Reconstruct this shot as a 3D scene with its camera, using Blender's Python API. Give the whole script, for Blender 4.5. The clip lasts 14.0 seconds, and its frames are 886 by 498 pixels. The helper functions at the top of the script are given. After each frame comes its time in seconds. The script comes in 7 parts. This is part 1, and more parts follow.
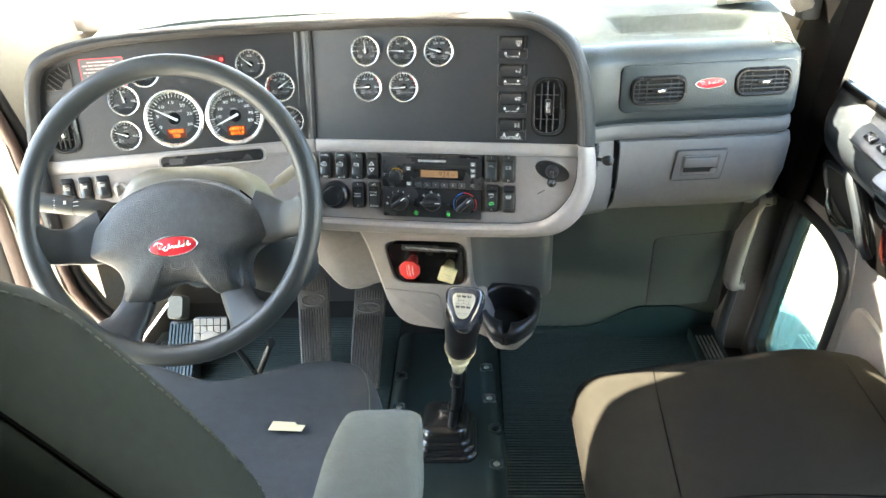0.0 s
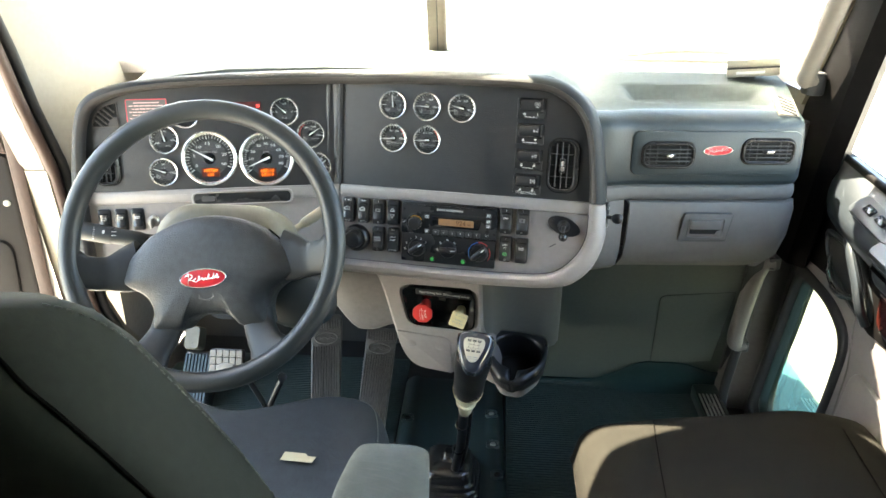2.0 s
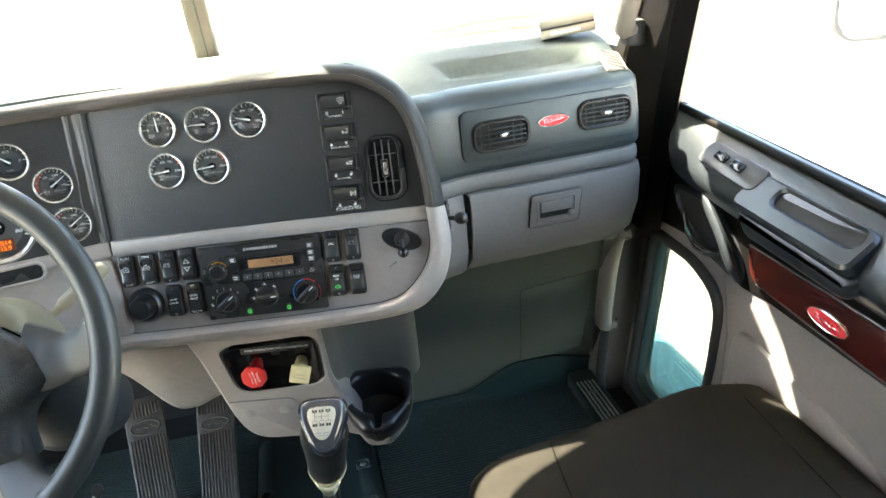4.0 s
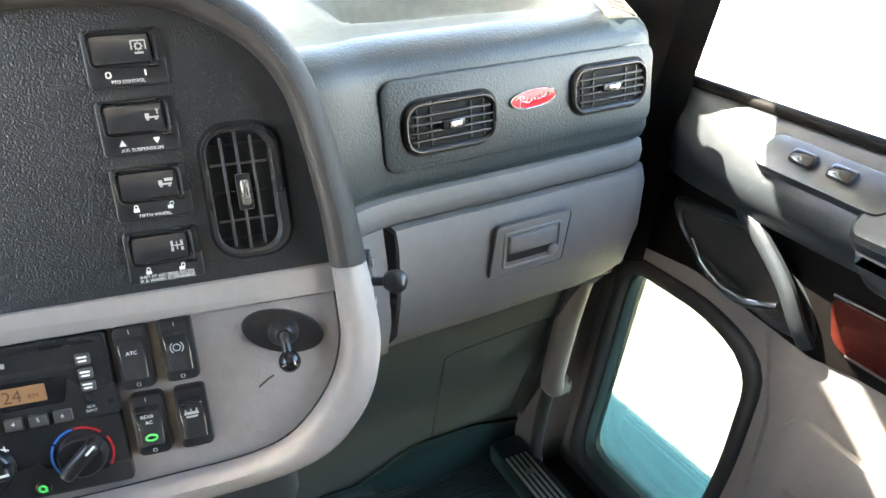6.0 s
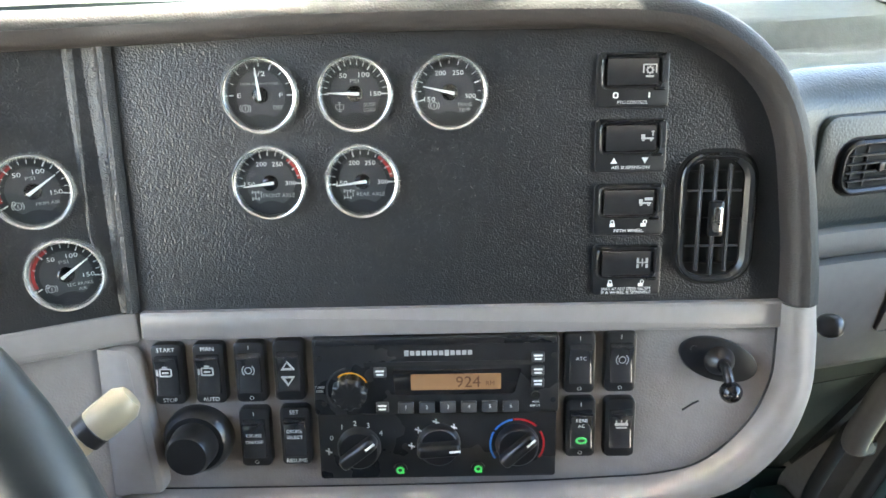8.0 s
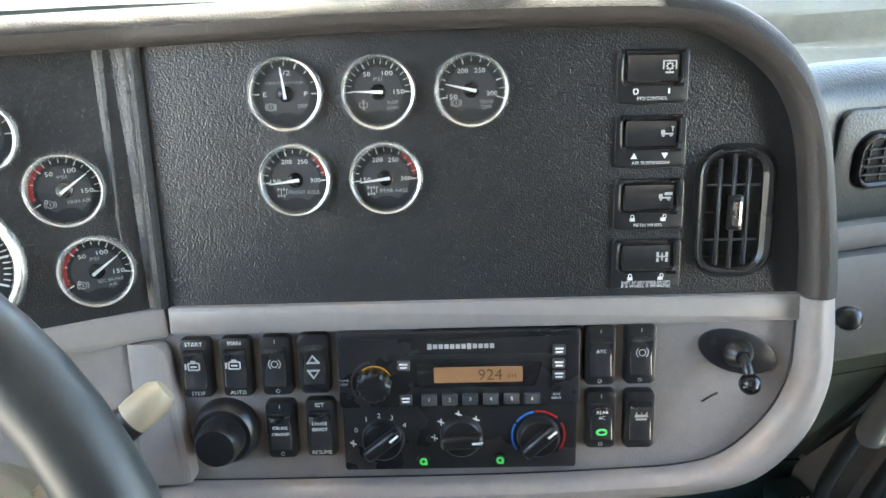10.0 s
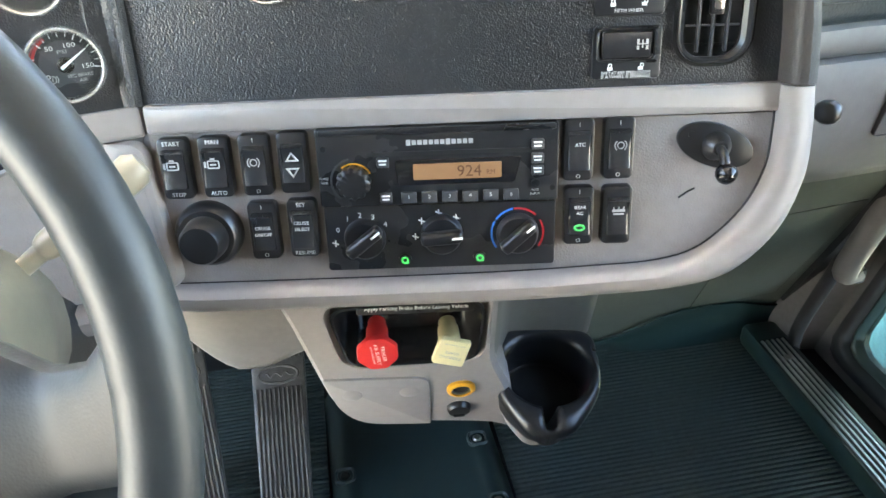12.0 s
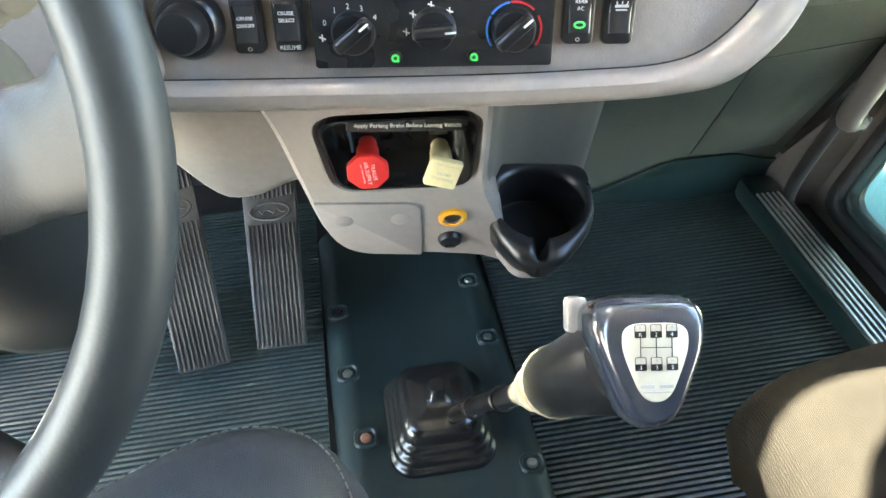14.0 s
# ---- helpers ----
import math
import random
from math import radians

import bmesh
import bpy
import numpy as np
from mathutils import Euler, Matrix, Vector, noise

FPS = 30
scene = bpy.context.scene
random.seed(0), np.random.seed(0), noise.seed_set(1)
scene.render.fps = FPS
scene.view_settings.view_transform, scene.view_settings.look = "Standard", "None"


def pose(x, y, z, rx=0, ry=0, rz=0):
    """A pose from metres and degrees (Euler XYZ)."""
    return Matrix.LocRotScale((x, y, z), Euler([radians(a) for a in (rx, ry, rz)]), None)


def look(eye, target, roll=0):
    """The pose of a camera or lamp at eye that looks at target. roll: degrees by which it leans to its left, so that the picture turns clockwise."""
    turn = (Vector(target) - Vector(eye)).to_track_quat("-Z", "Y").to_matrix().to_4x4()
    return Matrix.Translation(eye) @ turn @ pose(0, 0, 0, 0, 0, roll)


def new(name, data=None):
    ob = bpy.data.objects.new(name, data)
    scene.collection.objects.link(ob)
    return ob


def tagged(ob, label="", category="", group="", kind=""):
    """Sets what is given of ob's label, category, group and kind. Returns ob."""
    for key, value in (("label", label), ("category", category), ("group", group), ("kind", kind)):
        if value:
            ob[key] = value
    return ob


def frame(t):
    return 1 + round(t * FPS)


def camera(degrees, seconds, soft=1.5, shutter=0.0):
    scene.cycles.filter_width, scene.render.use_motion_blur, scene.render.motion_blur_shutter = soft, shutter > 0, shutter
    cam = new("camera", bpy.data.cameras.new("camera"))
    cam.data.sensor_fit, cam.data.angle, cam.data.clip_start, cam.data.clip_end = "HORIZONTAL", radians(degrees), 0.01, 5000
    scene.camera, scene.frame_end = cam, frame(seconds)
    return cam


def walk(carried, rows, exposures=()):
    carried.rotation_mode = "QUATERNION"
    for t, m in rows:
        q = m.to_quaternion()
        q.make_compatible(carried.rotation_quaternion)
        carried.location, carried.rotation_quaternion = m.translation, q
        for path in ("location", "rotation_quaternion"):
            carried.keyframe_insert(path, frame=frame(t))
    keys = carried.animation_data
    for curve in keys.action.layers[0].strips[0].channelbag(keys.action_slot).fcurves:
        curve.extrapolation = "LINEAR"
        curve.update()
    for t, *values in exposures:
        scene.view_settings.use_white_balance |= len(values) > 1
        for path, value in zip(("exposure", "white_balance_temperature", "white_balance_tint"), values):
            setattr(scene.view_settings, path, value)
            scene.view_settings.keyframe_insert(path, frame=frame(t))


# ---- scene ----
cam = camera(63.7, 14.0)
PATH = [
    (0, (0.156, 0.218, 1.235), (0.047, 1.998, 0.33), -2.6),
    (0.5, (0.176, 0.174, 1.272), (0.025, 1.992, 0.452), -2.3),
    (1, (0.174, 0.174, 1.274), (0.024, 2.006, 0.486), -1.8),
    (1.5, (0.167, 0.172, 1.265), (0.033, 2.006, 0.478), -0.2),
    (2, (0.151, 0.159, 1.262), (0.013, 1.993, 0.476), 0.1),
    (2.5, (0.144, 0.166, 1.257), (0.003, 1.997, 0.465), 0.1),
    (3, (0.133, 0.19, 1.249), (0.034, 2.019, 0.446), -1.1),
    (3.5, (0.133, 0.261, 1.235), (0.179, 2.092, 0.431), -3.5),
    (3.7, (0.158, 0.306, 1.214), (0.275, 2.144, 0.433), -4.8),
    (4, (0.172, 0.409, 1.186), (0.483, 2.222, 0.402), -6.2),
    (4.2, (0.2, 0.498, 1.139), (0.619, 2.296, 0.367), -6.9),
    (6.3, (0.207, 0.99, 1.05), (0.954, 2.641, 0.204), -2.3),
    (6.5, (0.156, 0.99, 1.051), (0.787, 2.687, 0.202), -1.6),
    (6.8, (0.085, 1.002, 1.061), (0.552, 2.738, 0.185), -0.4),
    (7, (0.041, 1.012, 1.07), (0.44, 2.769, 0.203), 0.0),
    (7.5, (-0.001, 1.041, 1.073), (0.306, 2.836, 0.244), -0.8),
    (8, (-0.013, 1.045, 1.075), (0.283, 2.843, 0.251), -0.9),
    (8.5, (-0.021, 1.043, 1.075), (0.263, 2.841, 0.248), -1.1),
    (9, (-0.024, 1.041, 1.08), (0.256, 2.838, 0.247), -1.3),
    (11.5, (-0.027, 1.025, 1.077), (0.235, 2.807, 0.208), -1.6),
    (11.7, (-0.03, 1.013, 1.056), (0.243, 2.754, 0.11), -1.9),
    (11.8, (-0.028, 1.004, 1.037), (0.247, 2.724, 0.053), -2.1),
    (11.9, (-0.022, 1.002, 1.021), (0.242, 2.692, -0.015), -1.9),
    (12, (-0.023, 0.999, 1.008), (0.239, 2.65, -0.089), -2.1),
    (12.5, (-0.027, 0.982, 0.963), (0.22, 2.509, -0.306), -1.9),
    (13, (-0.026, 0.972, 0.941), (0.206, 2.439, -0.399), -1.9),
    (13.5, (-0.026, 0.973, 0.938), (0.203, 2.417, -0.426), -1.6),
    (14, (-0.024, 0.971, 0.946), (0.206, 2.418, -0.416), -1.0),
]
LIGHT = [(0, 4.95, 7600, 5), (0.6, 4.55, 7600, 5), (3.5, 4.45, 7500, 5), (6.3, 4.8, 7200, 8), (7.0, 4.7, 7100, 7), (9.5, 4.6, 7100, 7), (11.6, 4.5, 6900, 7), (12.0, 5.1, 7300, 7), (14, 5.3, 7400, 5)]
walk(cam, [(t, look(eye, target, roll)) for t, eye, target, roll in PATH], LIGHT)


# ---- world, sun ----
SUN_DIR = Vector((0.42, -0.36, -0.83)).normalized()
world = bpy.data.worlds.new("sky")
scene.world = world
world.use_nodes = True
wn = world.node_tree
sky = wn.nodes.new("ShaderNodeTexSky")
sky.sky_type = "NISHITA"
sky.sun_disc = False
sky.sun_elevation = math.asin(-SUN_DIR.z)
sky.sun_rotation = math.atan2(-SUN_DIR.x, -SUN_DIR.y)
wn.links.new(sky.outputs[0], wn.nodes["Background"].inputs[0])
wn.nodes["Background"].inputs[1].default_value = 0.12
sun_data = bpy.data.lights.new("sun", "SUN")
sun_data.energy, sun_data.angle, sun_data.color = 5.0, radians(0.5), (1.0, 0.94, 0.84)
sun = new("sun", sun_data)
sun.matrix_world = look((0, 0, 6), Vector((0, 0, 6)) + SUN_DIR)


# ---- materials ----
def mat(name, color, rough=0.5, metal=0.0, vary=0.12, big=6.0, fine=90.0, bump=0.0, bump_scale=400.0,
        leather=False, spec=0.5, coat=0.0, rough_vary=0.1, emit=None, strength=0.0, dust=0.0, depth=0.0006):
    m = bpy.data.materials.new(name)
    m.use_nodes = True
    nt = m.node_tree
    b = nt.nodes["Principled BSDF"]
    tc = nt.nodes.new("ShaderNodeTexCoord")
    n1 = nt.nodes.new("ShaderNodeTexNoise")
    n1.inputs["Scale"].default_value, n1.inputs["Detail"].default_value = big, 5
    n2 = nt.nodes.new("ShaderNodeTexNoise")
    n2.inputs["Scale"].default_value, n2.inputs["Detail"].default_value = fine, 3
    for n in (n1, n2):
        nt.links.new(tc.outputs["Object"], n.inputs["Vector"])
    add = nt.nodes.new("ShaderNodeMath")
    add.operation = "ADD"
    nt.links.new(n1.outputs["Fac"], add.inputs[0])
    nt.links.new(n2.outputs["Fac"], add.inputs[1])
    ramp = nt.nodes.new("ShaderNodeMapRange")
    ramp.inputs["From Min"].default_value, ramp.inputs["From Max"].default_value = 0.7, 1.3
    ramp.inputs["To Min"].default_value, ramp.inputs["To Max"].default_value = 1 - vary, 1 + vary
    nt.links.new(add.outputs[0], ramp.inputs["Value"])
    mul = nt.nodes.new("ShaderNodeMix")
    mul.data_type, mul.blend_type = "RGBA", "MULTIPLY"
    mul.inputs["Factor"].default_value = 1.0
    mul.inputs[6].default_value = (*color, 1)
    nt.links.new(ramp.outputs[0], mul.inputs[7])
    out = mul.outputs[2]
    if dust:
        n3 = nt.nodes.new("ShaderNodeTexNoise")
        n3.inputs["Scale"].default_value, n3.inputs["Detail"].default_value = 420.0, 1
        nt.links.new(tc.outputs["Object"], n3.inputs["Vector"])
        dr = nt.nodes.new("ShaderNodeMapRange")
        dr.inputs["From Min"].default_value, dr.inputs["From Max"].default_value = 0.77, 0.80
        dr.inputs["To Max"].default_value = dust
        nt.links.new(n3.outputs["Fac"], dr.inputs["Value"])
        dm = nt.nodes.new("ShaderNodeMix")
        dm.data_type = "RGBA"
        dm.inputs[7].default_value = (0.55, 0.52, 0.46, 1)
        nt.links.new(dr.outputs[0], dm.inputs["Factor"])
        nt.links.new(out, dm.inputs[6])
        out = dm.outputs[2]
    nt.links.new(out, b.inputs["Base Color"])
    rr = nt.nodes.new("ShaderNodeMapRange")
    rr.inputs["To Min"].default_value, rr.inputs["To Max"].default_value = max(0.02, rough - rough_vary), min(1, rough + rough_vary)
    nt.links.new(n1.outputs["Fac"], rr.inputs["Value"])
    nt.links.new(rr.outputs[0], b.inputs["Roughness"])
    b.inputs["Metallic"].default_value = metal
    b.inputs["Specular IOR Level"].default_value = spec
    b.inputs["Coat Weight"].default_value = coat
    if bump:
        if leather:
            tex = nt.nodes.new("ShaderNodeTexVoronoi")
            tex.feature = "SMOOTH_F1"
            tex.inputs["Scale"].default_value = bump_scale
            src = tex.outputs["Distance"]
        else:
            tex = nt.nodes.new("ShaderNodeTexNoise")
            tex.inputs["Scale"].default_value, tex.inputs["Detail"].default_value = bump_scale, 3
            src = tex.outputs["Fac"]
        nt.links.new(tc.outputs["Object"], tex.inputs["Vector"])
        bp = nt.nodes.new("ShaderNodeBump")
        bp.inputs["Strength"].default_value, bp.inputs["Distance"].default_value = bump, depth
        if leather:
            bp.invert = True
        nt.links.new(src, bp.inputs["Height"])
        nt.links.new(bp.outputs[0], b.inputs["Normal"])
    if emit:
        b.inputs["Emission Color"].default_value = (*emit, 1)
        b.inputs["Emission Strength"].default_value = strength
    return m


def weave(name, color, color2, scale, rough=0.95, bump=0.6, sheen=0.3, rib=False):
    """Woven seat cloth: fine threads from two crossing waves."""
    m = mat(name, color, rough, vary=0.2, big=5, fine=60)
    nt = m.node_tree
    b = nt.nodes["Principled BSDF"]
    tc = nt.nodes.new("ShaderNodeTexCoord")
    w1 = nt.nodes.new("ShaderNodeTexWave")
    w2 = nt.nodes.new("ShaderNodeTexWave")
    w1.bands_direction, w2.bands_direction = "X", "Y"
    for w in (w1, w2):
        w.inputs["Scale"].default_value = scale
        w.inputs["Distortion"].default_value = 0.6
        w.inputs["Detail Scale"].default_value = 3.0
        nt.links.new(tc.outputs["Object"], w.inputs["Vector"])
    if rib:
        w2.inputs["Scale"].default_value = scale * 0.25
    mx = nt.nodes.new("ShaderNodeMath")
    mx.operation = "MULTIPLY"
    nt.links.new(w1.outputs["Fac"], mx.inputs[0])
    nt.links.new(w2.outputs["Fac"], mx.inputs[1])
    old = b.inputs["Base Color"].links[0].from_socket
    mix = nt.nodes.new("ShaderNodeMix")
    mix.data_type = "RGBA"
    mix.inputs[7].default_value = (*color2, 1)
    nt.links.new(mx.outputs[0], mix.inputs["Factor"])
    nt.links.new(old, mix.inputs[6])
    nt.links.new(mix.outputs[2], b.inputs["Base Color"])
    bp = nt.nodes.new("ShaderNodeBump")
    bp.inputs["Strength"].default_value, bp.inputs["Distance"].default_value = bump, 0.0008
    nt.links.new(mx.outputs[0], bp.inputs["Height"])
    nt.links.new(bp.outputs[0], b.inputs["Normal"])
    b.inputs["Sheen Weight"].default_value = sheen
    b.inputs["Specular IOR Level"].default_value = 0.06
    return m


def glass(name, tint=(1, 1, 1)):
    m = bpy.data.materials.new(name)
    m.use_nodes = True
    b = m.node_tree.nodes["Principled BSDF"]
    b.inputs["Base Color"].default_value = (*tint, 1)
    b.inputs["Transmission Weight"].default_value = 1
    b.inputs["Roughness"].default_value = 0.0
    b.inputs["IOR"].default_value = 1.45
    return m


M_PANEL = mat("black_grained_panel", (0.0135, 0.0145, 0.0170), 0.33, bump=1.0, bump_scale=760, leather=True, vary=0.15, dust=0.06, depth=0.00065, spec=0.65)
M_PAD = mat("charcoal_soft_pad", (0.021, 0.031, 0.034), 0.45, bump=0.7, bump_scale=430, leather=True, vary=0.1)
M_GREY = mat("warm_grey_plastic", (0.245, 0.222, 0.215), 0.45, bump=0.6, bump_scale=620, leather=True, vary=0.07)
M_GREYS = mat("warm_grey_smooth_plastic", (0.255, 0.232, 0.224), 0.42, bump=0.05, vary=0.06)
M_KICK = mat("grey_green_kick_panel", (0.080, 0.093, 0.083), 0.5, bump=0.15, bump_scale=300, vary=0.08)
M_BLACK = mat("black_plastic", (0.013, 0.0132, 0.0145), 0.30, bump=0.1, bump_scale=500, vary=0.15)
M_SATIN = mat("satin_black_moulding", (0.017, 0.0175, 0.019), 0.28, bump=0.1, bump_scale=700, vary=0.15, dust=0.1)
M_GLOSS = mat("gloss_black_plastic", (0.012, 0.012, 0.013), 0.12, vary=0.15, rough_vary=0.05)
# shade as colour: flat near-black sheets of it stand in for hollows
M_VOID = mat("cavity_shade_black", (0.006, 0.006, 0.006), 0.9, vary=0.1)
M_WHEEL = mat("dark_grey_wheel_rubber", (0.018, 0.023, 0.025), 0.44, bump=0.12, bump_scale=500, leather=True, vary=0.1)
M_HUBPAD = mat("worn_horn_pad", (0.023, 0.027, 0.030), 0.38, bump=1.0, bump_scale=640, leather=True, vary=0.30, big=16, rough_vary=0.16, depth=0.0008)
M_SPOKE = mat("smooth_spoke_rubber", (0.017, 0.020, 0.022), 0.48, bump=0.15, bump_scale=700, leather=True, vary=0.15, spec=0.35)
M_CHROME = mat("chrome", (0.90, 0.90, 0.88), 0.16, 1.0, vary=0.04, rough_vary=0.04)
M_STEEL = mat("worn_steel", (0.45, 0.44, 0.42), 0.35, 1.0, vary=0.15)
M_RUBBER = mat("black_rubber_mat", (0.014, 0.029, 0.029), 0.33, bump=0.2, bump_scale=200, vary=0.12, rough_vary=0.02)
M_PEDAL = mat("worn_pedal_metal", (0.082, 0.077, 0.072), 0.42, 0.35, bump=0.3, bump_scale=150, vary=0.3)
M_RED = mat("red_enamel", (0.55, 0.02, 0.03), 0.3, vary=0.08)
M_KNOBRED = mat("red_knob_plastic", (0.62, 0.03, 0.03), 0.4, vary=0.06)
M_KNOBYEL = mat("cream_yellow_knob_plastic", (0.70, 0.61, 0.35), 0.42, vary=0.08)
M_WHITE = mat("white_print", (0.85, 0.85, 0.83), 0.6, vary=0.03)
M_GREYPRINT = mat("grey_print", (0.35, 0.35, 0.36), 0.6, vary=0.03)
M_DIAL = mat("gauge_dial", (0.016, 0.016, 0.018), 0.6, vary=0.1)
M_DIALC = mat("gauge_dial_centre", (0.055, 0.055, 0.058), 0.5, vary=0.1)
M_NEEDLE = mat("needle_white", (0.85, 0.85, 0.82), 0.5, vary=0.02)
M_CLOTH = weave("driver_seat_cloth", (0.032, 0.038, 0.045), (0.080, 0.091, 0.104), 260, sheen=0.0)
M_CLOTHP = weave("passenger_seat_cloth", (0.0096, 0.0090, 0.0076), (0.0232, 0.0206, 0.0162), 300, sheen=0.0)
M_ARMCLOTH = weave("armrest_rib_cloth", (0.05, 0.06, 0.058), (0.13, 0.145, 0.138), 230, sheen=0.08)
M_BACK = mat("dark_seat_back", (0.0106, 0.0140, 0.0110), 0.7, bump=0.2, bump_scale=300, vary=0.15, spec=0.12)
M_DOOR = mat("door_grey_plastic", (0.120, 0.109, 0.105), 0.5, bump=0.2, bump_scale=400, leather=True, vary=0.07)
M_DOORD = mat("door_charcoal_plastic", (0.013, 0.016, 0.019), 0.34, bump=0.2, bump_scale=500, leather=True, vary=0.1)
M_SEAL = mat("black_door_seal", (0.012, 0.012, 0.013), 0.6, vary=0.15)
M_WOOD = mat("burgundy_wood_veneer", (0.030, 0.0055, 0.004), 0.25, vary=0.3, big=12, fine=160, coat=0.3)
M_CREAM = mat("cream_paint_and_stalk_sun", (0.27, 0.235, 0.175), 0.35, vary=0.06)
M_PILLAR = mat("beige_pillar_trim", (0.30, 0.27, 0.23), 0.6, bump=0.1, vary=0.06)
M_HEADLINER = mat("headliner_cloth", (0.33, 0.31, 0.28), 0.9, bump=0.3, bump_scale=200, vary=0.08)
M_GROUND = mat("pale_concrete_lot", (0.48, 0.46, 0.42), 0.9, vary=0.12, big=0.6, fine=8)
M_GLASS = glass("clear_glass")
M_TEAL = mat("teal_truck_paint", (0.10, 0.33, 0.36), 0.25, vary=0.05, coat=0.6)

M_COVER = mat("black_painted_steel", (0.014, 0.027, 0.029), 0.33, bump=0.15, bump_scale=240, vary=0.12, rough_vary=0.02)
M_COPPER = mat("rusty_bolt", (0.36, 0.17, 0.10), 0.6, 0.3, vary=0.3)
M_BOOT = mat("black_rubber_boot", (0.013, 0.0135, 0.0145), 0.22, bump=0.03, vary=0.1, spec=0.9)
M_KNOB = mat("blue_black_knob", (0.025, 0.030, 0.042), 0.16, vary=0.1, coat=0.5)
M_PLATE = mat("silver_plate", (0.55, 0.53, 0.45), 0.35, 0.3, vary=0.06)
M_CREAMTAPE = mat("cream_tape", (0.62, 0.54, 0.36), 0.7, vary=0.15, bump=0.2)
M_SHROUD = mat("olive_grey_shroud", (0.115, 0.110, 0.084), 0.45, bump=0.15, vary=0.1)
M_PALEPAD = mat("worn_pale_pedal", (0.15, 0.14, 0.125), 0.5, 0.3, vary=0.2)
M_SEAMP = mat("dark_seam", (0.003, 0.003, 0.0025), 0.95, vary=0.1, spec=0.0)
M_ALU = mat("bright_aluminium", (0.62, 0.63, 0.62), 0.3, 0.9, vary=0.08)
M_TEALSEAL = mat("teal_grey_frame", (0.016, 0.030, 0.030), 0.4, vary=0.1)
M_TINT = glass("tinted_door_glass", (0.20, 0.225, 0.175))
M_POST = mat("taupe_post_trim", (0.070, 0.058, 0.044), 0.6, bump=0.1, vary=0.1)
M_BAR = mat("padded_bar_cover", (0.135, 0.120, 0.102), 0.6, bump=0.15, vary=0.08)
M_MIRSHELL = mat("grey_mirror_shell", (0.075, 0.075, 0.072), 0.45, vary=0.1)
M_PALEBOX = mat("pale_plastic_box", (0.20, 0.185, 0.15), 0.5, vary=0.08)
M_WIPER = mat("dusty_wiper", (0.28, 0.26, 0.19), 0.6, vary=0.2)
M_TRIMBLK = mat("black_brown_trim", (0.0032, 0.0028, 0.0027), 0.6, bump=0.1, vary=0.2, spec=0.06)
M_BAND = mat("warm_dark_grey_band", (0.040, 0.035, 0.033), 0.5, bump=0.4, bump_scale=640, leather=True, vary=0.08)
M_BUTTON = mat("dark_grey_button", (0.055, 0.056, 0.058), 0.35, vary=0.1)
# same charcoal as the pad, with the light on the top put into the colour
M_TOP = mat("light_painted_dash_top", (0.085, 0.097, 0.090), 0.75, bump=0.4, bump_scale=640, leather=True, vary=0.1, spec=0.15)
M_BEZEL = mat("bright_bezel", (0.82, 0.82, 0.79), 0.24, 0.85, vary=0.05, rough_vary=0.05)
M_LEVER = mat("mid_grey_lever", (0.20, 0.20, 0.20), 0.45, vary=0.1)
M_JAMB = mat("dark_jamb_trim", (0.130, 0.115, 0.110), 0.5, bump=0.1, vary=0.1)
M_GLOVE = mat("glove_box_grey", (0.128, 0.125, 0.119), 0.5, bump=0.2, bump_scale=620, leather=True, vary=0.07)
M_RIM = mat("dark_padded_rim", (0.017, 0.019, 0.020), 0.6, bump=0.5, bump_scale=640, leather=True, vary=0.12, spec=0.3)
M_ROCKER = mat("gloss_rocker", (0.026, 0.026, 0.028), 0.24, vary=0.1, coat=0.5)
M_CUPBAY = mat("warm_grey_bay", (0.105, 0.103, 0.094), 0.36, bump=0.1, vary=0.08)
M_SLAT = mat("grey_vent_slat", (0.040, 0.042, 0.045), 0.35, vary=0.1)
M_LEVCHR = mat("satin_chrome_lever", (0.62, 0.58, 0.55), 0.28, 1.0, vary=0.1)
M_THREAD = mat("pale_thread", (0.13, 0.137, 0.13), 0.8, vary=0.1)
M_FLECK = mat("cream_sun_fleck", (0.46, 0.42, 0.29), 0.7, vary=0.05)
M_BACKTHREAD = mat("grey_green_thread", (0.055, 0.063, 0.054), 0.8, vary=0.1)
M_RIBS = mat("raised_rubber_rib", (0.032, 0.046, 0.045), 0.32, bump=0.2, bump_scale=200, vary=0.25, big=4, rough_vary=0.06)
M_KNEE = mat("grey_knee_panel", (0.150, 0.143, 0.138), 0.4, bump=0.1, bump_scale=300, vary=0.1)
M_TAUPE = mat("taupe_door_skin", (0.024, 0.019, 0.016), 0.5, bump=0.15, bump_scale=400, vary=0.1)
M_BROWN = mat("brown_door_frame", (0.075, 0.046, 0.036), 0.5, vary=0.15)
M_MIRROR = mat("mirror_glass", (0.9, 0.9, 0.9), 0.03, 1.0, vary=0.01, rough_vary=0.01)


# ---- mesh tools ----
def part(name, bm, material, parent=None, label="", smooth=40):
    """Links a bmesh as one mesh object under a thing or a part."""
    me = bpy.data.meshes.new(name)
    bmesh.ops.recalc_face_normals(bm, faces=bm.faces)
    bm.to_mesh(me)
    bm.free()
    me.materials.append(material)
    if smooth:
        me.polygons.foreach_set("use_smooth", [True] * len(me.polygons))
        me.set_sharp_from_angle(angle=radians(smooth))
    ob = new(name, me)
    if parent is not None:
        ob.parent = parent
    if label:
        tagged(ob, label=label)
    return ob


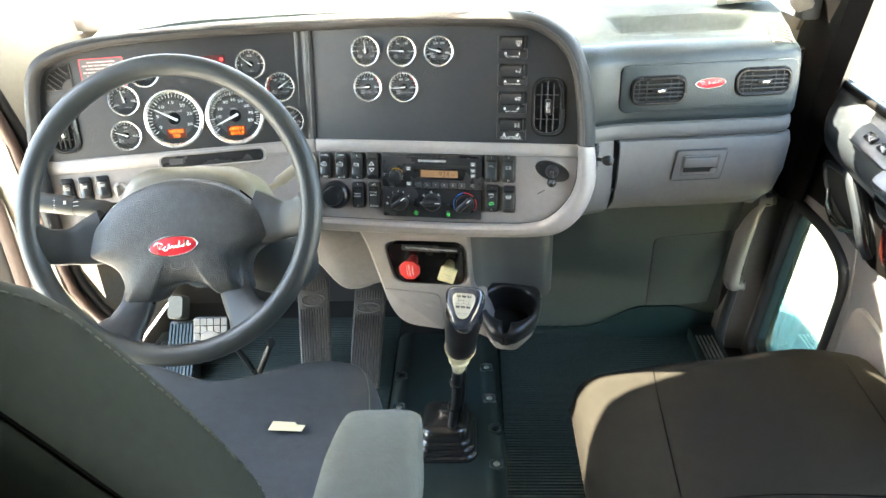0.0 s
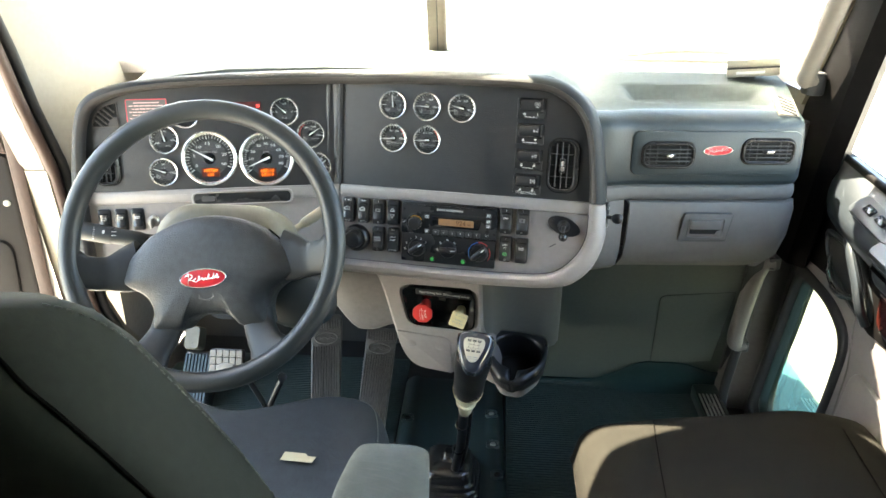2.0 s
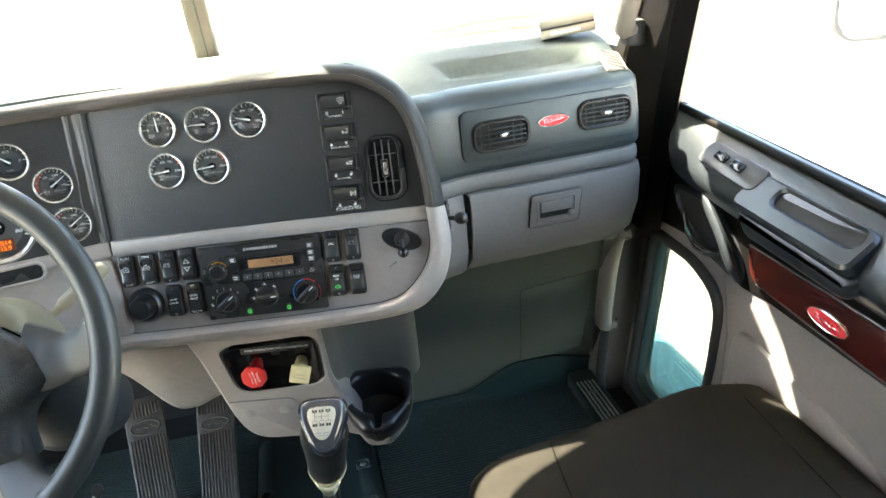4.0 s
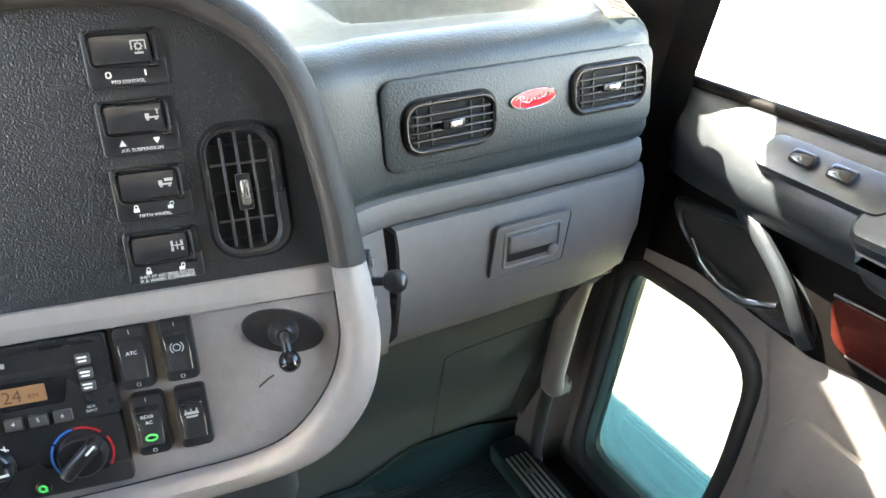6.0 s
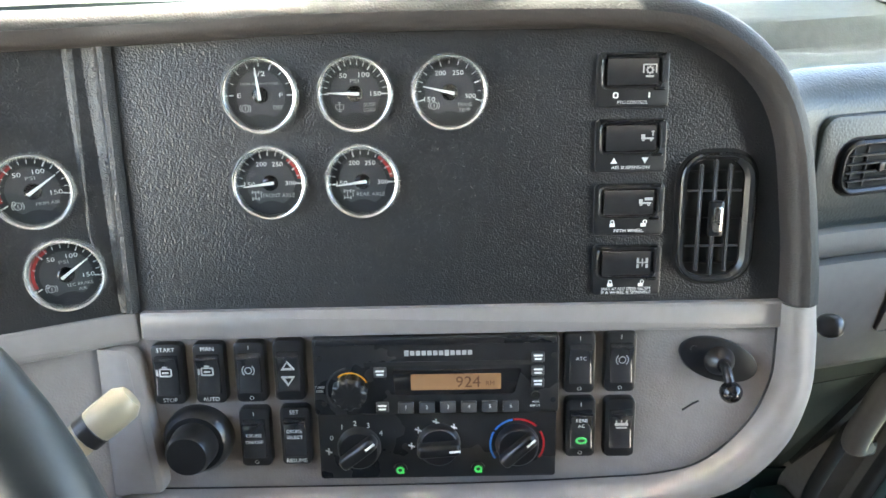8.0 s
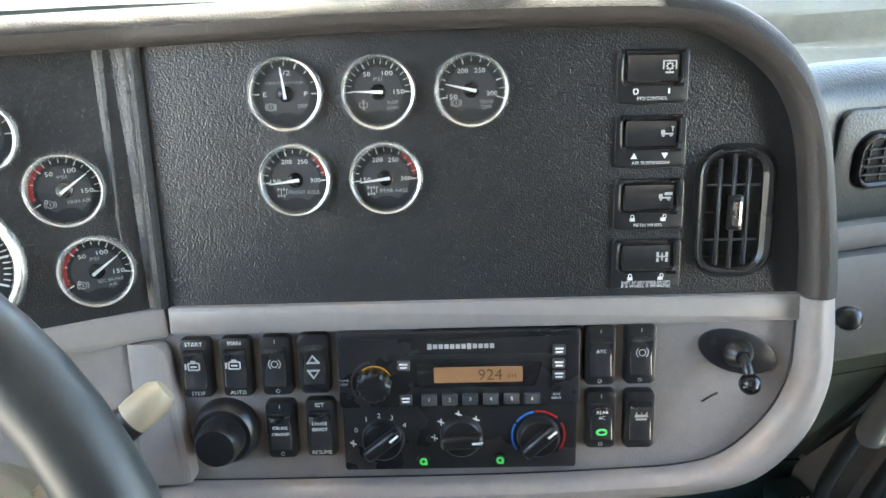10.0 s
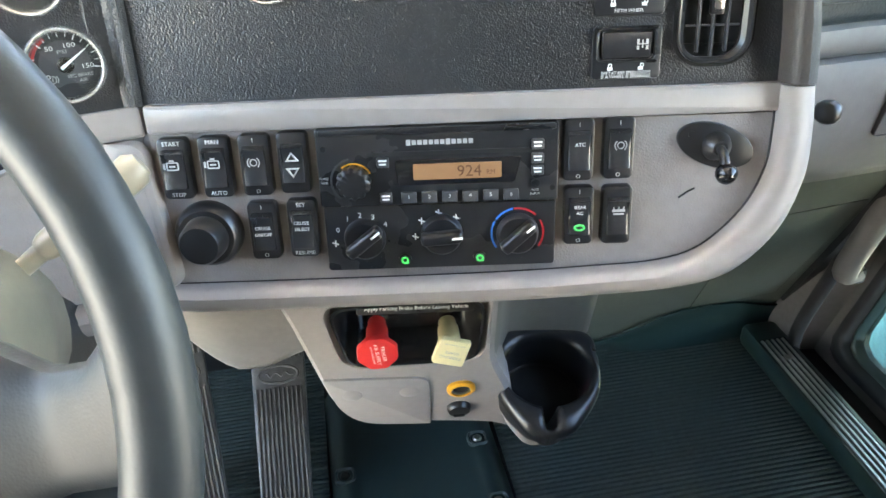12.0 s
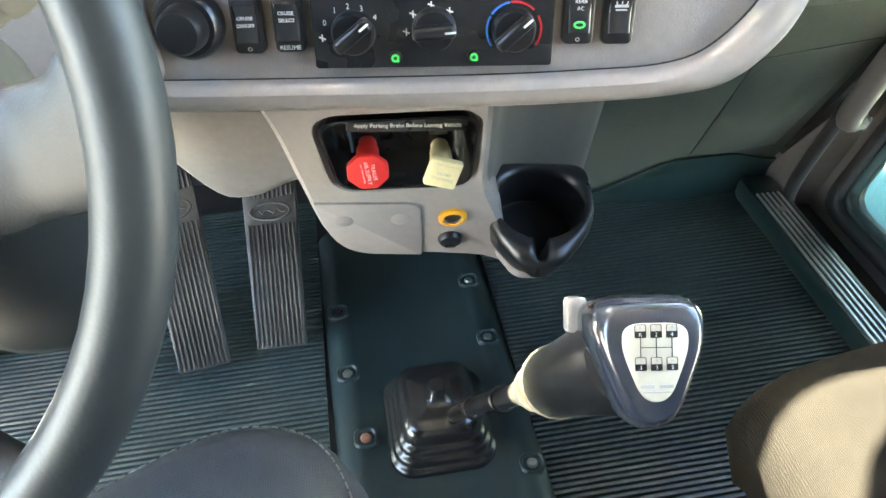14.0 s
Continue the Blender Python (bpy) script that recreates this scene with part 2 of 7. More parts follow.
def thing(name, m, label, category, group="", kind=""):
    ob = new(name)
    ob.empty_display_size = 0.02
    ob.matrix_world = m
    return tagged(ob, label, category, group, kind)


def join(*bms):
    out = bms[0]
    for b in bms[1:]:
        me = bpy.data.meshes.new("tmp")
        b.to_mesh(me)
        b.free()
        out.from_mesh(me)
        bpy.data.meshes.remove(me)
    return out


def moved(bm, m):
    bmesh.ops.transform(bm, matrix=m, verts=bm.verts)
    return bm


def box(w, h, d, at=(0, 0, 0), r=0.0, seg=2):
    """A box of width w (x), height h (y), depth d (z), centred at a place, with rounded edges."""
    bm = bmesh.new()
    bmesh.ops.create_cube(bm, size=1)
    bmesh.ops.scale(bm, vec=(w, h, d), verts=bm.verts)
    if r:
        bmesh.ops.bevel(bm, geom=list(bm.edges), offset=min(r, 0.49 * min(w, h, d)), segments=seg, profile=0.5, affect="EDGES")
    bmesh.ops.translate(bm, vec=at, verts=bm.verts)
    return bm


def rounded(w, h, r, at=(0, 0), n=5):
    """The outline of a rounded rectangle, anticlockwise."""
    r = min(r, w / 2 - 1e-4, h / 2 - 1e-4)
    pts = []
    for cx, cy, a0 in ((1, 1, 0), (-1, 1, 90), (-1, -1, 180), (1, -1, 270)):
        for i in range(n + 1):
            a = radians(a0 + 90 * i / n)
            pts.append((at[0] + cx * (w / 2 - r) + r * math.cos(a), at[1] + cy * (h / 2 - r) + r * math.sin(a)))
    return pts


def soft_outline(pts, r, n=5):
    """A polygon with its corners rounded; r is one radius or one for each corner."""
    out, k = [], len(pts)
    for i, p in enumerate(pts):
        rad = r[i] if isinstance(r, (list, tuple)) else r
        p, a, b = Vector(p), Vector(pts[i - 1]), Vector(pts[(i + 1) % k])
        if rad <= 0:
            out.append(tuple(p))
            continue
        da, db = (a - p), (b - p)
        ra = min(rad, da.length * 0.49)
        rb = min(rad, db.length * 0.49)
        pa, pb = p + da.normalized() * ra, p + db.normalized() * rb
        for j in range(n + 1):
            t = j / n
            out.append(tuple((1 - t) ** 2 * pa + 2 * t * (1 - t) * p + t * t * pb))
    return out


def skin(rings, closed_ring=True, caps=True, closed_path=False):
    """A surface through a row of rings with as many points each."""
    bm = bmesh.new()
    vs = [[bm.verts.new(p) for p in ring] for ring in rings]
    k = len(rings[0])
    pairs = list(zip(vs, vs[1:])) + ([(vs[-1], vs[0])] if closed_path else [])
    for a, b in pairs:
        for i in range(k if closed_ring else k - 1):
            j = (i + 1) % k
            bm.faces.new((a[i], a[j], b[j], b[i]))
    if caps and closed_ring and not closed_path:
        bm.faces.new(list(reversed(vs[0])))
        bm.faces.new(vs[-1])
    return bm


def inset_outline(pts, d):
    """The outline drawn in by d (simple, for smooth outlines)."""
    k, out = len(pts), []
    area = sum(pts[i][0] * pts[(i + 1) % k][1] - pts[(i + 1) % k][0] * pts[i][1] for i in range(k))
    s = 1 if area > 0 else -1
    for i, p in enumerate(pts):
        a, b = Vector(pts[i - 1]), Vector(pts[(i + 1) % k])
        t = (b - a)
        if t.length < 1e-9:
            out.append(tuple(p))
            continue
        t.normalize()
        out.append((p[0] - s * d * t.y, p[1] + s * d * t.x))
    return out


def prism(pts, z0, z1, bevel=0.0, seg=2):
    """A plate with the outline pts, from z0 to z1, its front edge (z1) rounded by bevel."""
    rings = [[(x, y, z0) for x, y in pts]]
    if bevel:
        for i in range(seg + 1):
            a = 0.5 * math.pi * i / seg
            q = inset_outline(pts, bevel * (1 - math.cos(a)))
            rings.append([(x, y, z1 - bevel + bevel * math.sin(a)) for x, y in q])
    else:
        rings.append([(x, y, z1) for x, y in pts])
    return skin(rings)


def ring_plate(outer, inner, z0, z1, bevel=0.001):
    """A frame between two outlines with as many points each."""
    oi, ii = inset_outline(outer, bevel), inset_outline(inner, -bevel)
    rings = [[(x, y, z0) for x, y in outer], [(x, y, z1 - bevel) for x, y in outer], [(x, y, z1) for x, y in oi],
             [(x, y, z1) for x, y in ii], [(x, y, z1 - bevel) for x, y in inner], [(x, y, z0) for x, y in inner]]
    return skin(rings, caps=False, closed_path=True)


def lathe(profile, seg=32, at=(0, 0, 0), caps=True):
    """Turns a profile of (radius, z) about the z axis."""
    rings = []
    for r, z in profile:
        rings.append([(at[0] + max(r, 1e-5) * math.cos(2 * math.pi * i / seg), at[1] + max(r, 1e-5) * math.sin(2 * math.pi * i / seg), at[2] + z) for i in range(seg)])
    return skin(rings, caps=caps)


def smooth_path(pts, n=6):
    """A Catmull-Rom curve through points."""
    P = [Vector(p) for p in pts]
    P = [2 * P[0] - P[1]] + P + [2 * P[-1] - P[-2]]
    out = []
    for i in range(1, len(P) - 2):
        a, b, c, d = P[i - 1], P[i], P[i + 1], P[i + 2]
        for j in range(n):
            t = j / n
            out.append(0.5 * ((2 * b) + (c - a) * t + (2 * a - 5 * b + 4 * c - d) * t * t + (3 * b - a - 3 * c + d) * t ** 3))
    out.append(P[-2])
    return out


def tube(pts, r, seg=12, flat=1.0, caps=True, up=(0, 0, 1)):
    """A pipe along points; r is one radius or one for each point; flat squeezes it in the second direction."""
    P = [Vector(p) for p in pts]
    rings, prev = [], None
    for i, p in enumerate(P):
        t = (P[min(i + 1, len(P) - 1)] - P[max(i - 1, 0)]).normalized()
        if prev is None:
            u = Vector(up)
            if abs(u.dot(t)) > 0.95:
                u = Vector((1, 0, 0))
            prev = (u - t * u.dot(t)).normalized()
        prev = (prev - t * prev.dot(t)).normalized()
        s = t.cross(prev)
        rad = r[i] if isinstance(r, (list, tuple)) else r
        rings.append([p + prev * (rad * math.cos(2 * math.pi * k / seg)) + s * (rad * flat * math.sin(2 * math.pi * k / seg)) for k in range(seg)])
    return skin(rings, caps=caps)


def torus(R, r, seg=64, sec=14):
    rings = []
    for i in range(seg):
        a = 2 * math.pi * i / seg
        rings.append([((R + r * math.cos(2 * math.pi * k / sec)) * math.cos(a), (R + r * math.cos(2 * math.pi * k / sec)) * math.sin(a), r * math.sin(2 * math.pi * k / sec)) for k in range(sec)])
    return skin(rings, caps=False, closed_path=True)


def grid(fn, nu, nv):
    """A sheet of fn(s, t) with s and t from 0 to 1."""
    bm = bmesh.new()
    vs = [[bm.verts.new(fn(i / nu, j / nv)) for j in range(nv + 1)] for i in range(nu + 1)]
    for i in range(nu):
        for j in range(nv):
            bm.faces.new((vs[i][j], vs[i + 1][j], vs[i + 1][j + 1], vs[i][j + 1]))
    return bm


def thick(bm, d):
    """Gives a sheet the thickness d, away from its faces for a negative d."""
    bmesh.ops.recalc_face_normals(bm, faces=bm.faces)
    bm.normal_update()
    old_faces, old_verts = list(bm.faces), list(bm.verts)
    edges = [(e.verts[0], e.verts[1]) for e in bm.edges if len(e.link_faces) == 1]
    twin = {v: bm.verts.new(v.co + v.normal * d) for v in old_verts}
    for f in old_faces:
        bm.faces.new([twin[v] for v in reversed(f.verts)])
    for p, q in edges:
        bm.faces.new((p, q, twin[q], twin[p]))
    return bm


FONT_CACHE = {}


def lettering(text, size, at, parent, material, z=0.0, turn=0.0, width=None, name="lettering"):
    """Printed words in the built-in font, centred at a place of the parent's face."""
    if text not in FONT_CACHE:
        cu = bpy.data.curves.new("text", "FONT")
        cu.body, cu.align_x, cu.align_y, cu.size, cu.resolution_u = text, "CENTER", "CENTER", 1.0, 2
        ob = bpy.data.objects.new("text", cu)
        me = bpy.data.meshes.new_from_object(ob)
        bpy.data.objects.remove(ob)
        FONT_CACHE[text] = me
    me = FONT_CACHE[text].copy()
    if not me.vertices:
        return None
    xs = [v.co.x for v in me.vertices]
    ys = [v.co.y for v in me.vertices]
    cx, cy = (max(xs) + min(xs)) / 2, (max(ys) + min(ys)) / 2
    sx = width / max(1e-6, max(xs) - min(xs)) if width else size
    m = pose(at[0], at[1], z, 0, 0, turn) @ Matrix.Diagonal((sx, size, 1, 1)) @ Matrix.Translation((-cx, -cy, 0))
    me.transform(m)
    me.materials.clear()
    me.materials.append(material)
    ob = new(name, me)
    ob.parent = parent
    return ob


def frame_of(o, yaw, recline):
    """The frame of a flat panel: x to its right, y up along it, z out of it towards the cab."""
    a, r = radians(yaw), radians(recline)
    U = Vector((math.cos(a), math.sin(a), 0))
    h = Vector((math.sin(a), -math.cos(a), 0))
    V = -math.sin(r) * h + math.cos(r) * Vector((0, 0, 1))
    N = math.cos(r) * h + math.sin(r) * Vector((0, 0, 1))
    m = Matrix.Identity(4)
    for i in range(3):
        m[i][0], m[i][1], m[i][2], m[i][3] = U[i], V[i], N[i], o[i]
    return m


FC = frame_of((-0.178, 1.601, 0.850), -9.3, 11.5)
FL = frame_of((-0.178, 1.601, 0.850), 11.6, 11.5)
FR = frame_of((0.600, 1.625, 0.870), 4.0, 2.0)
FB = frame_of((0.126, 1.634, 0.415), -5.0, -18.0)
I4 = Matrix.Identity(4)

# ---- setting: ground, cab shell ----
def structure(name, bm, material, label="", smooth=40):
    ob = part(name, bm, material, None, "", smooth)
    return tagged(ob, label, "", "", "structure")


GROUND_Z = -1.25
structure("ground", box(900, 900, 0.2, (0, 0, GROUND_Z - 0.1)), M_GROUND, "sunlit pale concrete truck lot", 0)

# floor pan with a firewall behind it
structure("floor", box(1.84, 3.4, 0.06, (0.0, 0.60, -0.035)), M_SEAL, "black ribbed rubber floor covering", 0)
structure("wall_front", box(1.84, 0.04, 0.98, (0, 2.30, 0.48)), M_SEAL, "dark firewall behind the dashboard", 0)
structure("wall_rear", box(1.90, 0.04, 1.9, (0, -1.12, 0.93)), M_HEADLINER, "grey trimmed rear wall of the cab", 0)
structure("ceiling", box(1.90, 2.90, 0.04, (0, 0.30, 1.92)), M_HEADLINER, "pale cloth headliner", 0)


def quad(a, b, c, d, t):
    """A plate of thickness t through four corners."""
    bm = bmesh.new()
    bm.faces.new([bm.verts.new(p) for p in (a, b, c, d)])
    return thick(bm, t)


# windscreen opening: header, centre post, corner pillars
WB, WT = (1.96, 1.00), (1.64, 1.75)
structure("trim_header", quad((-0.86, WT[0], WT[1]), (0.86, WT[0], WT[1]), (0.86, 1.60, 1.90), (-0.86, 1.60, 1.90), 0.05), M_HEADLINER, "padded header above the windscreen")
# unseen plate outside the glass, outlined to shade the dash and shape sun patches
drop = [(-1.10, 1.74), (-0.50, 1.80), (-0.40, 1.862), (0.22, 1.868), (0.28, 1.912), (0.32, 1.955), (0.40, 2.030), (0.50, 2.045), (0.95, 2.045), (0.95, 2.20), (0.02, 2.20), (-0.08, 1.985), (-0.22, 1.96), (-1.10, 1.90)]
structure("trim_unseen_sunshade", skin([[(x, y, 1.70 - 0.20 * (y - 1.90) + d) for x, y in drop] for d in (0.0, 0.006)]), M_TEAL, "unseen sunshade over the windscreen, cut to shade the dash", 30)
structure("trim_cowl", box(1.84, 0.34, 0.04, (0, 2.13, 0.975), 0.01), M_GREY, "grey cowl below the windscreen")


def post(name, foot, head, w, d, material, label):
    f, h = Vector(foot), Vector(head)
    rings = []
    for p in (f, h):
        rings.append([(p.x + x, p.y + y, p.z) for x, y in rounded(w, d, 0.008)])
    return structure(name, skin(rings), material, label)


screen_post = post("trim_post", (0.003, WB[0], WB[1]), (0.003, WT[0] + 0.03, WT[1]), 0.046, 0.05, M_POST, "narrow taupe centre post of the split windscreen")
part("post_seam", tube([(0.005, WB[0] - 0.0252, WB[1]), (0.005, WT[0] + 0.0048, WT[1])], 0.0014, 6), M_SEAL, screen_post)


def along(z, rows):
    """The value at height z on a line through (z, value) rows."""
    return float(np.interp(z, [r[0] for r in rows], [r[1] for r in rows]))


# door opening lines: west jamb, front and rear edge of the east pillar, windscreen side
JW = ((-0.05, 1.97), (0.14, 1.93), (0.25, 1.845), (0.37, 1.785), (0.77, 1.745), (0.93, 1.683), (1.05, 1.651), (1.56, 1.46), (1.76, 1.39))
EF = ((0.55, 1.91), (0.92, 1.83), (1.16, 1.69), (1.56, 1.46), (1.76, 1.37))
ER = ((0.55, 1.75), (0.85, 1.682), (1.11, 1.597), (1.56, 1.42), (1.76, 1.34))
GF = ((0.60, 1.96), (0.93, 1.95), (1.56, 1.70), (1.76, 1.62))
ZS = (0.60, 0.77, 0.86, 0.93, 1.05, 1.16, 1.30, 1.56, 1.76)
structure("trim_pillar_west", skin([[(-0.80, along(z, GF), z), (-0.875, along(z, JW), z), (-0.90, along(z, JW) + 0.02, z), (-0.84, along(z, GF) + 0.05, z)] for z in ZS]), M_PILLAR, "beige corner pillar beside the windscreen")
structure("trim_pillar_east", skin([[(0.845, along(z, EF), z), (0.93, along(z, EF), z), (0.93, along(z, ER) + 0.06, z), (0.885, along(z, ER), z), (0.855, along(z, ER) + 0.03, z)] for z in (0.56,) + ZS]), M_TRIMBLK, "black-brown corner pillar before the door", 30)
structure("trim_pillar_edge", skin([[(0.838, along(z, EF) + 0.004, z), (0.838, along(z, EF) + 0.045, z), (0.90, along(z, EF) + 0.045, z), (0.90, along(z, EF) + 0.004, z)] for z in ZS[3:]]), M_CREAM, "pale outer edge of the corner pillar", 30)
ZJ = (-0.05, 0.14, 0.25, 0.37, 0.60, 0.77)
structure("trim_jamb", skin([[(-0.892, along(z, JW) - 0.012, z), (-0.90, along(z, JW) - 0.048, z), (-0.96, along(z, JW) - 0.048, z), (-0.96, along(z, JW) + 0.05, z), (-0.90, along(z, JW) + 0.05, z)] for z in ZJ]), M_CREAM, "cream painted door jamb in the sun", 30)
structure("trim_frame_west", skin([[(-0.892, along(z, JW) - 0.012, z), (-0.90, along(z, JW) - 0.045, z), (-0.96, along(z, JW) - 0.045, z), (-0.96, along(z, JW) + 0.05, z)] for z in ZS[1:]]), M_CREAM, "cream painted upper door frame in the sun", 30)
structure("trim_seal_brown", tube([(-0.897, along(z, JW) - 0.030, z) for z in [-0.05 + 0.067 * i for i in range(25)]], 0.015, 10), M_BROWN, "brown rubber seal on the door jamb")
structure("trim_door_seal", tube([(-0.886, along(z, JW), z) for z in [-0.05 + 0.0335 * i for i in range(49)]], 0.013, 10), M_SEAL, "black rubber seal along the jamb")
for side in (-1, 1):
    bm = quad((side * 0.03, WB[0], WB[1]), (side * 0.84, WB[0] - 0.04, WB[1]), (side * 0.82, WT[0], WT[1]), (side * 0.03, WT[0] + 0.03, WT[1]), 0.005)
    w = structure("window_west" if side < 0 else "window_east", bm, M_GLASS, "clear flat windscreen pane", 0)
    w.visible_shadow = False

# unseen sun visors, added against the glass; their edges shape the sun patches
for x0, shape, who in ((0.0, [(-0.34, 0.36), (-0.34, 0.215), (-0.29, 0.180), (-0.24, 0.140), (-0.19, 0.100), (-0.13, 0.070), (-0.06, 0.048), (0.0, 0.030), (0.03, -0.035), (0.325, -0.035), (0.345, 0.036), (0.43, 0.0), (0.48, -0.042), (0.60, -0.085), (0.80, -0.14), (0.80, 0.36)], "passenger"), (-0.52, [(-0.26, 0.36), (-0.26, -0.15), (0.17, -0.15), (0.17, 0.36)], "driver")):
    visor = thing("unseen_sun_visor", Matrix.Identity(4), "padded grey sun visor folded down on the %s side" % who, "sun visor", "sun visors")
    FV = frame_of((x0, 1.740, 1.43), 0, -23.2)
    part("visor_pad", moved(prism(soft_outline(shape, 0.012), -0.008, 0.008, 0.004), FV), M_HEADLINER, visor)
    part("visor_rod", tube([FV @ Vector((shape[0][0] + 0.02, 0.352, 0)), FV @ Vector((shape[-1][0] - 0.02, 0.352, 0))], 0.006, 10), M_STEEL, visor)

# side walls behind the doors and above the window line
for side, nm in ((-1, "wall_west"), (1, "wall_east")):
    bm = join(box(0.05, 1.80, 1.95, (side * 0.95, -0.22, 0.95)), box(0.05, 1.20, 0.30, (side * 0.95, 1.27, 1.77)),
              box(0.05, 0.36, 0.92, (side * 0.95, 2.12, 0.46)))
    structure(nm, bm, M_HEADLINER, "grey side wall of the cab", 0)

# ribbed rubber floor: ribs across the truck, on both sides of the tunnel cover
def ribs(name, x0, x1, y0, y1, pitch=0.0096, skip=()):
    bm = bmesh.new()
    y = y0
    while y < y1:
        vs = [bm.verts.new(p) for p in ((x0, y + pitch * 0.10, -0.0045), (x1, y + pitch * 0.10, -0.0045), (x1, y + pitch * 0.20, 0.0022), (x0, y + pitch * 0.20, 0.0022),
                                         (x1, y + pitch * 0.66, 0.0028), (x0, y + pitch * 0.66, 0.0028), (x1, y + pitch * 0.78, -0.0045), (x0, y + pitch * 0.78, -0.0045))]
        for a, b, c, d in ((0, 1, 2, 3), (3, 2, 4, 5), (5, 4, 6, 7)):
            bm.faces.new((vs[a], vs[b], vs[c], vs[d]))
        y += pitch
    ob = part(name, bm, M_RIBS, None, "", 0)
    return tagged(ob, "black rubber matting with fine raised ribs", "floor mat", "", "stuff")


ribs("floor_ribs", 0.205, 0.78, 0.95, 2.16)
ribs("floor_ribs", -0.80, -0.105, 0.95, 2.16)

# ---- dashboard ----
dash = thing("dashboard", I4, "wide grey and black truck dashboard with wrap-around instrument pod", "dashboard")


def stations(pts, n=5):
    """Smooths a row of number tuples."""
    P = [np.array(p, float) for p in pts]
    P = [2 * P[0] - P[1]] + P + [2 * P[-1] - P[-2]]
    out = []
    for i in range(1, len(P) - 2):
        a, b, c, d = P[i - 1:i + 3]
        for j in range(n):
            t = j / n
            out.append(0.5 * ((2 * b) + (c - a) * t + (2 * a - 5 * b + 4 * c - d) * t * t + (3 * b - a - 3 * c + d) * t ** 3))
    out.append(P[-2])
    return out


def rim_rings(F, rows, prof, n=5):
    """Cross-sections of a padded rim round a panel: rows of inner and outer points (u, v, u, v)."""
    rings = []
    for iu, iv, ou, ov in stations(rows, n):
        i, o = Vector((iu, iv)), Vector((ou, ov))
        rings.append([F @ Vector((*(i + (o - i) * a), z)) for a, z in prof])
    return rings


def bend(left, right):
    """Joins two rows of rings that begin at the fold between the panels into one bent rim."""
    fold = [(p + q) / 2 for p, q in zip(left[0], right[0])]
    return skin(list(reversed(left[1:])) + [fold] + right[1:])


def rim_profile(lip, back=-0.15):
    return [(0.0, -0.01), (0.0, lip * 0.55), (0.10, lip * 0.85), (0.28, lip), (0.55, lip * 0.92), (0.80, lip * 0.60), (0.96, 0.1 * lip), (1.02, -0.03), (1.02, back), (0.2, back)]


BAND = ((-0.02, -0.005), (-0.03, 0.0145), (0.06, 0.0215), (0.20, 0.0250), (0.40, 0.0253), (0.43, 0.018), (0.1, 0.0))
C_UP = [(0.0, 0.150, 0.0, 0.179), (0.080, 0.153, 0.080, 0.182), (0.162, 0.157, 0.160, 0.185), (0.333, 0.158, 0.340, 0.186), (0.400, 0.156, 0.415, 0.183), (0.440, 0.149, 0.468, 0.168),
        (0.485, 0.120, 0.512, 0.132), (0.510, 0.077, 0.537, 0.078), (0.522, 0.003, 0.551, 0.0), (0.525, -0.030, 0.555, -0.032), (0.526, -0.056, 0.557, -0.057)]
C_LO = [(0.526, -0.058, 0.557, -0.059), (0.527, -0.095, 0.561, -0.098), (0.525, -0.128, 0.560, -0.140), (0.510, -0.164, 0.543, -0.188), (0.477, -0.198, 0.505, -0.226), (0.439, -0.211, 0.455, -0.239),
        (0.380, -0.215, 0.385, -0.244), (0.291, -0.218, 0.291, -0.247), (0.150, -0.219, 0.150, -0.248), (0.0, -0.219, 0.0, -0.248)]
L_UP = [(0.0, 0.150, 0.0, 0.179), (-0.140, 0.151, -0.150, 0.178), (-0.251, 0.150, -0.270, 0.174), (-0.360, 0.146, -0.380, 0.167), (-0.437, 0.132, -0.462, 0.151),
        (-0.483, 0.108, -0.508, 0.122), (-0.502, 0.056, -0.528, 0.065), (-0.512, -0.034, -0.541, -0.03), (-0.516, -0.12, -0.546, -0.12), (-0.512, -0.20, -0.542, -0.21)]
L_LO = [(0.0, -0.219, 0.0, -0.248), (-0.2, -0.221, -0.2, -0.25), (-0.40, -0.221, -0.40, -0.25), (-0.50, -0.215, -0.51, -0.245)]
part("upper_surround", bend(rim_rings(FL, L_UP, rim_profile(0.024)), rim_rings(FC, C_UP, rim_profile(0.024))), M_RIM, dash, "charcoal padded hood rim")
part("surround_band", bend(rim_rings(FL, L_UP, BAND), rim_rings(FC, C_UP, BAND)), M_BAND, dash, "warm grey inner band of the hood rim")
part("lower_surround", bend(rim_rings(FL, L_LO, rim_profile(0.020)), list(reversed(rim_rings(FC, C_LO, rim_profile(0.020))))), M_GREYS, dash, "smooth warm grey rolled rim")
# dark joint between the switch panel and its rim
part("panel_joint", tube([FC @ Vector((float(r[0]) - 0.0006, float(r[1]), 0.0002)) for r in stations(C_LO, 4)], 0.0011, 6), M_SEAL, dash)


def panel(F, pts, z0, z1, material, name, label="", bevel=0.0):
    bm = prism(pts, z0, z1, bevel)
    return part(name, moved(bm, F), material, dash, label, 30)


def dense(rows, which=0):
    return [(float(r[2 * which]), float(r[2 * which + 1])) for r in stations(rows, 5)]


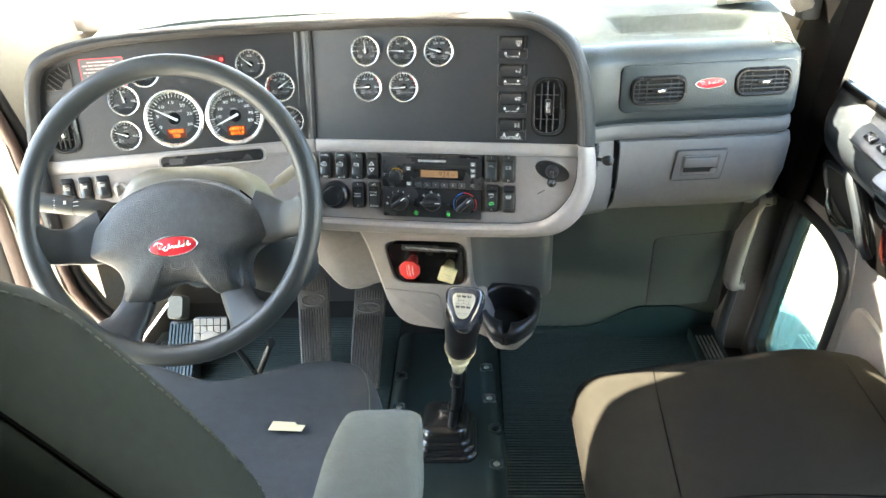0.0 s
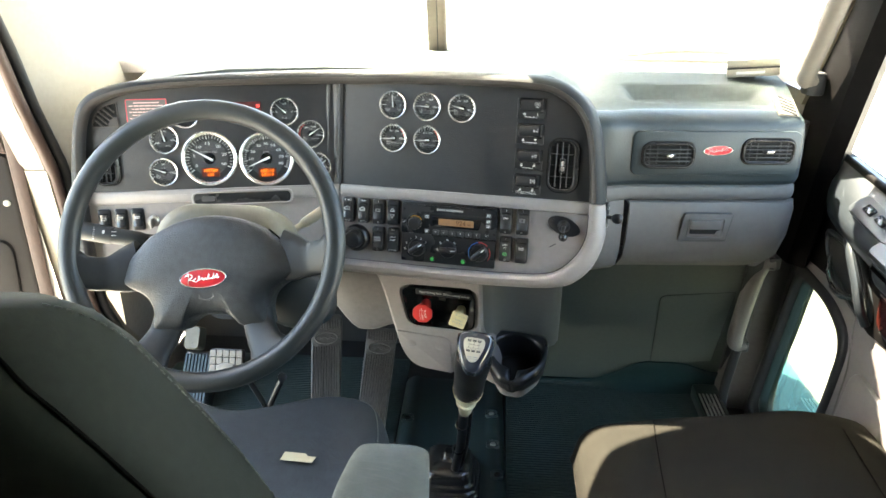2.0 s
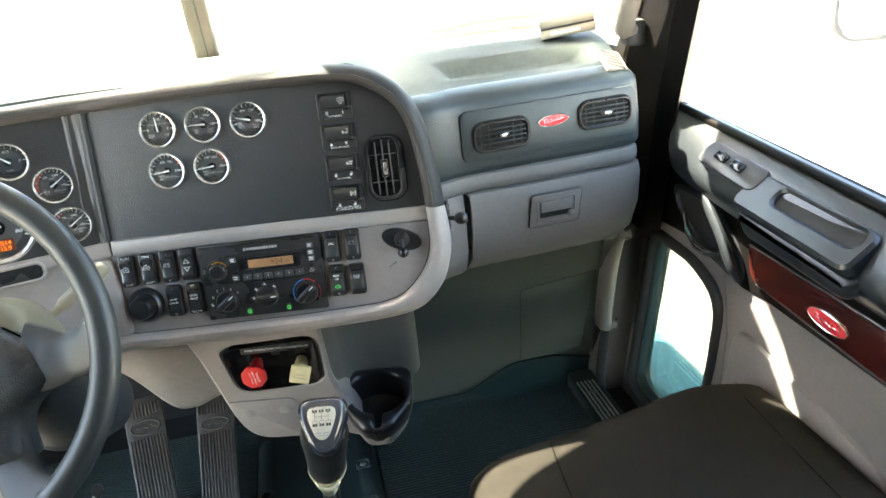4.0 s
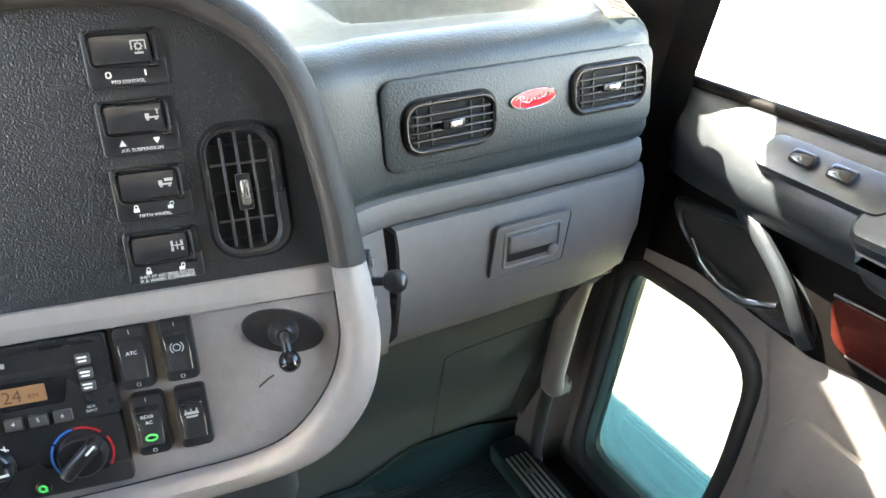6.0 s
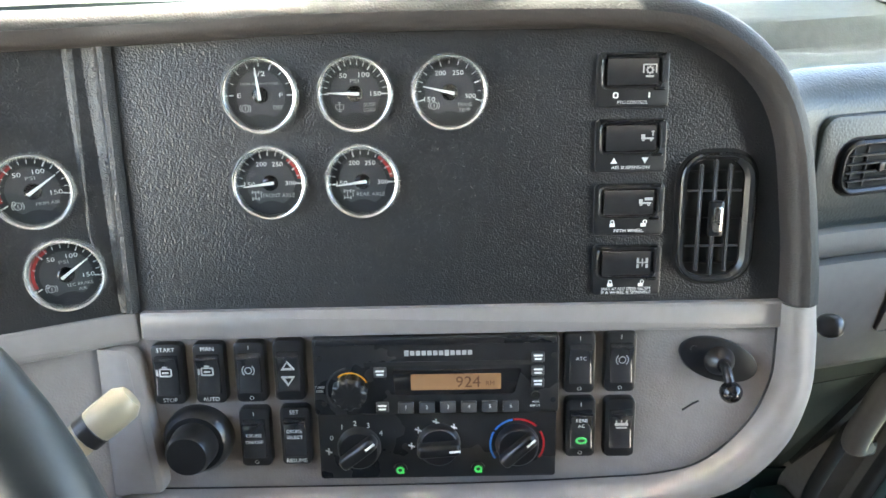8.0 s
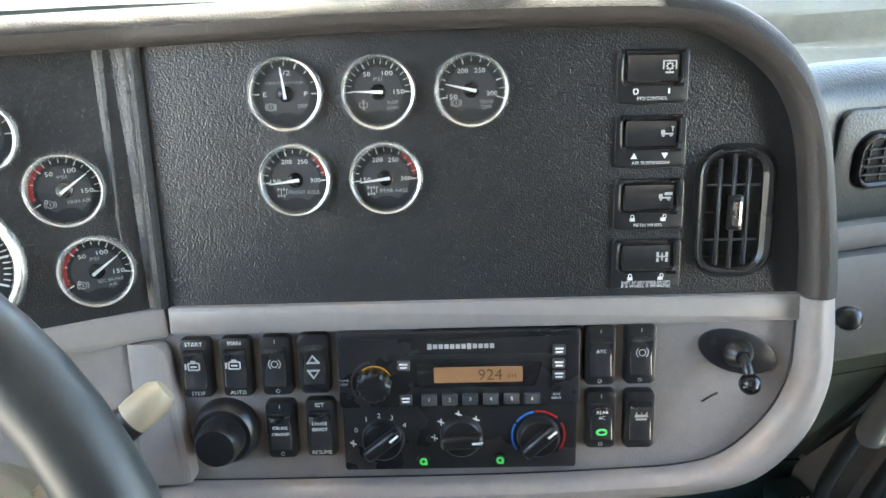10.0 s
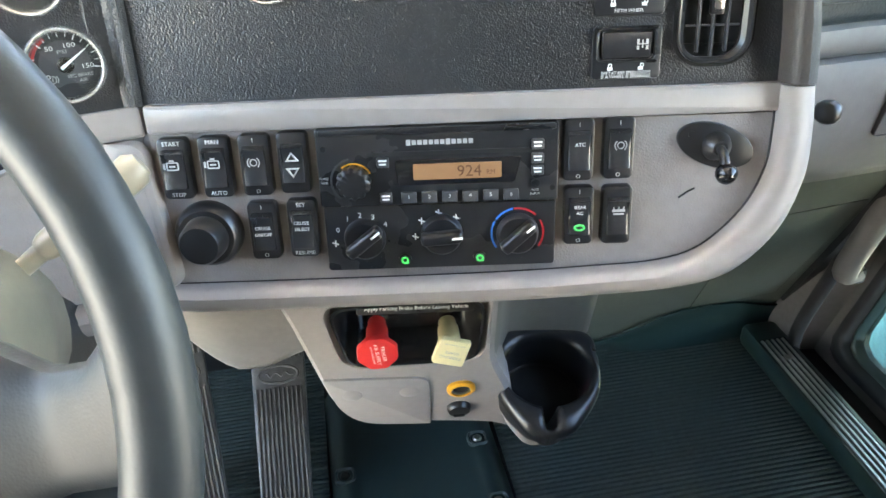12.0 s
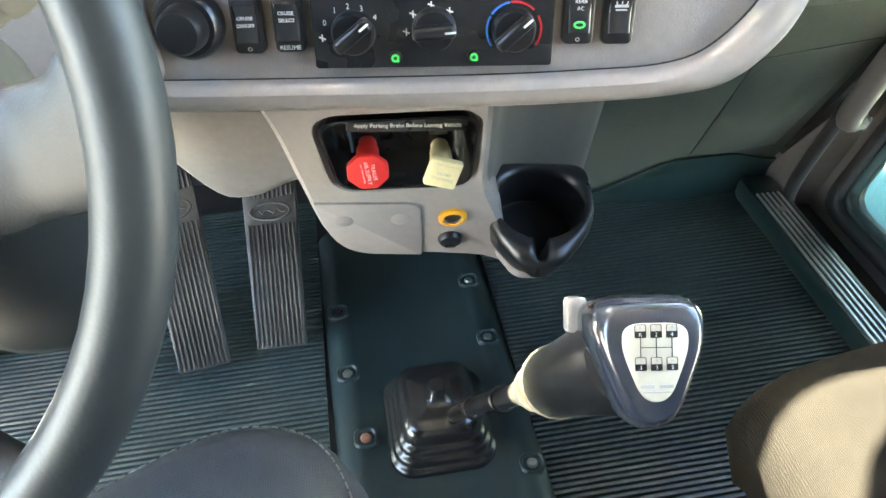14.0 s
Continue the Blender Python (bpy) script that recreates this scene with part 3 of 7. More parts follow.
cu = dense(C_UP)
cl = dense(C_LO)
lu = dense(L_UP)
panel(FC, [(0.0, -0.060)] + [(0.526, -0.060)] + list(reversed(cu)), -0.03, 0.0, M_PANEL, "gauge_panel", "black pebble-grained gauge panel")
panel(FL, [(0.0, 0.150), (0.0, -0.060), (-0.514, -0.060)] + [p for p in reversed(lu) if p[1] > -0.055][:-1], -0.03, 0.0, M_PANEL, "instrument_panel", "black grained instrument panel before the driver")
panel(FC, [(0.0, -0.082)] + [p for p in reversed(cl) if p[1] < -0.084] + [(0.527, -0.082)], -0.05, -0.002, M_GREY, "switch_panel", "grained warm grey switch panel")
panel(FL, [(0.0, -0.082), (-0.515, -0.082), (-0.512, -0.215), (0.0, -0.219)], -0.05, -0.004, M_GREY, "lower_panel", "grained warm grey lower panel")
panel(FC, soft_outline([(0.006, -0.082), (0.546, -0.080), (0.546, -0.056), (0.006, -0.058)], 0.004), -0.03, 0.0055, M_GREYS, "ledge", "smooth grey ledge across the dash", 0.003)
panel(FL, soft_outline([(-0.515, -0.084), (-0.002, -0.084), (-0.002, -0.058), (-0.515, -0.058)], 0.004), -0.03, 0.003, M_GREYS, "ledge", "", 0.003)
panel(FC, soft_outline([(-0.030, -0.0865), (-0.005, -0.0865), (0.0045, -0.095), (0.015, -0.212), (0.010, -0.2185), (-0.030, -0.2185)], [0, 0.008, 0.008, 0.006, 0.004, 0]), -0.03, 0.0125, M_GREYS, "panel_step", "raised rounded edge of the lower panel", 0.006)
# divider rib between the two upper panels
rib = skin([[FC @ Vector((u - 0.008, v, z)) for u, z in ((-0.026, -0.01), (-0.024, 0.003), (-0.019, 0.0085), (-0.015, 0.0090), (-0.011, 0.004), (-0.004, 0.0035), (0.003, 0.0045), (0.007, 0.0085), (0.011, 0.0085), (0.014, 0.002), (0.015, -0.01))] for v in (0.152, 0.05, -0.058)])
part("divider_rib", rib, M_PANEL, dash, "raised upright rib between the panels")


# top of the dash: a soft sheet from the pod's rim to the windscreen
def ease(x, a, b):
    k = min(1.0, max(0.0, (x - a) / (b - a)))
    return k * k * (3 - 2 * k)


PAD_LINE = ((0.300, 1.600), (0.340, 1.592), (0.385, 1.596), (0.430, 1.612), (0.490, 1.619), (0.560, 1.622), (0.640, 1.628), (0.720, 1.634), (0.772, 1.642), (0.800, 1.660))


def dash_top(s, t):
    x = -0.80 + s * 1.60
    k = ease(x, 0.25, 0.345)
    if x < -0.178:
        front = 1.655 + 0.205 * (x + 0.178)
    else:
        front = 1.655 - 0.163 * (min(x, 0.30) + 0.178)
    front = front * (1 - k) + (along(x, PAD_LINE) + 0.048) * k
    front += 0.24 * ease(-x, 0.66, 0.74)
    y = front + t * (1.985 - front)
    z = 1.026 * (1 - k) + (0.9475 + 0.006 * ease(t, 0.0, 0.2) + 0.040 * t) * k
    # shallow tray before the passenger
    tray = ease(x, 0.425, 0.465) * (1 - ease(x, 0.705, 0.745)) * ease(y, 1.700, 1.730) * (1 - ease(y, 1.800, 1.822))
    z -= 0.030 * tray
    z -= along(-x, ((0.40, 0.0), (0.52, 0.012), (0.60, 0.030), (0.66, 0.062), (0.70, 0.115), (0.80, 0.18))) * (1 - 0.85 * ease(t, 0.1, 0.5) * (1 - ease(-x, 0.58, 0.70)))
    if x > 0.74:
        z -= 2.2 * (x - 0.74) ** 1.6 * (1 - ease(t, 0.1, 0.5))
    return (x, y, z)


part("dash_top", thick(grid(dash_top, 128, 40), -0.012), M_TOP, dash, "charcoal dash top with a shallow tray, coloured paler for the light on it")


# passenger side: pad, strip and glove box share one plan curve
def plan_front(s):
    """The plan line of the passenger face, from the pod's flank (0) to the door end (1)."""
    pts = [(0.300, 1.600), (0.340, 1.592), (0.385, 1.596), (0.430, 1.612), (0.490, 1.619), (0.560, 1.622), (0.640, 1.628), (0.720, 1.634), (0.772, 1.642), (0.793, 1.665), (0.795, 1.72)]
    return pts


PLAN = smooth_path([(x, y, 0) for x, y in plan_front(0)], 6)


def pass_face(profile, i0=0, i1=None):
    """A face along the plan line; profile rows are (setback, z)."""
    P = PLAN[i0:i1]
    bm = bmesh.new()
    cols = []
    for i, p in enumerate(P):
        t = (P[min(i + 1, len(P) - 1)] - P[max(i - 1, 0)]).normalized()
        nrm = Vector((-t.y, t.x, 0))
        cols.append([bm.verts.new((p.x + nrm.x * d, p.y + nrm.y * d, z)) for d, z in profile])
    for a, b in zip(cols, cols[1:]):
        for j in range(len(profile) - 1):
            bm.faces.new((a[j], b[j], b[j + 1], a[j + 1]))
    return bm


pad_profile = [(0.012, 0.795), (0.004, 0.800), (0.0, 0.810), (0.0, 0.86), (0.003, 0.900)] + [(0.050 - 0.046 * math.cos(radians(a)), 0.910 + 0.038 * math.sin(radians(a))) for a in range(0, 91, 15)] + [(0.060, 0.9465)]
part("passenger_pad", thick(pass_face(pad_profile), -0.006), M_PAD, dash, "blue-grey padded face before the passenger")
strip_profile = [(0.03, 0.760), (0.010, 0.762), (0.004, 0.768), (0.002, 0.780), (0.004, 0.792), (0.012, 0.797)]
part("grey_strip", thick(pass_face(strip_profile), -0.006), M_GLOVE, dash, "narrow grey strip above the glove box")
skirt_profile = [(0.12, 0.585), (0.05, 0.592), (0.025, 0.61), (0.014, 0.65), (0.012, 0.72), (0.016, 0.762)]
part("side_skirt", thick(pass_face(skirt_profile, 0, 19), -0.006), M_GLOVE, dash, "grey flank beside the switch panel")
glove = part("glove_box_lid", thick(pass_face([(0.16, 0.582), (0.10, 0.586), (0.055, 0.598), (0.022, 0.630), (0.008, 0.680), (0.004, 0.74), (0.0055, 0.7535), (0.03, 0.7555)], 19, 56), -0.008), M_GLOVE, dash, "closed warm grey glove box lid")
FG = frame_of((0.612, 1.620, 0.697), 3.0, -8.0)
FG = FG @ Matrix.Translation((-0.008, 0.009, 0))
latch_line = soft_outline([(-0.054, -0.033), (0.046, -0.032), (0.052, 0.033), (-0.048, 0.033)], 0.005)
part("latch_joint", moved(ring_plate(inset_outline(latch_line, -0.0012), latch_line, -0.004, 0.0022, 0.0003), FG), M_BUTTON, glove)
part("latch_frame", moved(prism(latch_line, -0.004, 0.0016, 0.001), FG), M_GLOVE, glove)
part("latch_rim", moved(ring_plate(rounded(0.078, 0.048, 0.005), rounded(0.072, 0.042, 0.004), -0.002, 0.0034, 0.001), FG), M_GLOVE, glove)
part("latch_recess", moved(prism(rounded(0.073, 0.043, 0.004), -0.004, 0.0019), FG), M_JAMB, glove)
# the pocket's shade is a near-black sheet on the recess
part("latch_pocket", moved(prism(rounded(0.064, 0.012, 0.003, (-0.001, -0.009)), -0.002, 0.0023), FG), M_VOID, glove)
part("latch_handle", moved(box(0.065, 0.023, 0.007, (-0.001, 0.0085, 0.0035), 0.003), FG), M_GLOVE, glove, "flat grey latch handle")
part("latch_lock", moved(lathe([(0.0075, 0), (0.0075, 0.0045), (0.006, 0.0055), (0.0, 0.0055)], 16, (0.030, -0.013, 0)), FG), M_GLOVE, glove)
# raised field round the passenger vents
field_o = rounded(0.345, 0.092, 0.016, (0.003, -0.003))
part("vent_field", moved(prism(field_o, -0.004, 0.004, 0.003), FR), M_PAD, dash, "raised grained field round the passenger vents")

# kick panels under the dash
structure("kick_panel_east", quad((0.30, 1.74, 0.60), (0.755, 1.74, 0.60), (0.860, 2.094, -0.01), (0.30, 2.094, -0.01), 0.01), M_KICK, "grey moulded kick panel below the glove box")
KO = Vector((0.30, 1.74, 0.60))
KU = Vector((1, 0, 0))
KD = (Vector((0.58, 2.094, -0.01)) - Vector((0.58, 1.74, 0.60))).normalized()
KN_ = KU.cross(KD)
MK = Matrix.Identity(4)
for i in range(3):
    MK[i][0], MK[i][1], MK[i][2], MK[i][3] = KU[i], -KD[i], -KN_[i], KO[i]
if (MK @ Vector((0, 0, 1)) - KO).y > 0:
    for i in range(3):
        MK[i][2] = KN_[i]
structure("trim_kick_edge", skin([[(a, b, c), (a + 0.035, b, c), (a + 0.035, b + 0.06, c), (a, b + 0.06, c)] for a, b, c in ((0.750, 1.725, 0.605), (0.802, 1.90, 0.30), (0.852, 2.08, 0.0))]), M_SEAL, "black seal strip beside the kick panel", 30)
hatch = soft_outline([(0.288, -0.196), (0.468, -0.168), (0.500, -0.53), (0.330, -0.560)], [0.02, 0.004, 0.004, 0.006])
structure("trim_hatch", moved(prism(hatch, -0.002, 0.0014, 0.0006), MK), M_KICK, "grey access hatch in the kick panel", 30)
structure("trim_hatch_gap", moved(prism(inset_outline(hatch, -0.0010), -0.002, 0.0007), MK), M_SEAL, "dark joint round the hatch", 30)


def mat_edge(s, t):
    x = 0.30 + 0.56 * s
    h = 0.020 + 0.108 * ease(x, 0.46, 0.62) * (1 - 0.42 * ease(x, 0.70, 0.84))
    z = -0.012 + t * (h + 0.012)
    y = 1.74 + (0.60 - z) * 0.580 - 0.010 - 0.05 * (1 - t) ** 2
    return (x, y, z)


structure("trim_mat_edge", thick(grid(mat_edge, 40, 8), 0.004), M_RUBBER, "rubber matting turned up against the kick panel")


def knee(s, t):
    """Knee panel: hangs below the dash, lower towards the console, and curls forward at its edge."""
    x = -0.86 + 0.772 * s
    zb = 0.45 - 0.120 * ease(x, -0.300, -0.180) + 0.02 * ease(x, -0.16, -0.09)
    if t < 0.7:
        k = t / 0.7
        return (x, 1.685 + 0.075 * k ** 0.7, 0.615 + (zb + 0.03 - 0.615) * k)
    a = (t - 0.7) / 0.3 * 1.5
    return (x, 1.76 + 0.03 * (1 - math.cos(a)) + 0.16 * max(0.0, a - 0.9), zb + 0.03 - 0.03 * math.sin(a))


structure("kick_panel_west", thick(grid(knee, 60, 24), 0.006), M_KNEE, "grey moulded knee panel above the pedals")

# ---- centre console below the dash ----
console = thing("centre_console", FB, "warm grey console tower below the dash", "console")
tower = [(-0.262, 0.235), (-0.226, 0.157), (-0.207, 0.0), (-0.195, -0.095), (-0.165, -0.140), (-0.06, -0.158), (0.02, -0.176), (0.055, -0.205), (0.040, -0.09), (0.010, 0.0), (0.008, 0.235)]
tower = soft_outline(tower, [0, 0.06, 0.05, 0.05, 0.04, 0.03, 0.03, 0.02, 0.03, 0.03, 0])
mouth_out = soft_outline([(-0.178, 0.140), (-0.006, 0.138), (-0.010, 0.008), (-0.165, 0.014)], 0.026)


def spread(pts, c, n):
    """Points where rays at even angles from c leave the outline."""
    out = []
    for i in range(n):
        a = 2 * math.pi * i / n
        d = Vector((math.cos(a), math.sin(a)))
        best = None
        for p, q in zip(pts, pts[1:] + pts[:1]):
            p, q = Vector(p) - Vector(c), Vector(q) - Vector(c)
            e = q - p
            den = d.x * e.y - d.y * e.x
            if abs(den) < 1e-9:
                continue
            t = (p.x * e.y - p.y * e.x) / den
            s = (p.x * d.y - p.y * d.x) / den
            if t > 0 and -1e-6 <= s <= 1 + 1e-6 and (best is None or t < best):
                best = t
        out.append((c[0] + d.x * best, c[1] + d.y * best))
    return out


RC = (-0.09, 0.072)
part("console_body", ring_plate(spread(tower, RC, 96), spread(mouth_out, RC, 96), -0.20, 0.0, 0.007), M_GREYS, console, "smooth warm grey console body", 30)
so = spread(mouth_out, RC, 64)


def recess_z(v):
    """The recess back slopes: shallow at its top."""
    return -0.046 + 0.024 * (v - 0.02) / 0.10


bm = skin([[(x, y, 0.002) for x, y in so], [(RC[0] + (x - RC[0]) * 0.965, RC[1] + (y - RC[1]) * 0.95, 0.002) for x, y in so],
           [(RC[0] + (x - RC[0]) * 0.94, RC[1] + (y - RC[1]) * 0.92, -0.006) for x, y in so], [(RC[0] + (x - RC[0]) * 0.90, RC[1] + (y - RC[1]) * 0.86, recess_z(RC[1] + (y - RC[1]) * 0.86)) for x, y in so], [(RC[0] + (x - RC[0]) * 0.1, RC[1] + (y - RC[1]) * 0.1, recess_z(RC[1] + (y - RC[1]) * 0.1)) for x, y in so]], caps=False)
part("brake_recess", bm, M_GLOSS, console, "gloss black valve recess", 50)


# ---- instruments set in the dash ----
def at(F, u, v, z=0.0, turn=0.0):
    return F @ pose(u, v, z, 0, 0, turn)


def disc(r, z0, z1, seg=32):
    return lathe([(r, z0), (r, z1), (0, z1)], seg)


def strip(r0, r1, a0, a1, z, n=16):
    """A flat band of a circle, angles in degrees from the right, anticlockwise."""
    bm = bmesh.new()
    vs = []
    for i in range(n + 1):
        a = radians(a0 + (a1 - a0) * i / n)
        vs.append([bm.verts.new((r * math.cos(a), r * math.sin(a), z)) for r in (r0, r1)])
    for p, q in zip(vs, vs[1:]):
        bm.faces.new((p[0], p[1], q[1], q[0]))
    return thick(bm, 0.0003)


def gauge_icon(kind, r):
    """A small printed sign of a dial, centred at the origin."""
    k = r * 0.115
    if kind == "axle":
        bm = box(k * 0.22, k * 2.0, 0.0003)
        for y in (-0.8, 0.8):
            bm = join(bm, box(k * 1.5, k * 0.22, 0.0003, (0, y * k, 0)), box(k * 0.3, k * 0.8, 0.0003, (-k * 0.75, y * k, 0)), box(k * 0.3, k * 0.8, 0.0003, (k * 0.75, y * k, 0)))
        return join(bm, box(k * 0.2, k * 1.6, 0.0003, (k * 1.3, 0.2 * k, 0)), box(k * 0.5, k * 0.2, 0.0003, (k * 1.5, 0.8 * k, 0)))
    if kind == "spring":
        return join(ring_plate(rounded(k * 2.0, k * 1.2, k * 0.2), rounded(k * 1.7, k * 0.9, k * 0.15), -0.0001, 0.0003, 0.00005), box(k * 0.2, k * 2.0, 0.0003), box(k * 0.8, k * 0.2, 0.0003, (0, k, 0)), box(k * 0.8, k * 0.2, 0.0003, (0, -k, 0)))
    bm = strip(k * 0.72, k * 0.92, 0, 360, 0.0)
    return join(bm, box(k * 0.22, k * 0.8, 0.0003), strip(k * 1.15, k * 1.35, -40, 40, 0.0, 6), strip(k * 1.15, k * 1.35, 140, 220, 0.0, 6))


def gauge(F, u, v, r, angle, a0, a1, ticks, marks, words=(), red=None, counter=None, group="small round gauges", icon=""):
    """A round chromed gauge: needle angle, scale from a0 to a1 degrees, marks as (angle, text)."""
    big = r > 0.04
    g = thing("gauge", at(F, u, v), "round black dial gauge with a polished chrome bezel" if not big else "large round black dial with a chrome bezel and orange counter", "gauge", group if not big else "large round dials")
    part("bezel", lathe([(r * 0.86, 0.001), (r * 0.86, 0.0026), (r * 0.885, 0.0056), (r * 0.925, 0.0076), (r * 0.965, 0.0080), (r * 1.005, 0.0066), (r * 1.030, 0.0036), (r * 1.040, 0.001), (r * 1.040, -0.002), (r * 0.86, -0.002)], 56, caps=False), M_BEZEL, g, "polished chrome bezel")
    part("dial", disc(r * 0.90, -0.004, 0.0005, 40), M_DIAL, g)
    lobed = []
    for i in range(60):
        a = 2 * math.pi * i / 60
        dip = max(0.0, 1 - abs((math.degrees(a) - 270) / 26) ** 2)
        k = r * (0.66 - 0.17 * math.sqrt(dip))
        lobed.append((k * math.cos(a), k * math.sin(a)))
    part("dial_centre", prism(lobed, 0.0004, 0.0009), M_DIALC, g)
    tk = bmesh.new()
    rt = r * 0.84
    for i in range(ticks + 1):
        a = a0 + (a1 - a0) * i / ticks
        major = i % 5 == 0 or i in (0, ticks)
        ln, wd = (r * 0.13, r * 0.030) if major else (r * 0.09, r * 0.017)
        tk = join(tk, moved(box(ln, wd, 0.0004, (rt - ln / 2, 0, 0.0011)), pose(0, 0, 0, 0, 0, a)))
    part("scale_marks", tk, M_WHITE, g, "", 0)
    for a, t in marks:
        rr = r * 0.56
        lettering(t, r * (0.175 if not big else 0.145), (rr * math.cos(radians(a)), rr * math.sin(radians(a))), g, M_WHITE, 0.0013, width=r * (0.098 if not big else 0.090) * len(t), name="numeral")
    for t, x, y, h in words:
        lettering(t, r * h, (r * x, r * y), g, M_ICON, 0.0013, width=r * h * 0.56 * len(t), name="legend")
    if icon:
        part("sign", moved(gauge_icon(icon, r), pose(-0.42 * r, -0.34 * r, 0.0012)), M_ICON, g, "", 0)
    if red:
        part("red_zone", strip(r * 0.765, r * 0.845, red[0], red[1], 0.0010), M_ZONE, g)
    if counter:
        part("counter", box(r * 0.66, r * 0.34, 0.001, (0, -r * 0.52, 0.001)), M_COUNTER, g, "dark amber counter window")
        for t, yy in zip(counter, (-0.45, -0.61)):
            lettering(t, r * 0.17, (0, r * yy), g, M_ORANGE, 0.0018, name="digits")
    ln = r * 0.72
    nd = bmesh.new()
    vs = [nd.verts.new(p) for p in ((-r * 0.13, -r * 0.045, 0.0050), (-r * 0.13, r * 0.045, 0.0050), (ln, r * 0.014, 0.0034), (ln, -r * 0.014, 0.0034))]
    nd.faces.new(vs)
    part("needle", moved(thick(nd, 0.0006), pose(0, 0, 0, 0, 0, angle)), M_NEEDLE, g, "white needle", 0)
    part("needle_hub", lathe([(r * 0.22, 0.001), (r * 0.21, 0.0030), (r * 0.16, 0.0042), (0, 0.0044)], 24), M_GLOSS, g)
    lens = part("lens", disc(r * 0.91, 0.0064, 0.0069, 40), M_GLASS, g)
    lens.visible_shadow = False
    return g


M_ORANGE = mat("lit_orange_digits", (0.5, 0.10, 0.01), 0.4, vary=0.05, emit=(1.0, 0.20, 0.02), strength=0.16)
M_COUNTER = mat("dark_amber_window", (0.055, 0.010, 0.005), 0.3, vary=0.05, emit=(1.0, 0.10, 0.01), strength=0.003)
M_ZONE = mat("red_scale_zone", (0.36, 0.02, 0.02), 0.5, vary=0.05)
M_ICON = mat("pale_grey_icon", (0.42, 0.42, 0.41), 0.5, vary=0.04)
M_DARKPRINT = mat("dark_print", (0.05, 0.02, 0.01), 0.6, vary=0.05)
M_GREENLIT = mat("lit_green_lens", (0.02, 0.25, 0.07), 0.3, vary=0.05, emit=(0.1, 1.0, 0.2), strength=0.022)
M_LCD = mat("amber_radio_display", (0.155, 0.100, 0.060), 0.3, vary=0.08, emit=(1.0, 0.5, 0.2), strength=0.006)
M_BLUE = mat("blue_print", (0.02, 0.18, 0.62), 0.5, vary=0.05)
M_STICKER = mat("red_warning_sticker", (0.60, 0.07, 0.09), 0.5, vary=0.08)
M_GREYSTK = mat("grey_sticker_film", (0.11, 0.105, 0.105), 0.4, vary=0.06)
M_PINKPRINT = mat("pale_red_print", (0.62, 0.42, 0.40), 0.5, vary=0.05)
M_AMBER = mat("amber_ring", (0.65, 0.30, 0.03), 0.3, vary=0.08)
M_MSG = mat("dark_red_message_window", (0.085, 0.028, 0.030), 0.12, vary=0.2)

AXLE = ((183, "150"), (112, "200"), (66, "250"), (-1, "300"))
gauge(FC, 0.116, 0.112, 0.0285, 97, 180, 0, 8, ((180, "E"), (88, "1/2"), (0, "F")), (("DEF", 0.46, -0.32, 0.15), ("DIESEL EXHAUST FLUID", 0.0, 0.30, 0.09)), icon="ring")
gauge(FC, 0.188, 0.112, 0.0285, 178, 180, 0, 15, ((122, "50"), (62, "100"), (0, "150")), (("PSI", 0.0, 0.34, 0.14), ("SUSP", 0.38, -0.28, 0.14), ("LOAD", 0.38, -0.42, 0.14)), icon="spring")
gauge(FC, 0.260, 0.112, 0.0285, 167, 195, -15, 12, ((198, "150"), (115, "200"), (66, "250"), (-10, "300")), (("TRANS", 0.40, -0.32, 0.14), ("TEMP", 0.40, -0.46, 0.14)), icon="ring")
gauge(FC, 0.119, 0.045, 0.0285, 188, 185, -1, 12, AXLE, (("FRONT AXLE", 0.22, -0.34, 0.155),), (8, 52), icon="axle")
gauge(FC, 0.191, 0.045, 0.0285, 188, 185, -1, 12, AXLE, (("REAR AXLE", 0.22, -0.34, 0.155),), (8, 56), icon="axle")
AIR = ((207, "0"), (122, "50"), (66, "100"), (-8, "150"))
gauge(FL, -0.056, 0.048, 0.0285, 32, 205, -10, 15, AIR, (("PSI", 0.0, 0.36, 0.14), ("PRIM AIR", 0.30, -0.34, 0.13)), (120, 195), icon="ring")
gauge(FL, -0.046, -0.019, 0.0285, 32, 205, -10, 15, AIR, (("PSI", 0.0, 0.36, 0.14), ("SEC BRAKE", 0.30, -0.30, 0.13), ("AIR", 0.34, -0.44, 0.13)), (116, 200), icon="ring")
gauge(FL, -0.107, 0.095, 0.0285, 140, 180, 0, 8, ((180, "E"), (88, "1/2"), (0, "F")), (("FUEL", 0.0, -0.45, 0.16),))
gauge(FL, -0.358, -0.021, 0.0285, 160, 205, -10, 15, ((205, "0"), (90, "50"), (-4, "100")), (("PSI", 0.0, 0.30, 0.15),), icon="ring")
gauge(FL, -0.351, 0.045, 0.0285, 105, 205, -10, 12, ((205, "100"), (90, "175"), (-4, "250")), (("WATER", 0.2, -0.45, 0.15),))
gauge(FL, -0.306, 0.095, 0.0285, 130, 205, -10, 12, ((205, "100"), (90, "200"), (-4, "300")), (("OIL", 0.0, -0.45, 0.15),))
gauge(FL, -0.265, 0.004, 0.055, 150, 215, -25, 30, ((208, "0"), (168, "5"), (130, "10"), (92, "15"), (52, "20"), (14, "25"), (-24, "30")), (("RPM x 100", 0.0, 0.24, 0.12),), None, ("180780", "100"))
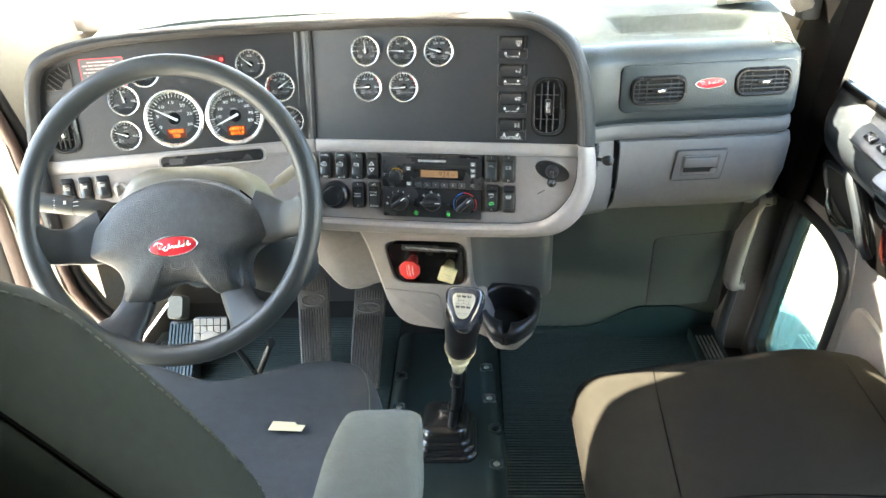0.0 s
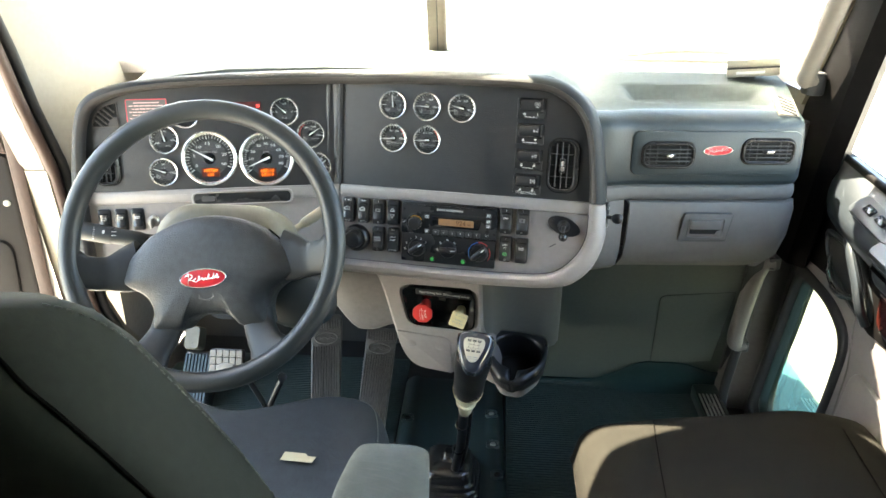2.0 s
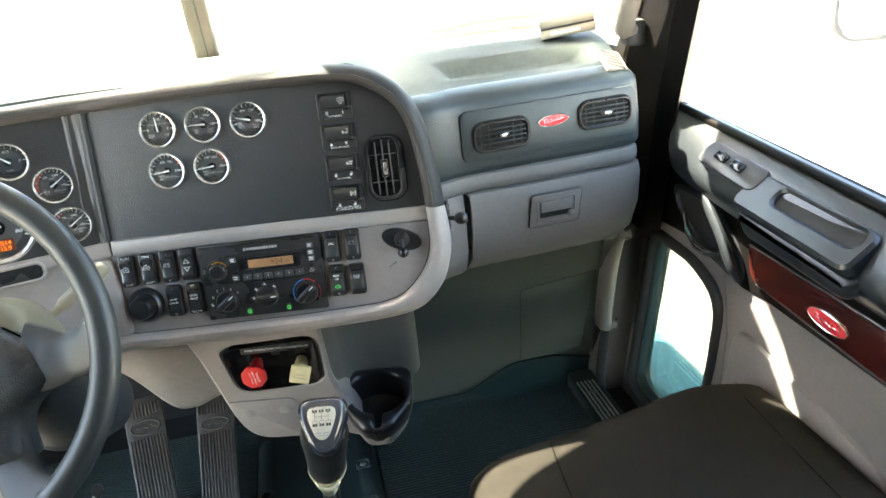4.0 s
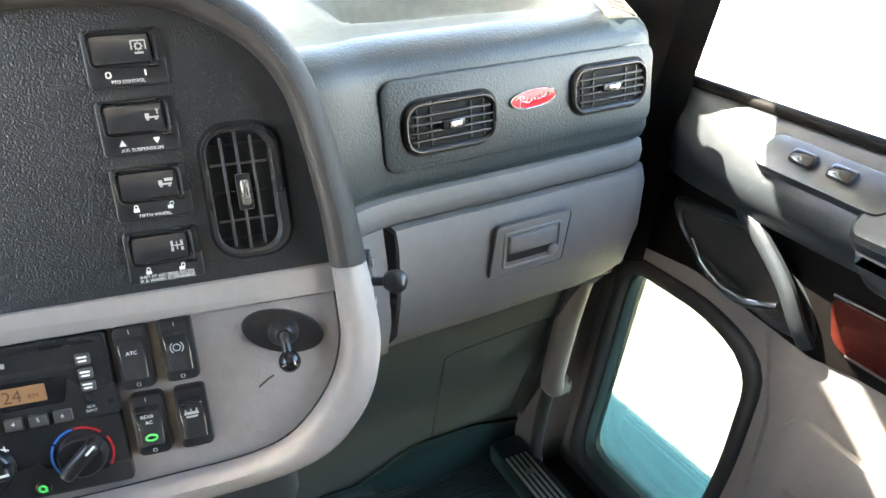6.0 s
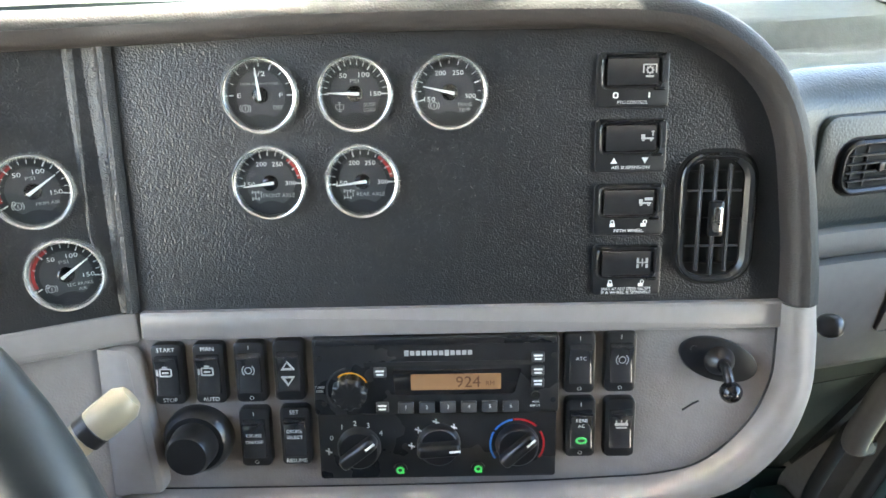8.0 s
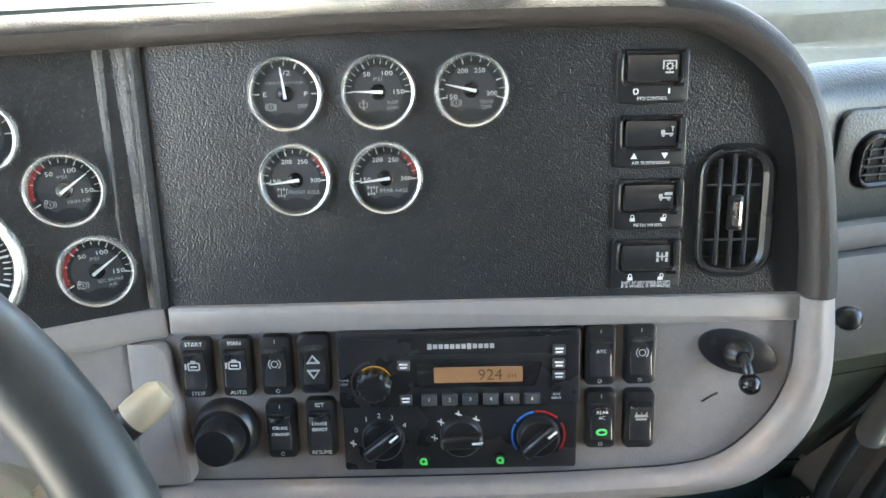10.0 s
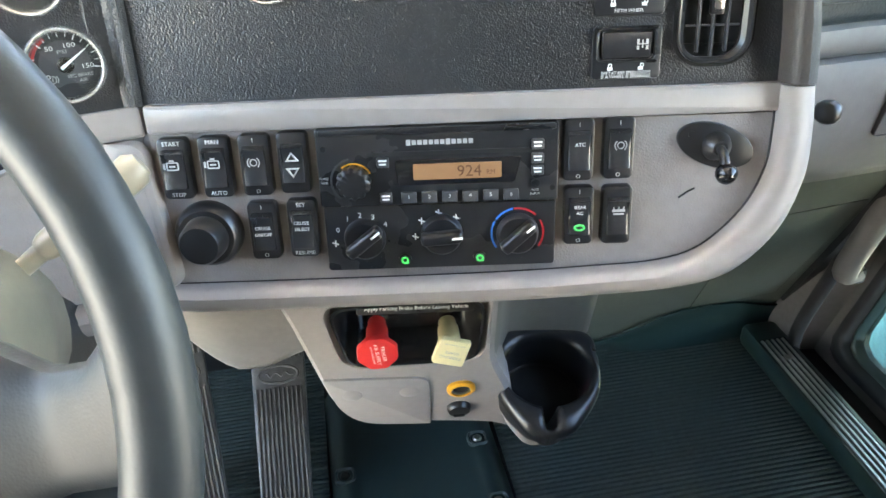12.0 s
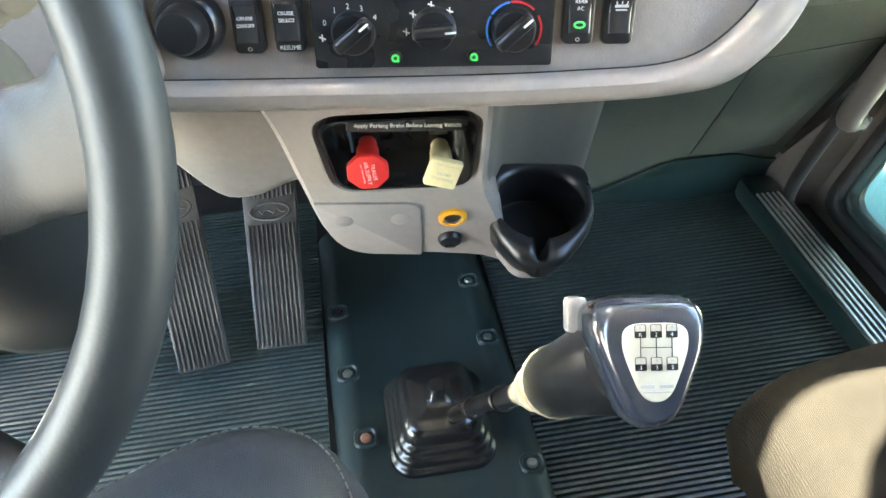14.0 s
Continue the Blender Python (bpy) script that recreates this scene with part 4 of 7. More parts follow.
gauge(FL, -0.150, 0.000, 0.055, 203, 215, -25, 40, ((205, "0"), (180, "10"), (150, "20"), (118, "30"), (90, "40"), (62, "50"), (34, "60"), (6, "70"), (-20, "80")), (("MPH", 0.0, 0.24, 0.12),), None, ("688514", "6915.9"))


# warning sticker and message window on the instrument panel
stk = thing("warning_sticker", at(FL, -0.380, 0.098), "red-edged warning sticker with rows of small print", "sticker")
part("sticker_sheet", prism(rounded(0.080, 0.058, 0.003), 0.0, 0.0008), M_GREYSTK, stk)
part("sticker_edge", ring_plate(rounded(0.080, 0.058, 0.003), rounded(0.0765, 0.0545, 0.002), 0.0, 0.0012, 0.0002), M_STICKER, stk)
rng = random.Random(5)
bm = box(0.050, 0.0022, 0.0004, (0, 0.0215, 0.001))
for i in range(7):
    x, end = -0.034 + 0.006 * (i % 2), 0.034 - 0.005 * (i % 3)
    while x < end:
        wd = rng.uniform(0.004, 0.011)
        bm = join(bm, box(wd, 0.0023, 0.0004, (x + wd / 2, 0.0155 - i * 0.0062, 0.001)))
        x += wd + 0.0018
part("print_lines", bm, M_PINKPRINT, stk, "", 0)
msg = thing("message_window", at(FL, -0.201, 0.100), "dark red glossy message window with one lit lamp", "display")
part("window_plate", prism(rounded(0.096, 0.034, 0.003), -0.002, 0.0015, 0.0008), M_MSG, msg)
part("warning_lamp", disc(0.0035, 0.0015, 0.002, 12), mat("red_lamp", (0.7, 0.02, 0.02), 0.3, emit=(1, 0.05, 0.05), strength=0.10), msg).location = (0.041, 0.008, 0)


# ---- air vents ----
def vent(F, u, v, w, h, upright, turn=0.0, z=0.0, label="black air vent with thin slats and a chrome lever"):
    t = thing("air_vent", at(F, u, v, z, turn), label, "air vent", "dashboard air vents")
    r = min(w, h) * 0.36
    off = -0.003 if upright else 0.0
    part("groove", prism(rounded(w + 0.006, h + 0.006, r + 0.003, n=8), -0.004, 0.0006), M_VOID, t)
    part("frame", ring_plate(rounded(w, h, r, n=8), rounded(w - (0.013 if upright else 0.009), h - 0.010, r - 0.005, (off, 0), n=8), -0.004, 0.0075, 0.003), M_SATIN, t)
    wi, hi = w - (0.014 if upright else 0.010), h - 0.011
    # no hollow behind: the duct's shade is a flat near-black sheet
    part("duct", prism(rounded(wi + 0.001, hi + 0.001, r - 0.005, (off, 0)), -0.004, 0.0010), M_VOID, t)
    n = 3 if upright else 4
    for i in range(n):
        k = (i + 1) / (n + 1) - 0.5
        if upright:
            part("slat", box(0.0022, hi * (1 - 0.30 * abs(k)), 0.0045, (off + k * wi, 0, 0.0046), 0.0007, 1), M_SLAT, t)
        else:
            part("slat", box(wi * (1 - 0.22 * abs(k)), 0.0020, 0.0045, (0, k * hi, 0.0046), 0.0007, 1), M_SLAT, t)
    for k in (-0.40, -0.24, 0.0, 0.24, 0.40):
        deep = abs(k) != 0.24
        if upright:
            part("cross_bar", box(wi * 0.94, 0.0018, 0.002, (off, k * hi, 0.0018 if deep else 0.0042), 0.0005, 1), M_VOID if deep else M_SLAT, t)
        elif k != 0.0:
            part("cross_bar", box(0.0018, hi * 0.92, 0.002, (k * wi, 0, 0.0022), 0.0005, 1), M_SLAT, t)
    lw, lh = (0.0085, 0.024) if upright else (0.019, 0.0085)
    part("lever_base", box(lw * 1.35, lh * 1.18, 0.005, (off * 0.5, 0, 0.0060), 0.0018), M_BLACK, t)
    part("lever", box(lw * 0.8, lh * 0.86, 0.006, (off * 0.5 + 0.0006, 0, 0.0085), 0.0022), M_LEVCHR, t, "small chrome lever")
    return t


vent(FC, 0.4690, 0.012, 0.059, 0.103, True)
vent(FR, -0.095, -0.006, 0.106, 0.052, False, z=0.0035)
vent(FR, 0.109, 0.002, 0.106, 0.051, False, z=0.0035)
vent(FL, -0.468, -0.004, 0.048, 0.078, True)
fan = thing("defrost_grille", at(FL, -0.461, 0.094), "quarter-round black grille in the instrument panel corner", "air vent")
fan_out = [(0.024, -0.020)] + [(0.024 - 0.050 * math.cos(radians(a)), -0.020 + 0.046 * math.sin(radians(a))) for a in range(0, 91, 9)]
part("grille_back", prism(fan_out, -0.004, 0.001), M_VOID, fan)
part("grille_rim", tube([(x, y, 0.001) for x, y in fan_out + fan_out[:1]], 0.0015, 6), M_BAND, fan)
for i in range(5):
    c = (i - 2) * 0.0092
    part("slat", moved(box(0.0032, 0.034 - 0.0045 * abs(i - 2) * 1.6, 0.004, (c, 0.0, 0.002), 0.001, 1), pose(0.000, 0.000, 0, 0, 0, 48)), M_BAND, fan)
part("screw_boss", prism([(0.024, -0.020)] + [(0.024 - 0.019 * math.cos(radians(a)), -0.020 + 0.019 * math.sin(radians(a))) for a in range(0, 91, 15)], 0.0005, 0.0045), M_BAND, fan)
part("screw", disc(0.004, 0.001, 0.003, 12), M_DOORD, fan).location = (0.020, -0.010, 0)

corner = thing("corner_grille", pose(0.7480, 1.681, 0.9520, 32, 10, 8), "small slotted defroster grille at the dash corner", "air vent")
part("grille_plate", box(0.044, 0.052, 0.010, (0, 0, 0), 0.003), M_PALEBOX, corner)
for i in range(5):
    part("slot", moved(box(0.034, 0.0058, 0.002, (0, 0, 0.0046)), pose(0, -0.018 + i * 0.0092, 0, 0, 0, -18)), M_VOID, corner)


# ---- oval maker's badges: red enamel with a chrome edge and a plain script-like stroke ----
def oval(w, h, n=36):
    return [(w / 2 * math.cos(2 * math.pi * i / n), h / 2 * math.sin(2 * math.pi * i / n)) for i in range(n)]


def badge(m, w, h, where):
    t = thing("oval_badge", m, "red oval badge with chrome edge " + where, "badge", "oval badges")
    part("badge_edge", ring_plate(oval(w, h), oval(w * 0.94, h * 0.86), 0, 0.003, 0.0008), M_CHROME, t)
    part("badge_face", prism(oval(w * 0.95, h * 0.88), 0, 0.0022, 0.0005), M_RED, t)
    pts = [(-0.30, -0.30), (-0.29, 0.26), (-0.37, 0.16), (-0.28, 0.33), (-0.19, 0.20), (-0.27, 0.02), (-0.17, -0.02), (-0.13, 0.10), (-0.18, -0.08), (-0.10, -0.12), (-0.06, 0.26), (-0.06, -0.08), (-0.01, 0.08),
           (0.03, -0.06), (0.07, 0.08), (0.10, -0.08), (0.15, 0.30), (0.14, -0.06), (0.19, 0.04), (0.22, -0.04), (0.25, 0.32), (0.26, -0.02), (0.32, 0.26), (0.31, 0.0), (0.36, 0.06)]
    pts = [(w * (x * 1.02 - 0.005), h * (y * 0.86 - 0.04), 0.0026) for x, y in pts]
    part("badge_stroke", tube(smooth_path(pts, 4), h * 0.020, 6), M_CHROME, t)
    return t


badge(at(FR, 0.006, 0.004, 0.004, 3), 0.060, 0.021, "between the passenger vents")


# ---- rocker switches ----
def rocker(F, u, v, w=0.026, h=0.053, top="", bottom="", mid=(), icon="", lit=False, back=0.0):
    t = thing("rocker_switch", at(F, u, v, back), "black upright rocker switch" + (" with a lit green lamp" if lit else " with white print"), "switch", "dash rocker switches")
    part("switch_frame", prism(rounded(w, h, 0.005), -0.004, 0.007, 0.0025), M_BLACK, t)
    a, b = w * 0.70, h * 0.66
    rings = []
    for y, z in ((-b / 2, 0.006), (-b / 2 + 0.002, 0.0125), (-b * 0.1, 0.0105), (b * 0.1, 0.0100), (b / 2 - 0.003, 0.0140), (b / 2, 0.006)):
        rings.append([(-a / 2, y, 0.005), (-a / 2, y, z - 0.001), (-a / 2 + 0.0015, y, z), (a / 2 - 0.0015, y, z), (a / 2, y, z - 0.001), (a / 2, y, 0.005)])
    part("rocker", skin(rings), M_ROCKER, t)
    zt = 0.0118
    if top:
        lettering(top, 0.0052, (0, h * 0.415), t, M_WHITE, 0.0074)
    if bottom:
        lettering(bottom, 0.0050, (0, -h * 0.415), t, M_WHITE, 0.0074)
    for s, y, k in mid:
        lettering(s, k * 0.92, (0, y), t, M_WHITE, 0.0107 + 0.004 * max(0.0, (y - 0.0035) / 0.011))
    if icon == "arrows":
        for sgn in (1, -1):
            tri = [(-0.0055, sgn * 0.003), (0.0055, sgn * 0.003), (0, sgn * 0.011)]
            if sgn < 0:
                tri = list(reversed(tri))
            part("symbol", ring_plate(tri, [(x * 0.66, (y - sgn * 0.0055) * 0.66 + sgn * 0.0055) for x, y in tri], zt - 0.002, zt + 0.0012, 0.0001), M_ICON, t)
    elif icon == "ring":
        part("symbol", moved(join(strip(0.0024, 0.0031, 0, 360, zt), strip(0.0045, 0.0053, -50, 50, zt), strip(0.0045, 0.0053, 130, 230, zt)), pose(0, 0.004, 0)), M_ICON, t)
    elif icon == "engine":
        b2 = ring_plate(rounded(0.010, 0.007, 0.001), rounded(0.0084, 0.0054, 0.0006), zt - 0.001, zt + 0.0006, 0.0001)
        part("symbol", moved(join(b2, box(0.0015, 0.005, 0.001, (-0.0068, 0, zt)), box(0.004, 0.0014, 0.001, (0, 0.0048, zt)), box(0.005, 0.0012, 0.001, (0, 0, zt + 0.0004))), pose(0, 0.004, 0)), M_ICON, t)
    elif icon == "lamp":
        bm = box(0.011, 0.002, 0.001, (0, 0, zt))
        for k in (-1, 0, 1):
            bm = join(bm, moved(box(0.0010, 0.004, 0.001, (k * 0.0036, 0.0038, zt)), pose(0, 0, 0, 0, 0, -k * 12)))
        part("symbol", moved(join(bm, box(0.009, 0.0012, 0.001, (0, -0.003, zt))), pose(0, 0.006, 0)), M_ICON, t)
    if lit:
        part("lit_lamp", moved(ring_plate(oval(0.010, 0.0060, 24), oval(0.0066, 0.0030, 24), 0.009, 0.0122, 0.0003), pose(0, -0.009, 0)), M_GREENLIT, t, "lit green lamp")
    return t


rocker(FC, 0.0255, -0.1115, top="START", bottom="STOP", icon="engine")
rocker(FC, 0.0595, -0.111, top="MAN", bottom="AUTO", icon="engine")
rocker(FC, 0.0930, -0.1105, top="I", bottom="O", icon="ring")
rocker(FC, 0.1250, -0.1095, icon="arrows")
rocker(FC, 0.0930, -0.169, top="I", bottom="O", mid=(("CRUISE", 0.004, 0.0045), ("ON/OFF", -0.002, 0.0045)))
rocker(FC, 0.1270, -0.168, top="SET", bottom="RESUME", mid=(("CRUISE", 0.007, 0.0045), ("SELECT", 0.001, 0.0045)))
rocker(FC, 0.364, -0.107, top="I", bottom="O", mid=(("ATC", 0.006, 0.0048),))
rocker(FC, 0.3975, -0.1065, top="I", bottom="O", icon="ring")
rocker(FC, 0.366, -0.165, top="I", bottom="O", mid=(("REAR", 0.010, 0.0046), ("AC", 0.004, 0.0046)), lit=True)
rocker(FC, 0.399, -0.1655, icon="lamp")
for i, u in enumerate((-0.486, -0.453, -0.420)):
    rocker(FL, u, -0.117, 0.025, 0.046, icon="lamp" if i else "ring", back=-0.006)
key = thing("key_switch", at(FL, -0.389, -0.122, -0.004), "round ignition switch with a cut key", "ignition switch")
part("switch_barrel", lathe([(0.012, 0), (0.012, 0.008), (0.009, 0.011), (0.0, 0.011)], 24), M_STEEL, key)
part("key_plate", box(0.003, 0.020, 0.022, (0, -0.002, 0.020), 0.001), M_STEEL, key)


def switch_symbol(kind):
    """Small printed sign of a panel switch: power take-off, raised truck, coupled truck or axle."""
    h = 0.0006
    if kind == "gear":
        bm = strip(0.0016, 0.0025, 0, 360, 0.0, 14)
        for k in range(8):
            bm = join(bm, moved(box(0.0007, 0.0008, h, (0.0029, 0, 0)), pose(0, 0, 0, 0, 0, 45 * k)))
        return join(bm, box(0.0009, 0.0060, h, (-0.0048, 0.0008, 0)), box(0.0009, 0.0060, h, (0.0048, 0.0008, 0)), box(0.0100, 0.0009, h, (0, 0.0040, 0)), box(0.0060, 0.0014, h, (0, -0.0046, 0)))
    if kind == "axle":
        bm = join(box(0.0080, 0.0008, h), box(0.0008, 0.0062, h))
        for x in (-0.0036, 0.0036):
            bm = join(bm, box(0.0018, 0.0042, h, (x, 0.0016, 0)), box(0.0018, 0.0030, h, (x, -0.0028, 0)))
        return bm
    bm = join(box(0.0028, 0.0034, h, (-0.0034, 0.0, 0)), box(0.0068, 0.0012, h, (0.0012, -0.0012, 0)), moved(strip(0.0004, 0.0011, 0, 360, 0.0, 8), pose(-0.0032, -0.0024, 0)), moved(strip(0.0004, 0.0011, 0, 360, 0.0, 8), pose(0.0028, -0.0024, 0)))
    if kind == "raised":
        return join(bm, box(0.0008, 0.0040, h, (0.0040, 0.0026, 0)), box(0.0024, 0.0008, h, (0.0040, 0.0040, 0)))
    return join(bm, box(0.0060, 0.0022, h, (0.0026, 0.0020, 0)))


def panel_switch(u, v, words, marks, symbol):
    t = thing("panel_switch", at(FC, u, v), "flat black panel switch with a glossy rocker and white print", "switch", "panel switches beside the vent")
    part("switch_plate", prism(rounded(0.055, 0.041, 0.0035), -0.003, 0.0032, 0.0012), M_SATIN, t)
    part("rocker_well", ring_plate(rounded(0.0475, 0.0262, 0.0055, (-0.0008, 0.0062)), rounded(0.0430, 0.0222, 0.0045, (-0.0008, 0.0062)), 0.002, 0.0056, 0.0012), M_SATIN, t)
    for y in (0.0192, -0.0066):
        part("pivot_lug", box(0.0085, 0.0022, 0.004, (0.0195, y, 0.0048), 0.0009), M_GLOSS, t)
    rings = []
    for x, z in ((-0.0216, 0.003), (-0.0205, 0.0076), (-0.015, 0.0088), (0.0, 0.0072), (0.012, 0.0066), (0.0178, 0.0070), (0.0196, 0.003)):
        rings.append([(x, -0.0044, 0.002), (x, -0.0042, z - 0.0016), (x, -0.0028, z), (x, 0.0152, z), (x, 0.0166, z - 0.0016), (x, 0.0168, 0.002)])
    part("rocker", skin(rings), M_ROCKER, t, "glossy rocker", 50)
    part("symbol", moved(switch_symbol(symbol), pose(0.0112, 0.0072, 0.0073)), M_ICON, t, "", 0)
    sym = []
    if marks == "tri":
        for sx, sg in ((-0.013, 1), (0.011, -1)):
            one = bmesh.new()
            f = [one.verts.new((sx + a, -0.0112 + sg * b, 0.0034)) for a, b in ((-0.0026, -0.0022), (0.0026, -0.0022), (0, 0.0024))]
            one.faces.new(f)
            sym.append(thick(one, 0.0003))
    elif marks == "lock":
        for sx, lean in ((-0.013, 0.0), (0.0115, 0.0012)):
            shackle = moved(ring_plate(rounded(0.0030, 0.0034, 0.0012), rounded(0.0018, 0.0022, 0.0008), 0.003, 0.0038, 0.0001), pose(sx + lean, -0.0096, 0))
            sym.append(join(box(0.0040, 0.0026, 0.0005, (sx, -0.0120, 0.0036)), shackle))
    else:
        sym = (moved(ring_plate(rounded(0.004, 0.0045, 0.0014), rounded(0.0024, 0.003, 0.0008), 0.003, 0.0040, 0.0001), pose(-0.013, -0.0112, 0)), box(0.0012, 0.0040, 0.0006, (0.0125, -0.0112, 0.0036)))
    for q in sym:
        part("print_mark", q, M_WHITE, t, "", 0)
    for i, wd in enumerate(words):
        lettering(wd, 0.0036, (0.0, -0.0165 - 0.0030 * i + (0.0012 if len(words) > 1 else 0)), t, M_WHITE, 0.0036, width=min(0.040, 0.0021 * len(wd)))


panel_switch(0.399, 0.119, ("PTO CONTROL",), "box", "gear")
panel_switch(0.3995, 0.0695, ("AIR SUSPENSION",), "tri", "raised")
panel_switch(0.400, 0.0195, ("FIFTH WHEEL",), "lock", "coupled")
panel_switch(0.400, -0.0295, ("SHIFT AT ANY SPEED EXCEPT", "IF A WHEEL IS SPINNING"), "lock", "axle")

# ---- radio ----
radio = thing("radio", at(FC, 0.246, -0.115), "black single-slot truck radio with an amber display", "radio")
part("faceplate", prism(rounded(0.202, 0.067, 0.003), -0.004, 0.010, 0.002), M_SATIN, radio)
part("top_lip", box(0.196, 0.005, 0.003, (0, 0.0305, 0.0095), 0.001), M_BLACK, radio)
part("disc_slot", box(0.138, 0.0035, 0.001, (0.010, 0.0115, 0.0102)), M_VOID, radio)
for i in range(12):
    part("print_bar", box(0.0036, 0.0038 if i not in (0, 7) else 0.0048, 0.0005, (-0.024 + i * 0.0047, 0.0205, 0.0103)), M_ICON, radio, "", 0)
part("display_bezel", prism(soft_outline([(-0.034, -0.016), (0.064, -0.016), (0.070, 0.006), (-0.036, 0.006)], 0.003), 0.009, 0.0106, 0.0004), M_GLOSS, radio)
part("display", prism(rounded(0.074, 0.0135, 0.001, (0.016, -0.0045)), 0.010, 0.0112), M_LCD, radio, "dim amber display")
lettering("924", 0.0140, (0.026, -0.0045), radio, M_DARKPRINT, 0.0114, name="digits")
lettering("RM", 0.0055, (0.044, -0.006), radio, M_DARKPRINT, 0.0114, name="digits")
kb = part("tuning_knob", skin([[((r + (0.0012 if (i // 2) % 2 == 0 else -0.0004) * q) * math.cos(2 * math.pi * i / 48), (r + (0.0012 if (i // 2) % 2 == 0 else -0.0004) * q) * math.sin(2 * math.pi * i / 48), z) for i in range(48)] for r, z, q in ((0.0135, 0, 1), (0.0130, 0.010, 1), (0.011, 0.012, 0.3), (0.001, 0.012, 0))]), M_BLACK, radio, "ribbed black tuning knob")
kb.location = (-0.071, -0.011, 0.010)
part("orange_ring", moved(strip(0.0146, 0.0158, 25, 130, 0.0103), pose(-0.071, -0.011, 0)), M_AMBER, radio)
part("knob_ring", moved(strip(0.0185, 0.0202, 100, 230, 0.0102), pose(-0.071, -0.011, 0)), M_BUTTON, radio)
for i in range(6):
    part("preset_button", box(0.0130, 0.0095, 0.005, (-0.0255 + i * 0.0173, -0.0265, 0.0105), 0.001), M_BUTTON, radio)
    lettering(str(i + 1), 0.0048, (-0.0255 + i * 0.0173, -0.0255), radio, M_WHITE, 0.0133, name="numeral")
for x, y in ((0.083, 0.016), (0.083, 0.004), (0.083, -0.006), (-0.046, 0.0045), (-0.045, -0.026)):
    part("button", box(0.0105, 0.0088, 0.004, (x, y, 0.0105), 0.0012), M_BUTTON, radio)
    part("button_print", join(box(0.007, 0.0014, 0.0004, (x, y + 0.0018, 0.0127)), box(0.006, 0.0014, 0.0004, (x, y - 0.0012, 0.0127))), M_WHITE, radio, "", 0)
part("aux_socket", lathe([(0.0035, 0.010), (0.0035, 0.0115), (0.002, 0.0115), (0.002, 0.0105), (0.0, 0.0105)], 14, (0.0815, -0.0175, 0)), M_VOID, radio)
lettering("AUX", 0.003, (0.0815, -0.0235), radio, M_WHITE, 0.0103)
lettering("INPUT", 0.003, (0.0815, -0.0270), radio, M_WHITE, 0.0103)
lettering("TUNE/", 0.003, (-0.096, -0.008), radio, M_WHITE, 0.0103)
lettering("SEEK", 0.003, (-0.096, -0.0115), radio, M_WHITE, 0.0103)
for x, y in ((-0.095, 0.017), (-0.093, -0.023), (0.096, 0.017), (0.096, -0.022)):
    part("corner_hole", disc(0.0023, 0.0098, 0.0103, 10), M_VOID, radio).location = (x, y, 0)

# ---- climate controls ----
clim = thing("climate_control", at(FC, 0.246, -0.179), "matt black climate panel with three rotary knobs", "climate control")
part("climate_plate", prism(rounded(0.200, 0.060, 0.003), -0.004, 0.006, 0.0015), M_SATIN, clim)


def turn_knob(x, y, r, angle, flat=False):
    k = part("rotary_knob", join(lathe([(r, 0.006), (r * 0.95, 0.012), (r * 0.85, 0.014), (0, 0.014)], 32), moved(box(r * 1.95, r * 0.62, 0.016, (0, 0, 0.015), 0.004, 3), pose(0, 0, 0, 0, 0, angle))), M_BLACK, clim, "black rotary knob with a raised grip")
    k.location = (x, y, 0)
    part("pointer", moved(box(r * 0.5, 0.0018, 0.0008, (r * 0.72, 0, 0.0231)), pose(0, 0, 0, 0, 0, angle)), M_WHITE, k)


turn_knob(-0.066, 0.0, 0.0185, 38)
turn_knob(0.001, 0.002, 0.0185, 4)
turn_knob(0.067, 0.0005, 0.0185, 42)
for s, x, y in (("0", -0.089, 0.0085), ("1", -0.080, 0.0185), ("2", -0.069, 0.0215), ("3", -0.058, 0.0195), ("4", -0.0475, 0.0125)):
    lettering(s, 0.0066, (x, y), clim, M_WHITE, 0.0063, name="numeral")
for x, y in ((-0.092, -0.004), (-0.022, 0.0), (-0.016, 0.0145), (-0.001, 0.0215), (0.014, 0.0165)):
    bm = join(box(0.0012, 0.006, 0.0004, (x, y, 0.0063)), moved(box(0.0012, 0.006, 0.0004), pose(x, y, 0.0063, 0, 0, 70)))
    part("symbol", bm, M_WHITE, clim, "", 0)
for a0, a1, mt in ((150, 215, M_BLUE), (100, 145, M_BLUE), (45, 98, M_RED), (-35, 30, M_RED)):
    part("heat_arc", moved(strip(0.0217, 0.0234, a0, a1, 0.0062), pose(0.067, 0.0005, 0)), mt, clim)
for x in (-0.032, 0.034):
    part("indicator", lathe([(0.0058, 0.006), (0.0058, 0.0082), (0.004, 0.0086), (0, 0.0086)], 20, (x, -0.021, 0)), M_BLACK, clim)
    part("indicator_lens", join(moved(strip(0.0017, 0.0034, 0, 360, 0.0088, 16), pose(x, -0.021, 0)), box(0.0050, 0.0012, 0.0006, (x + 0.0008, -0.0235, 0.0089))), M_GREENLIT, clim, "lit green symbol")

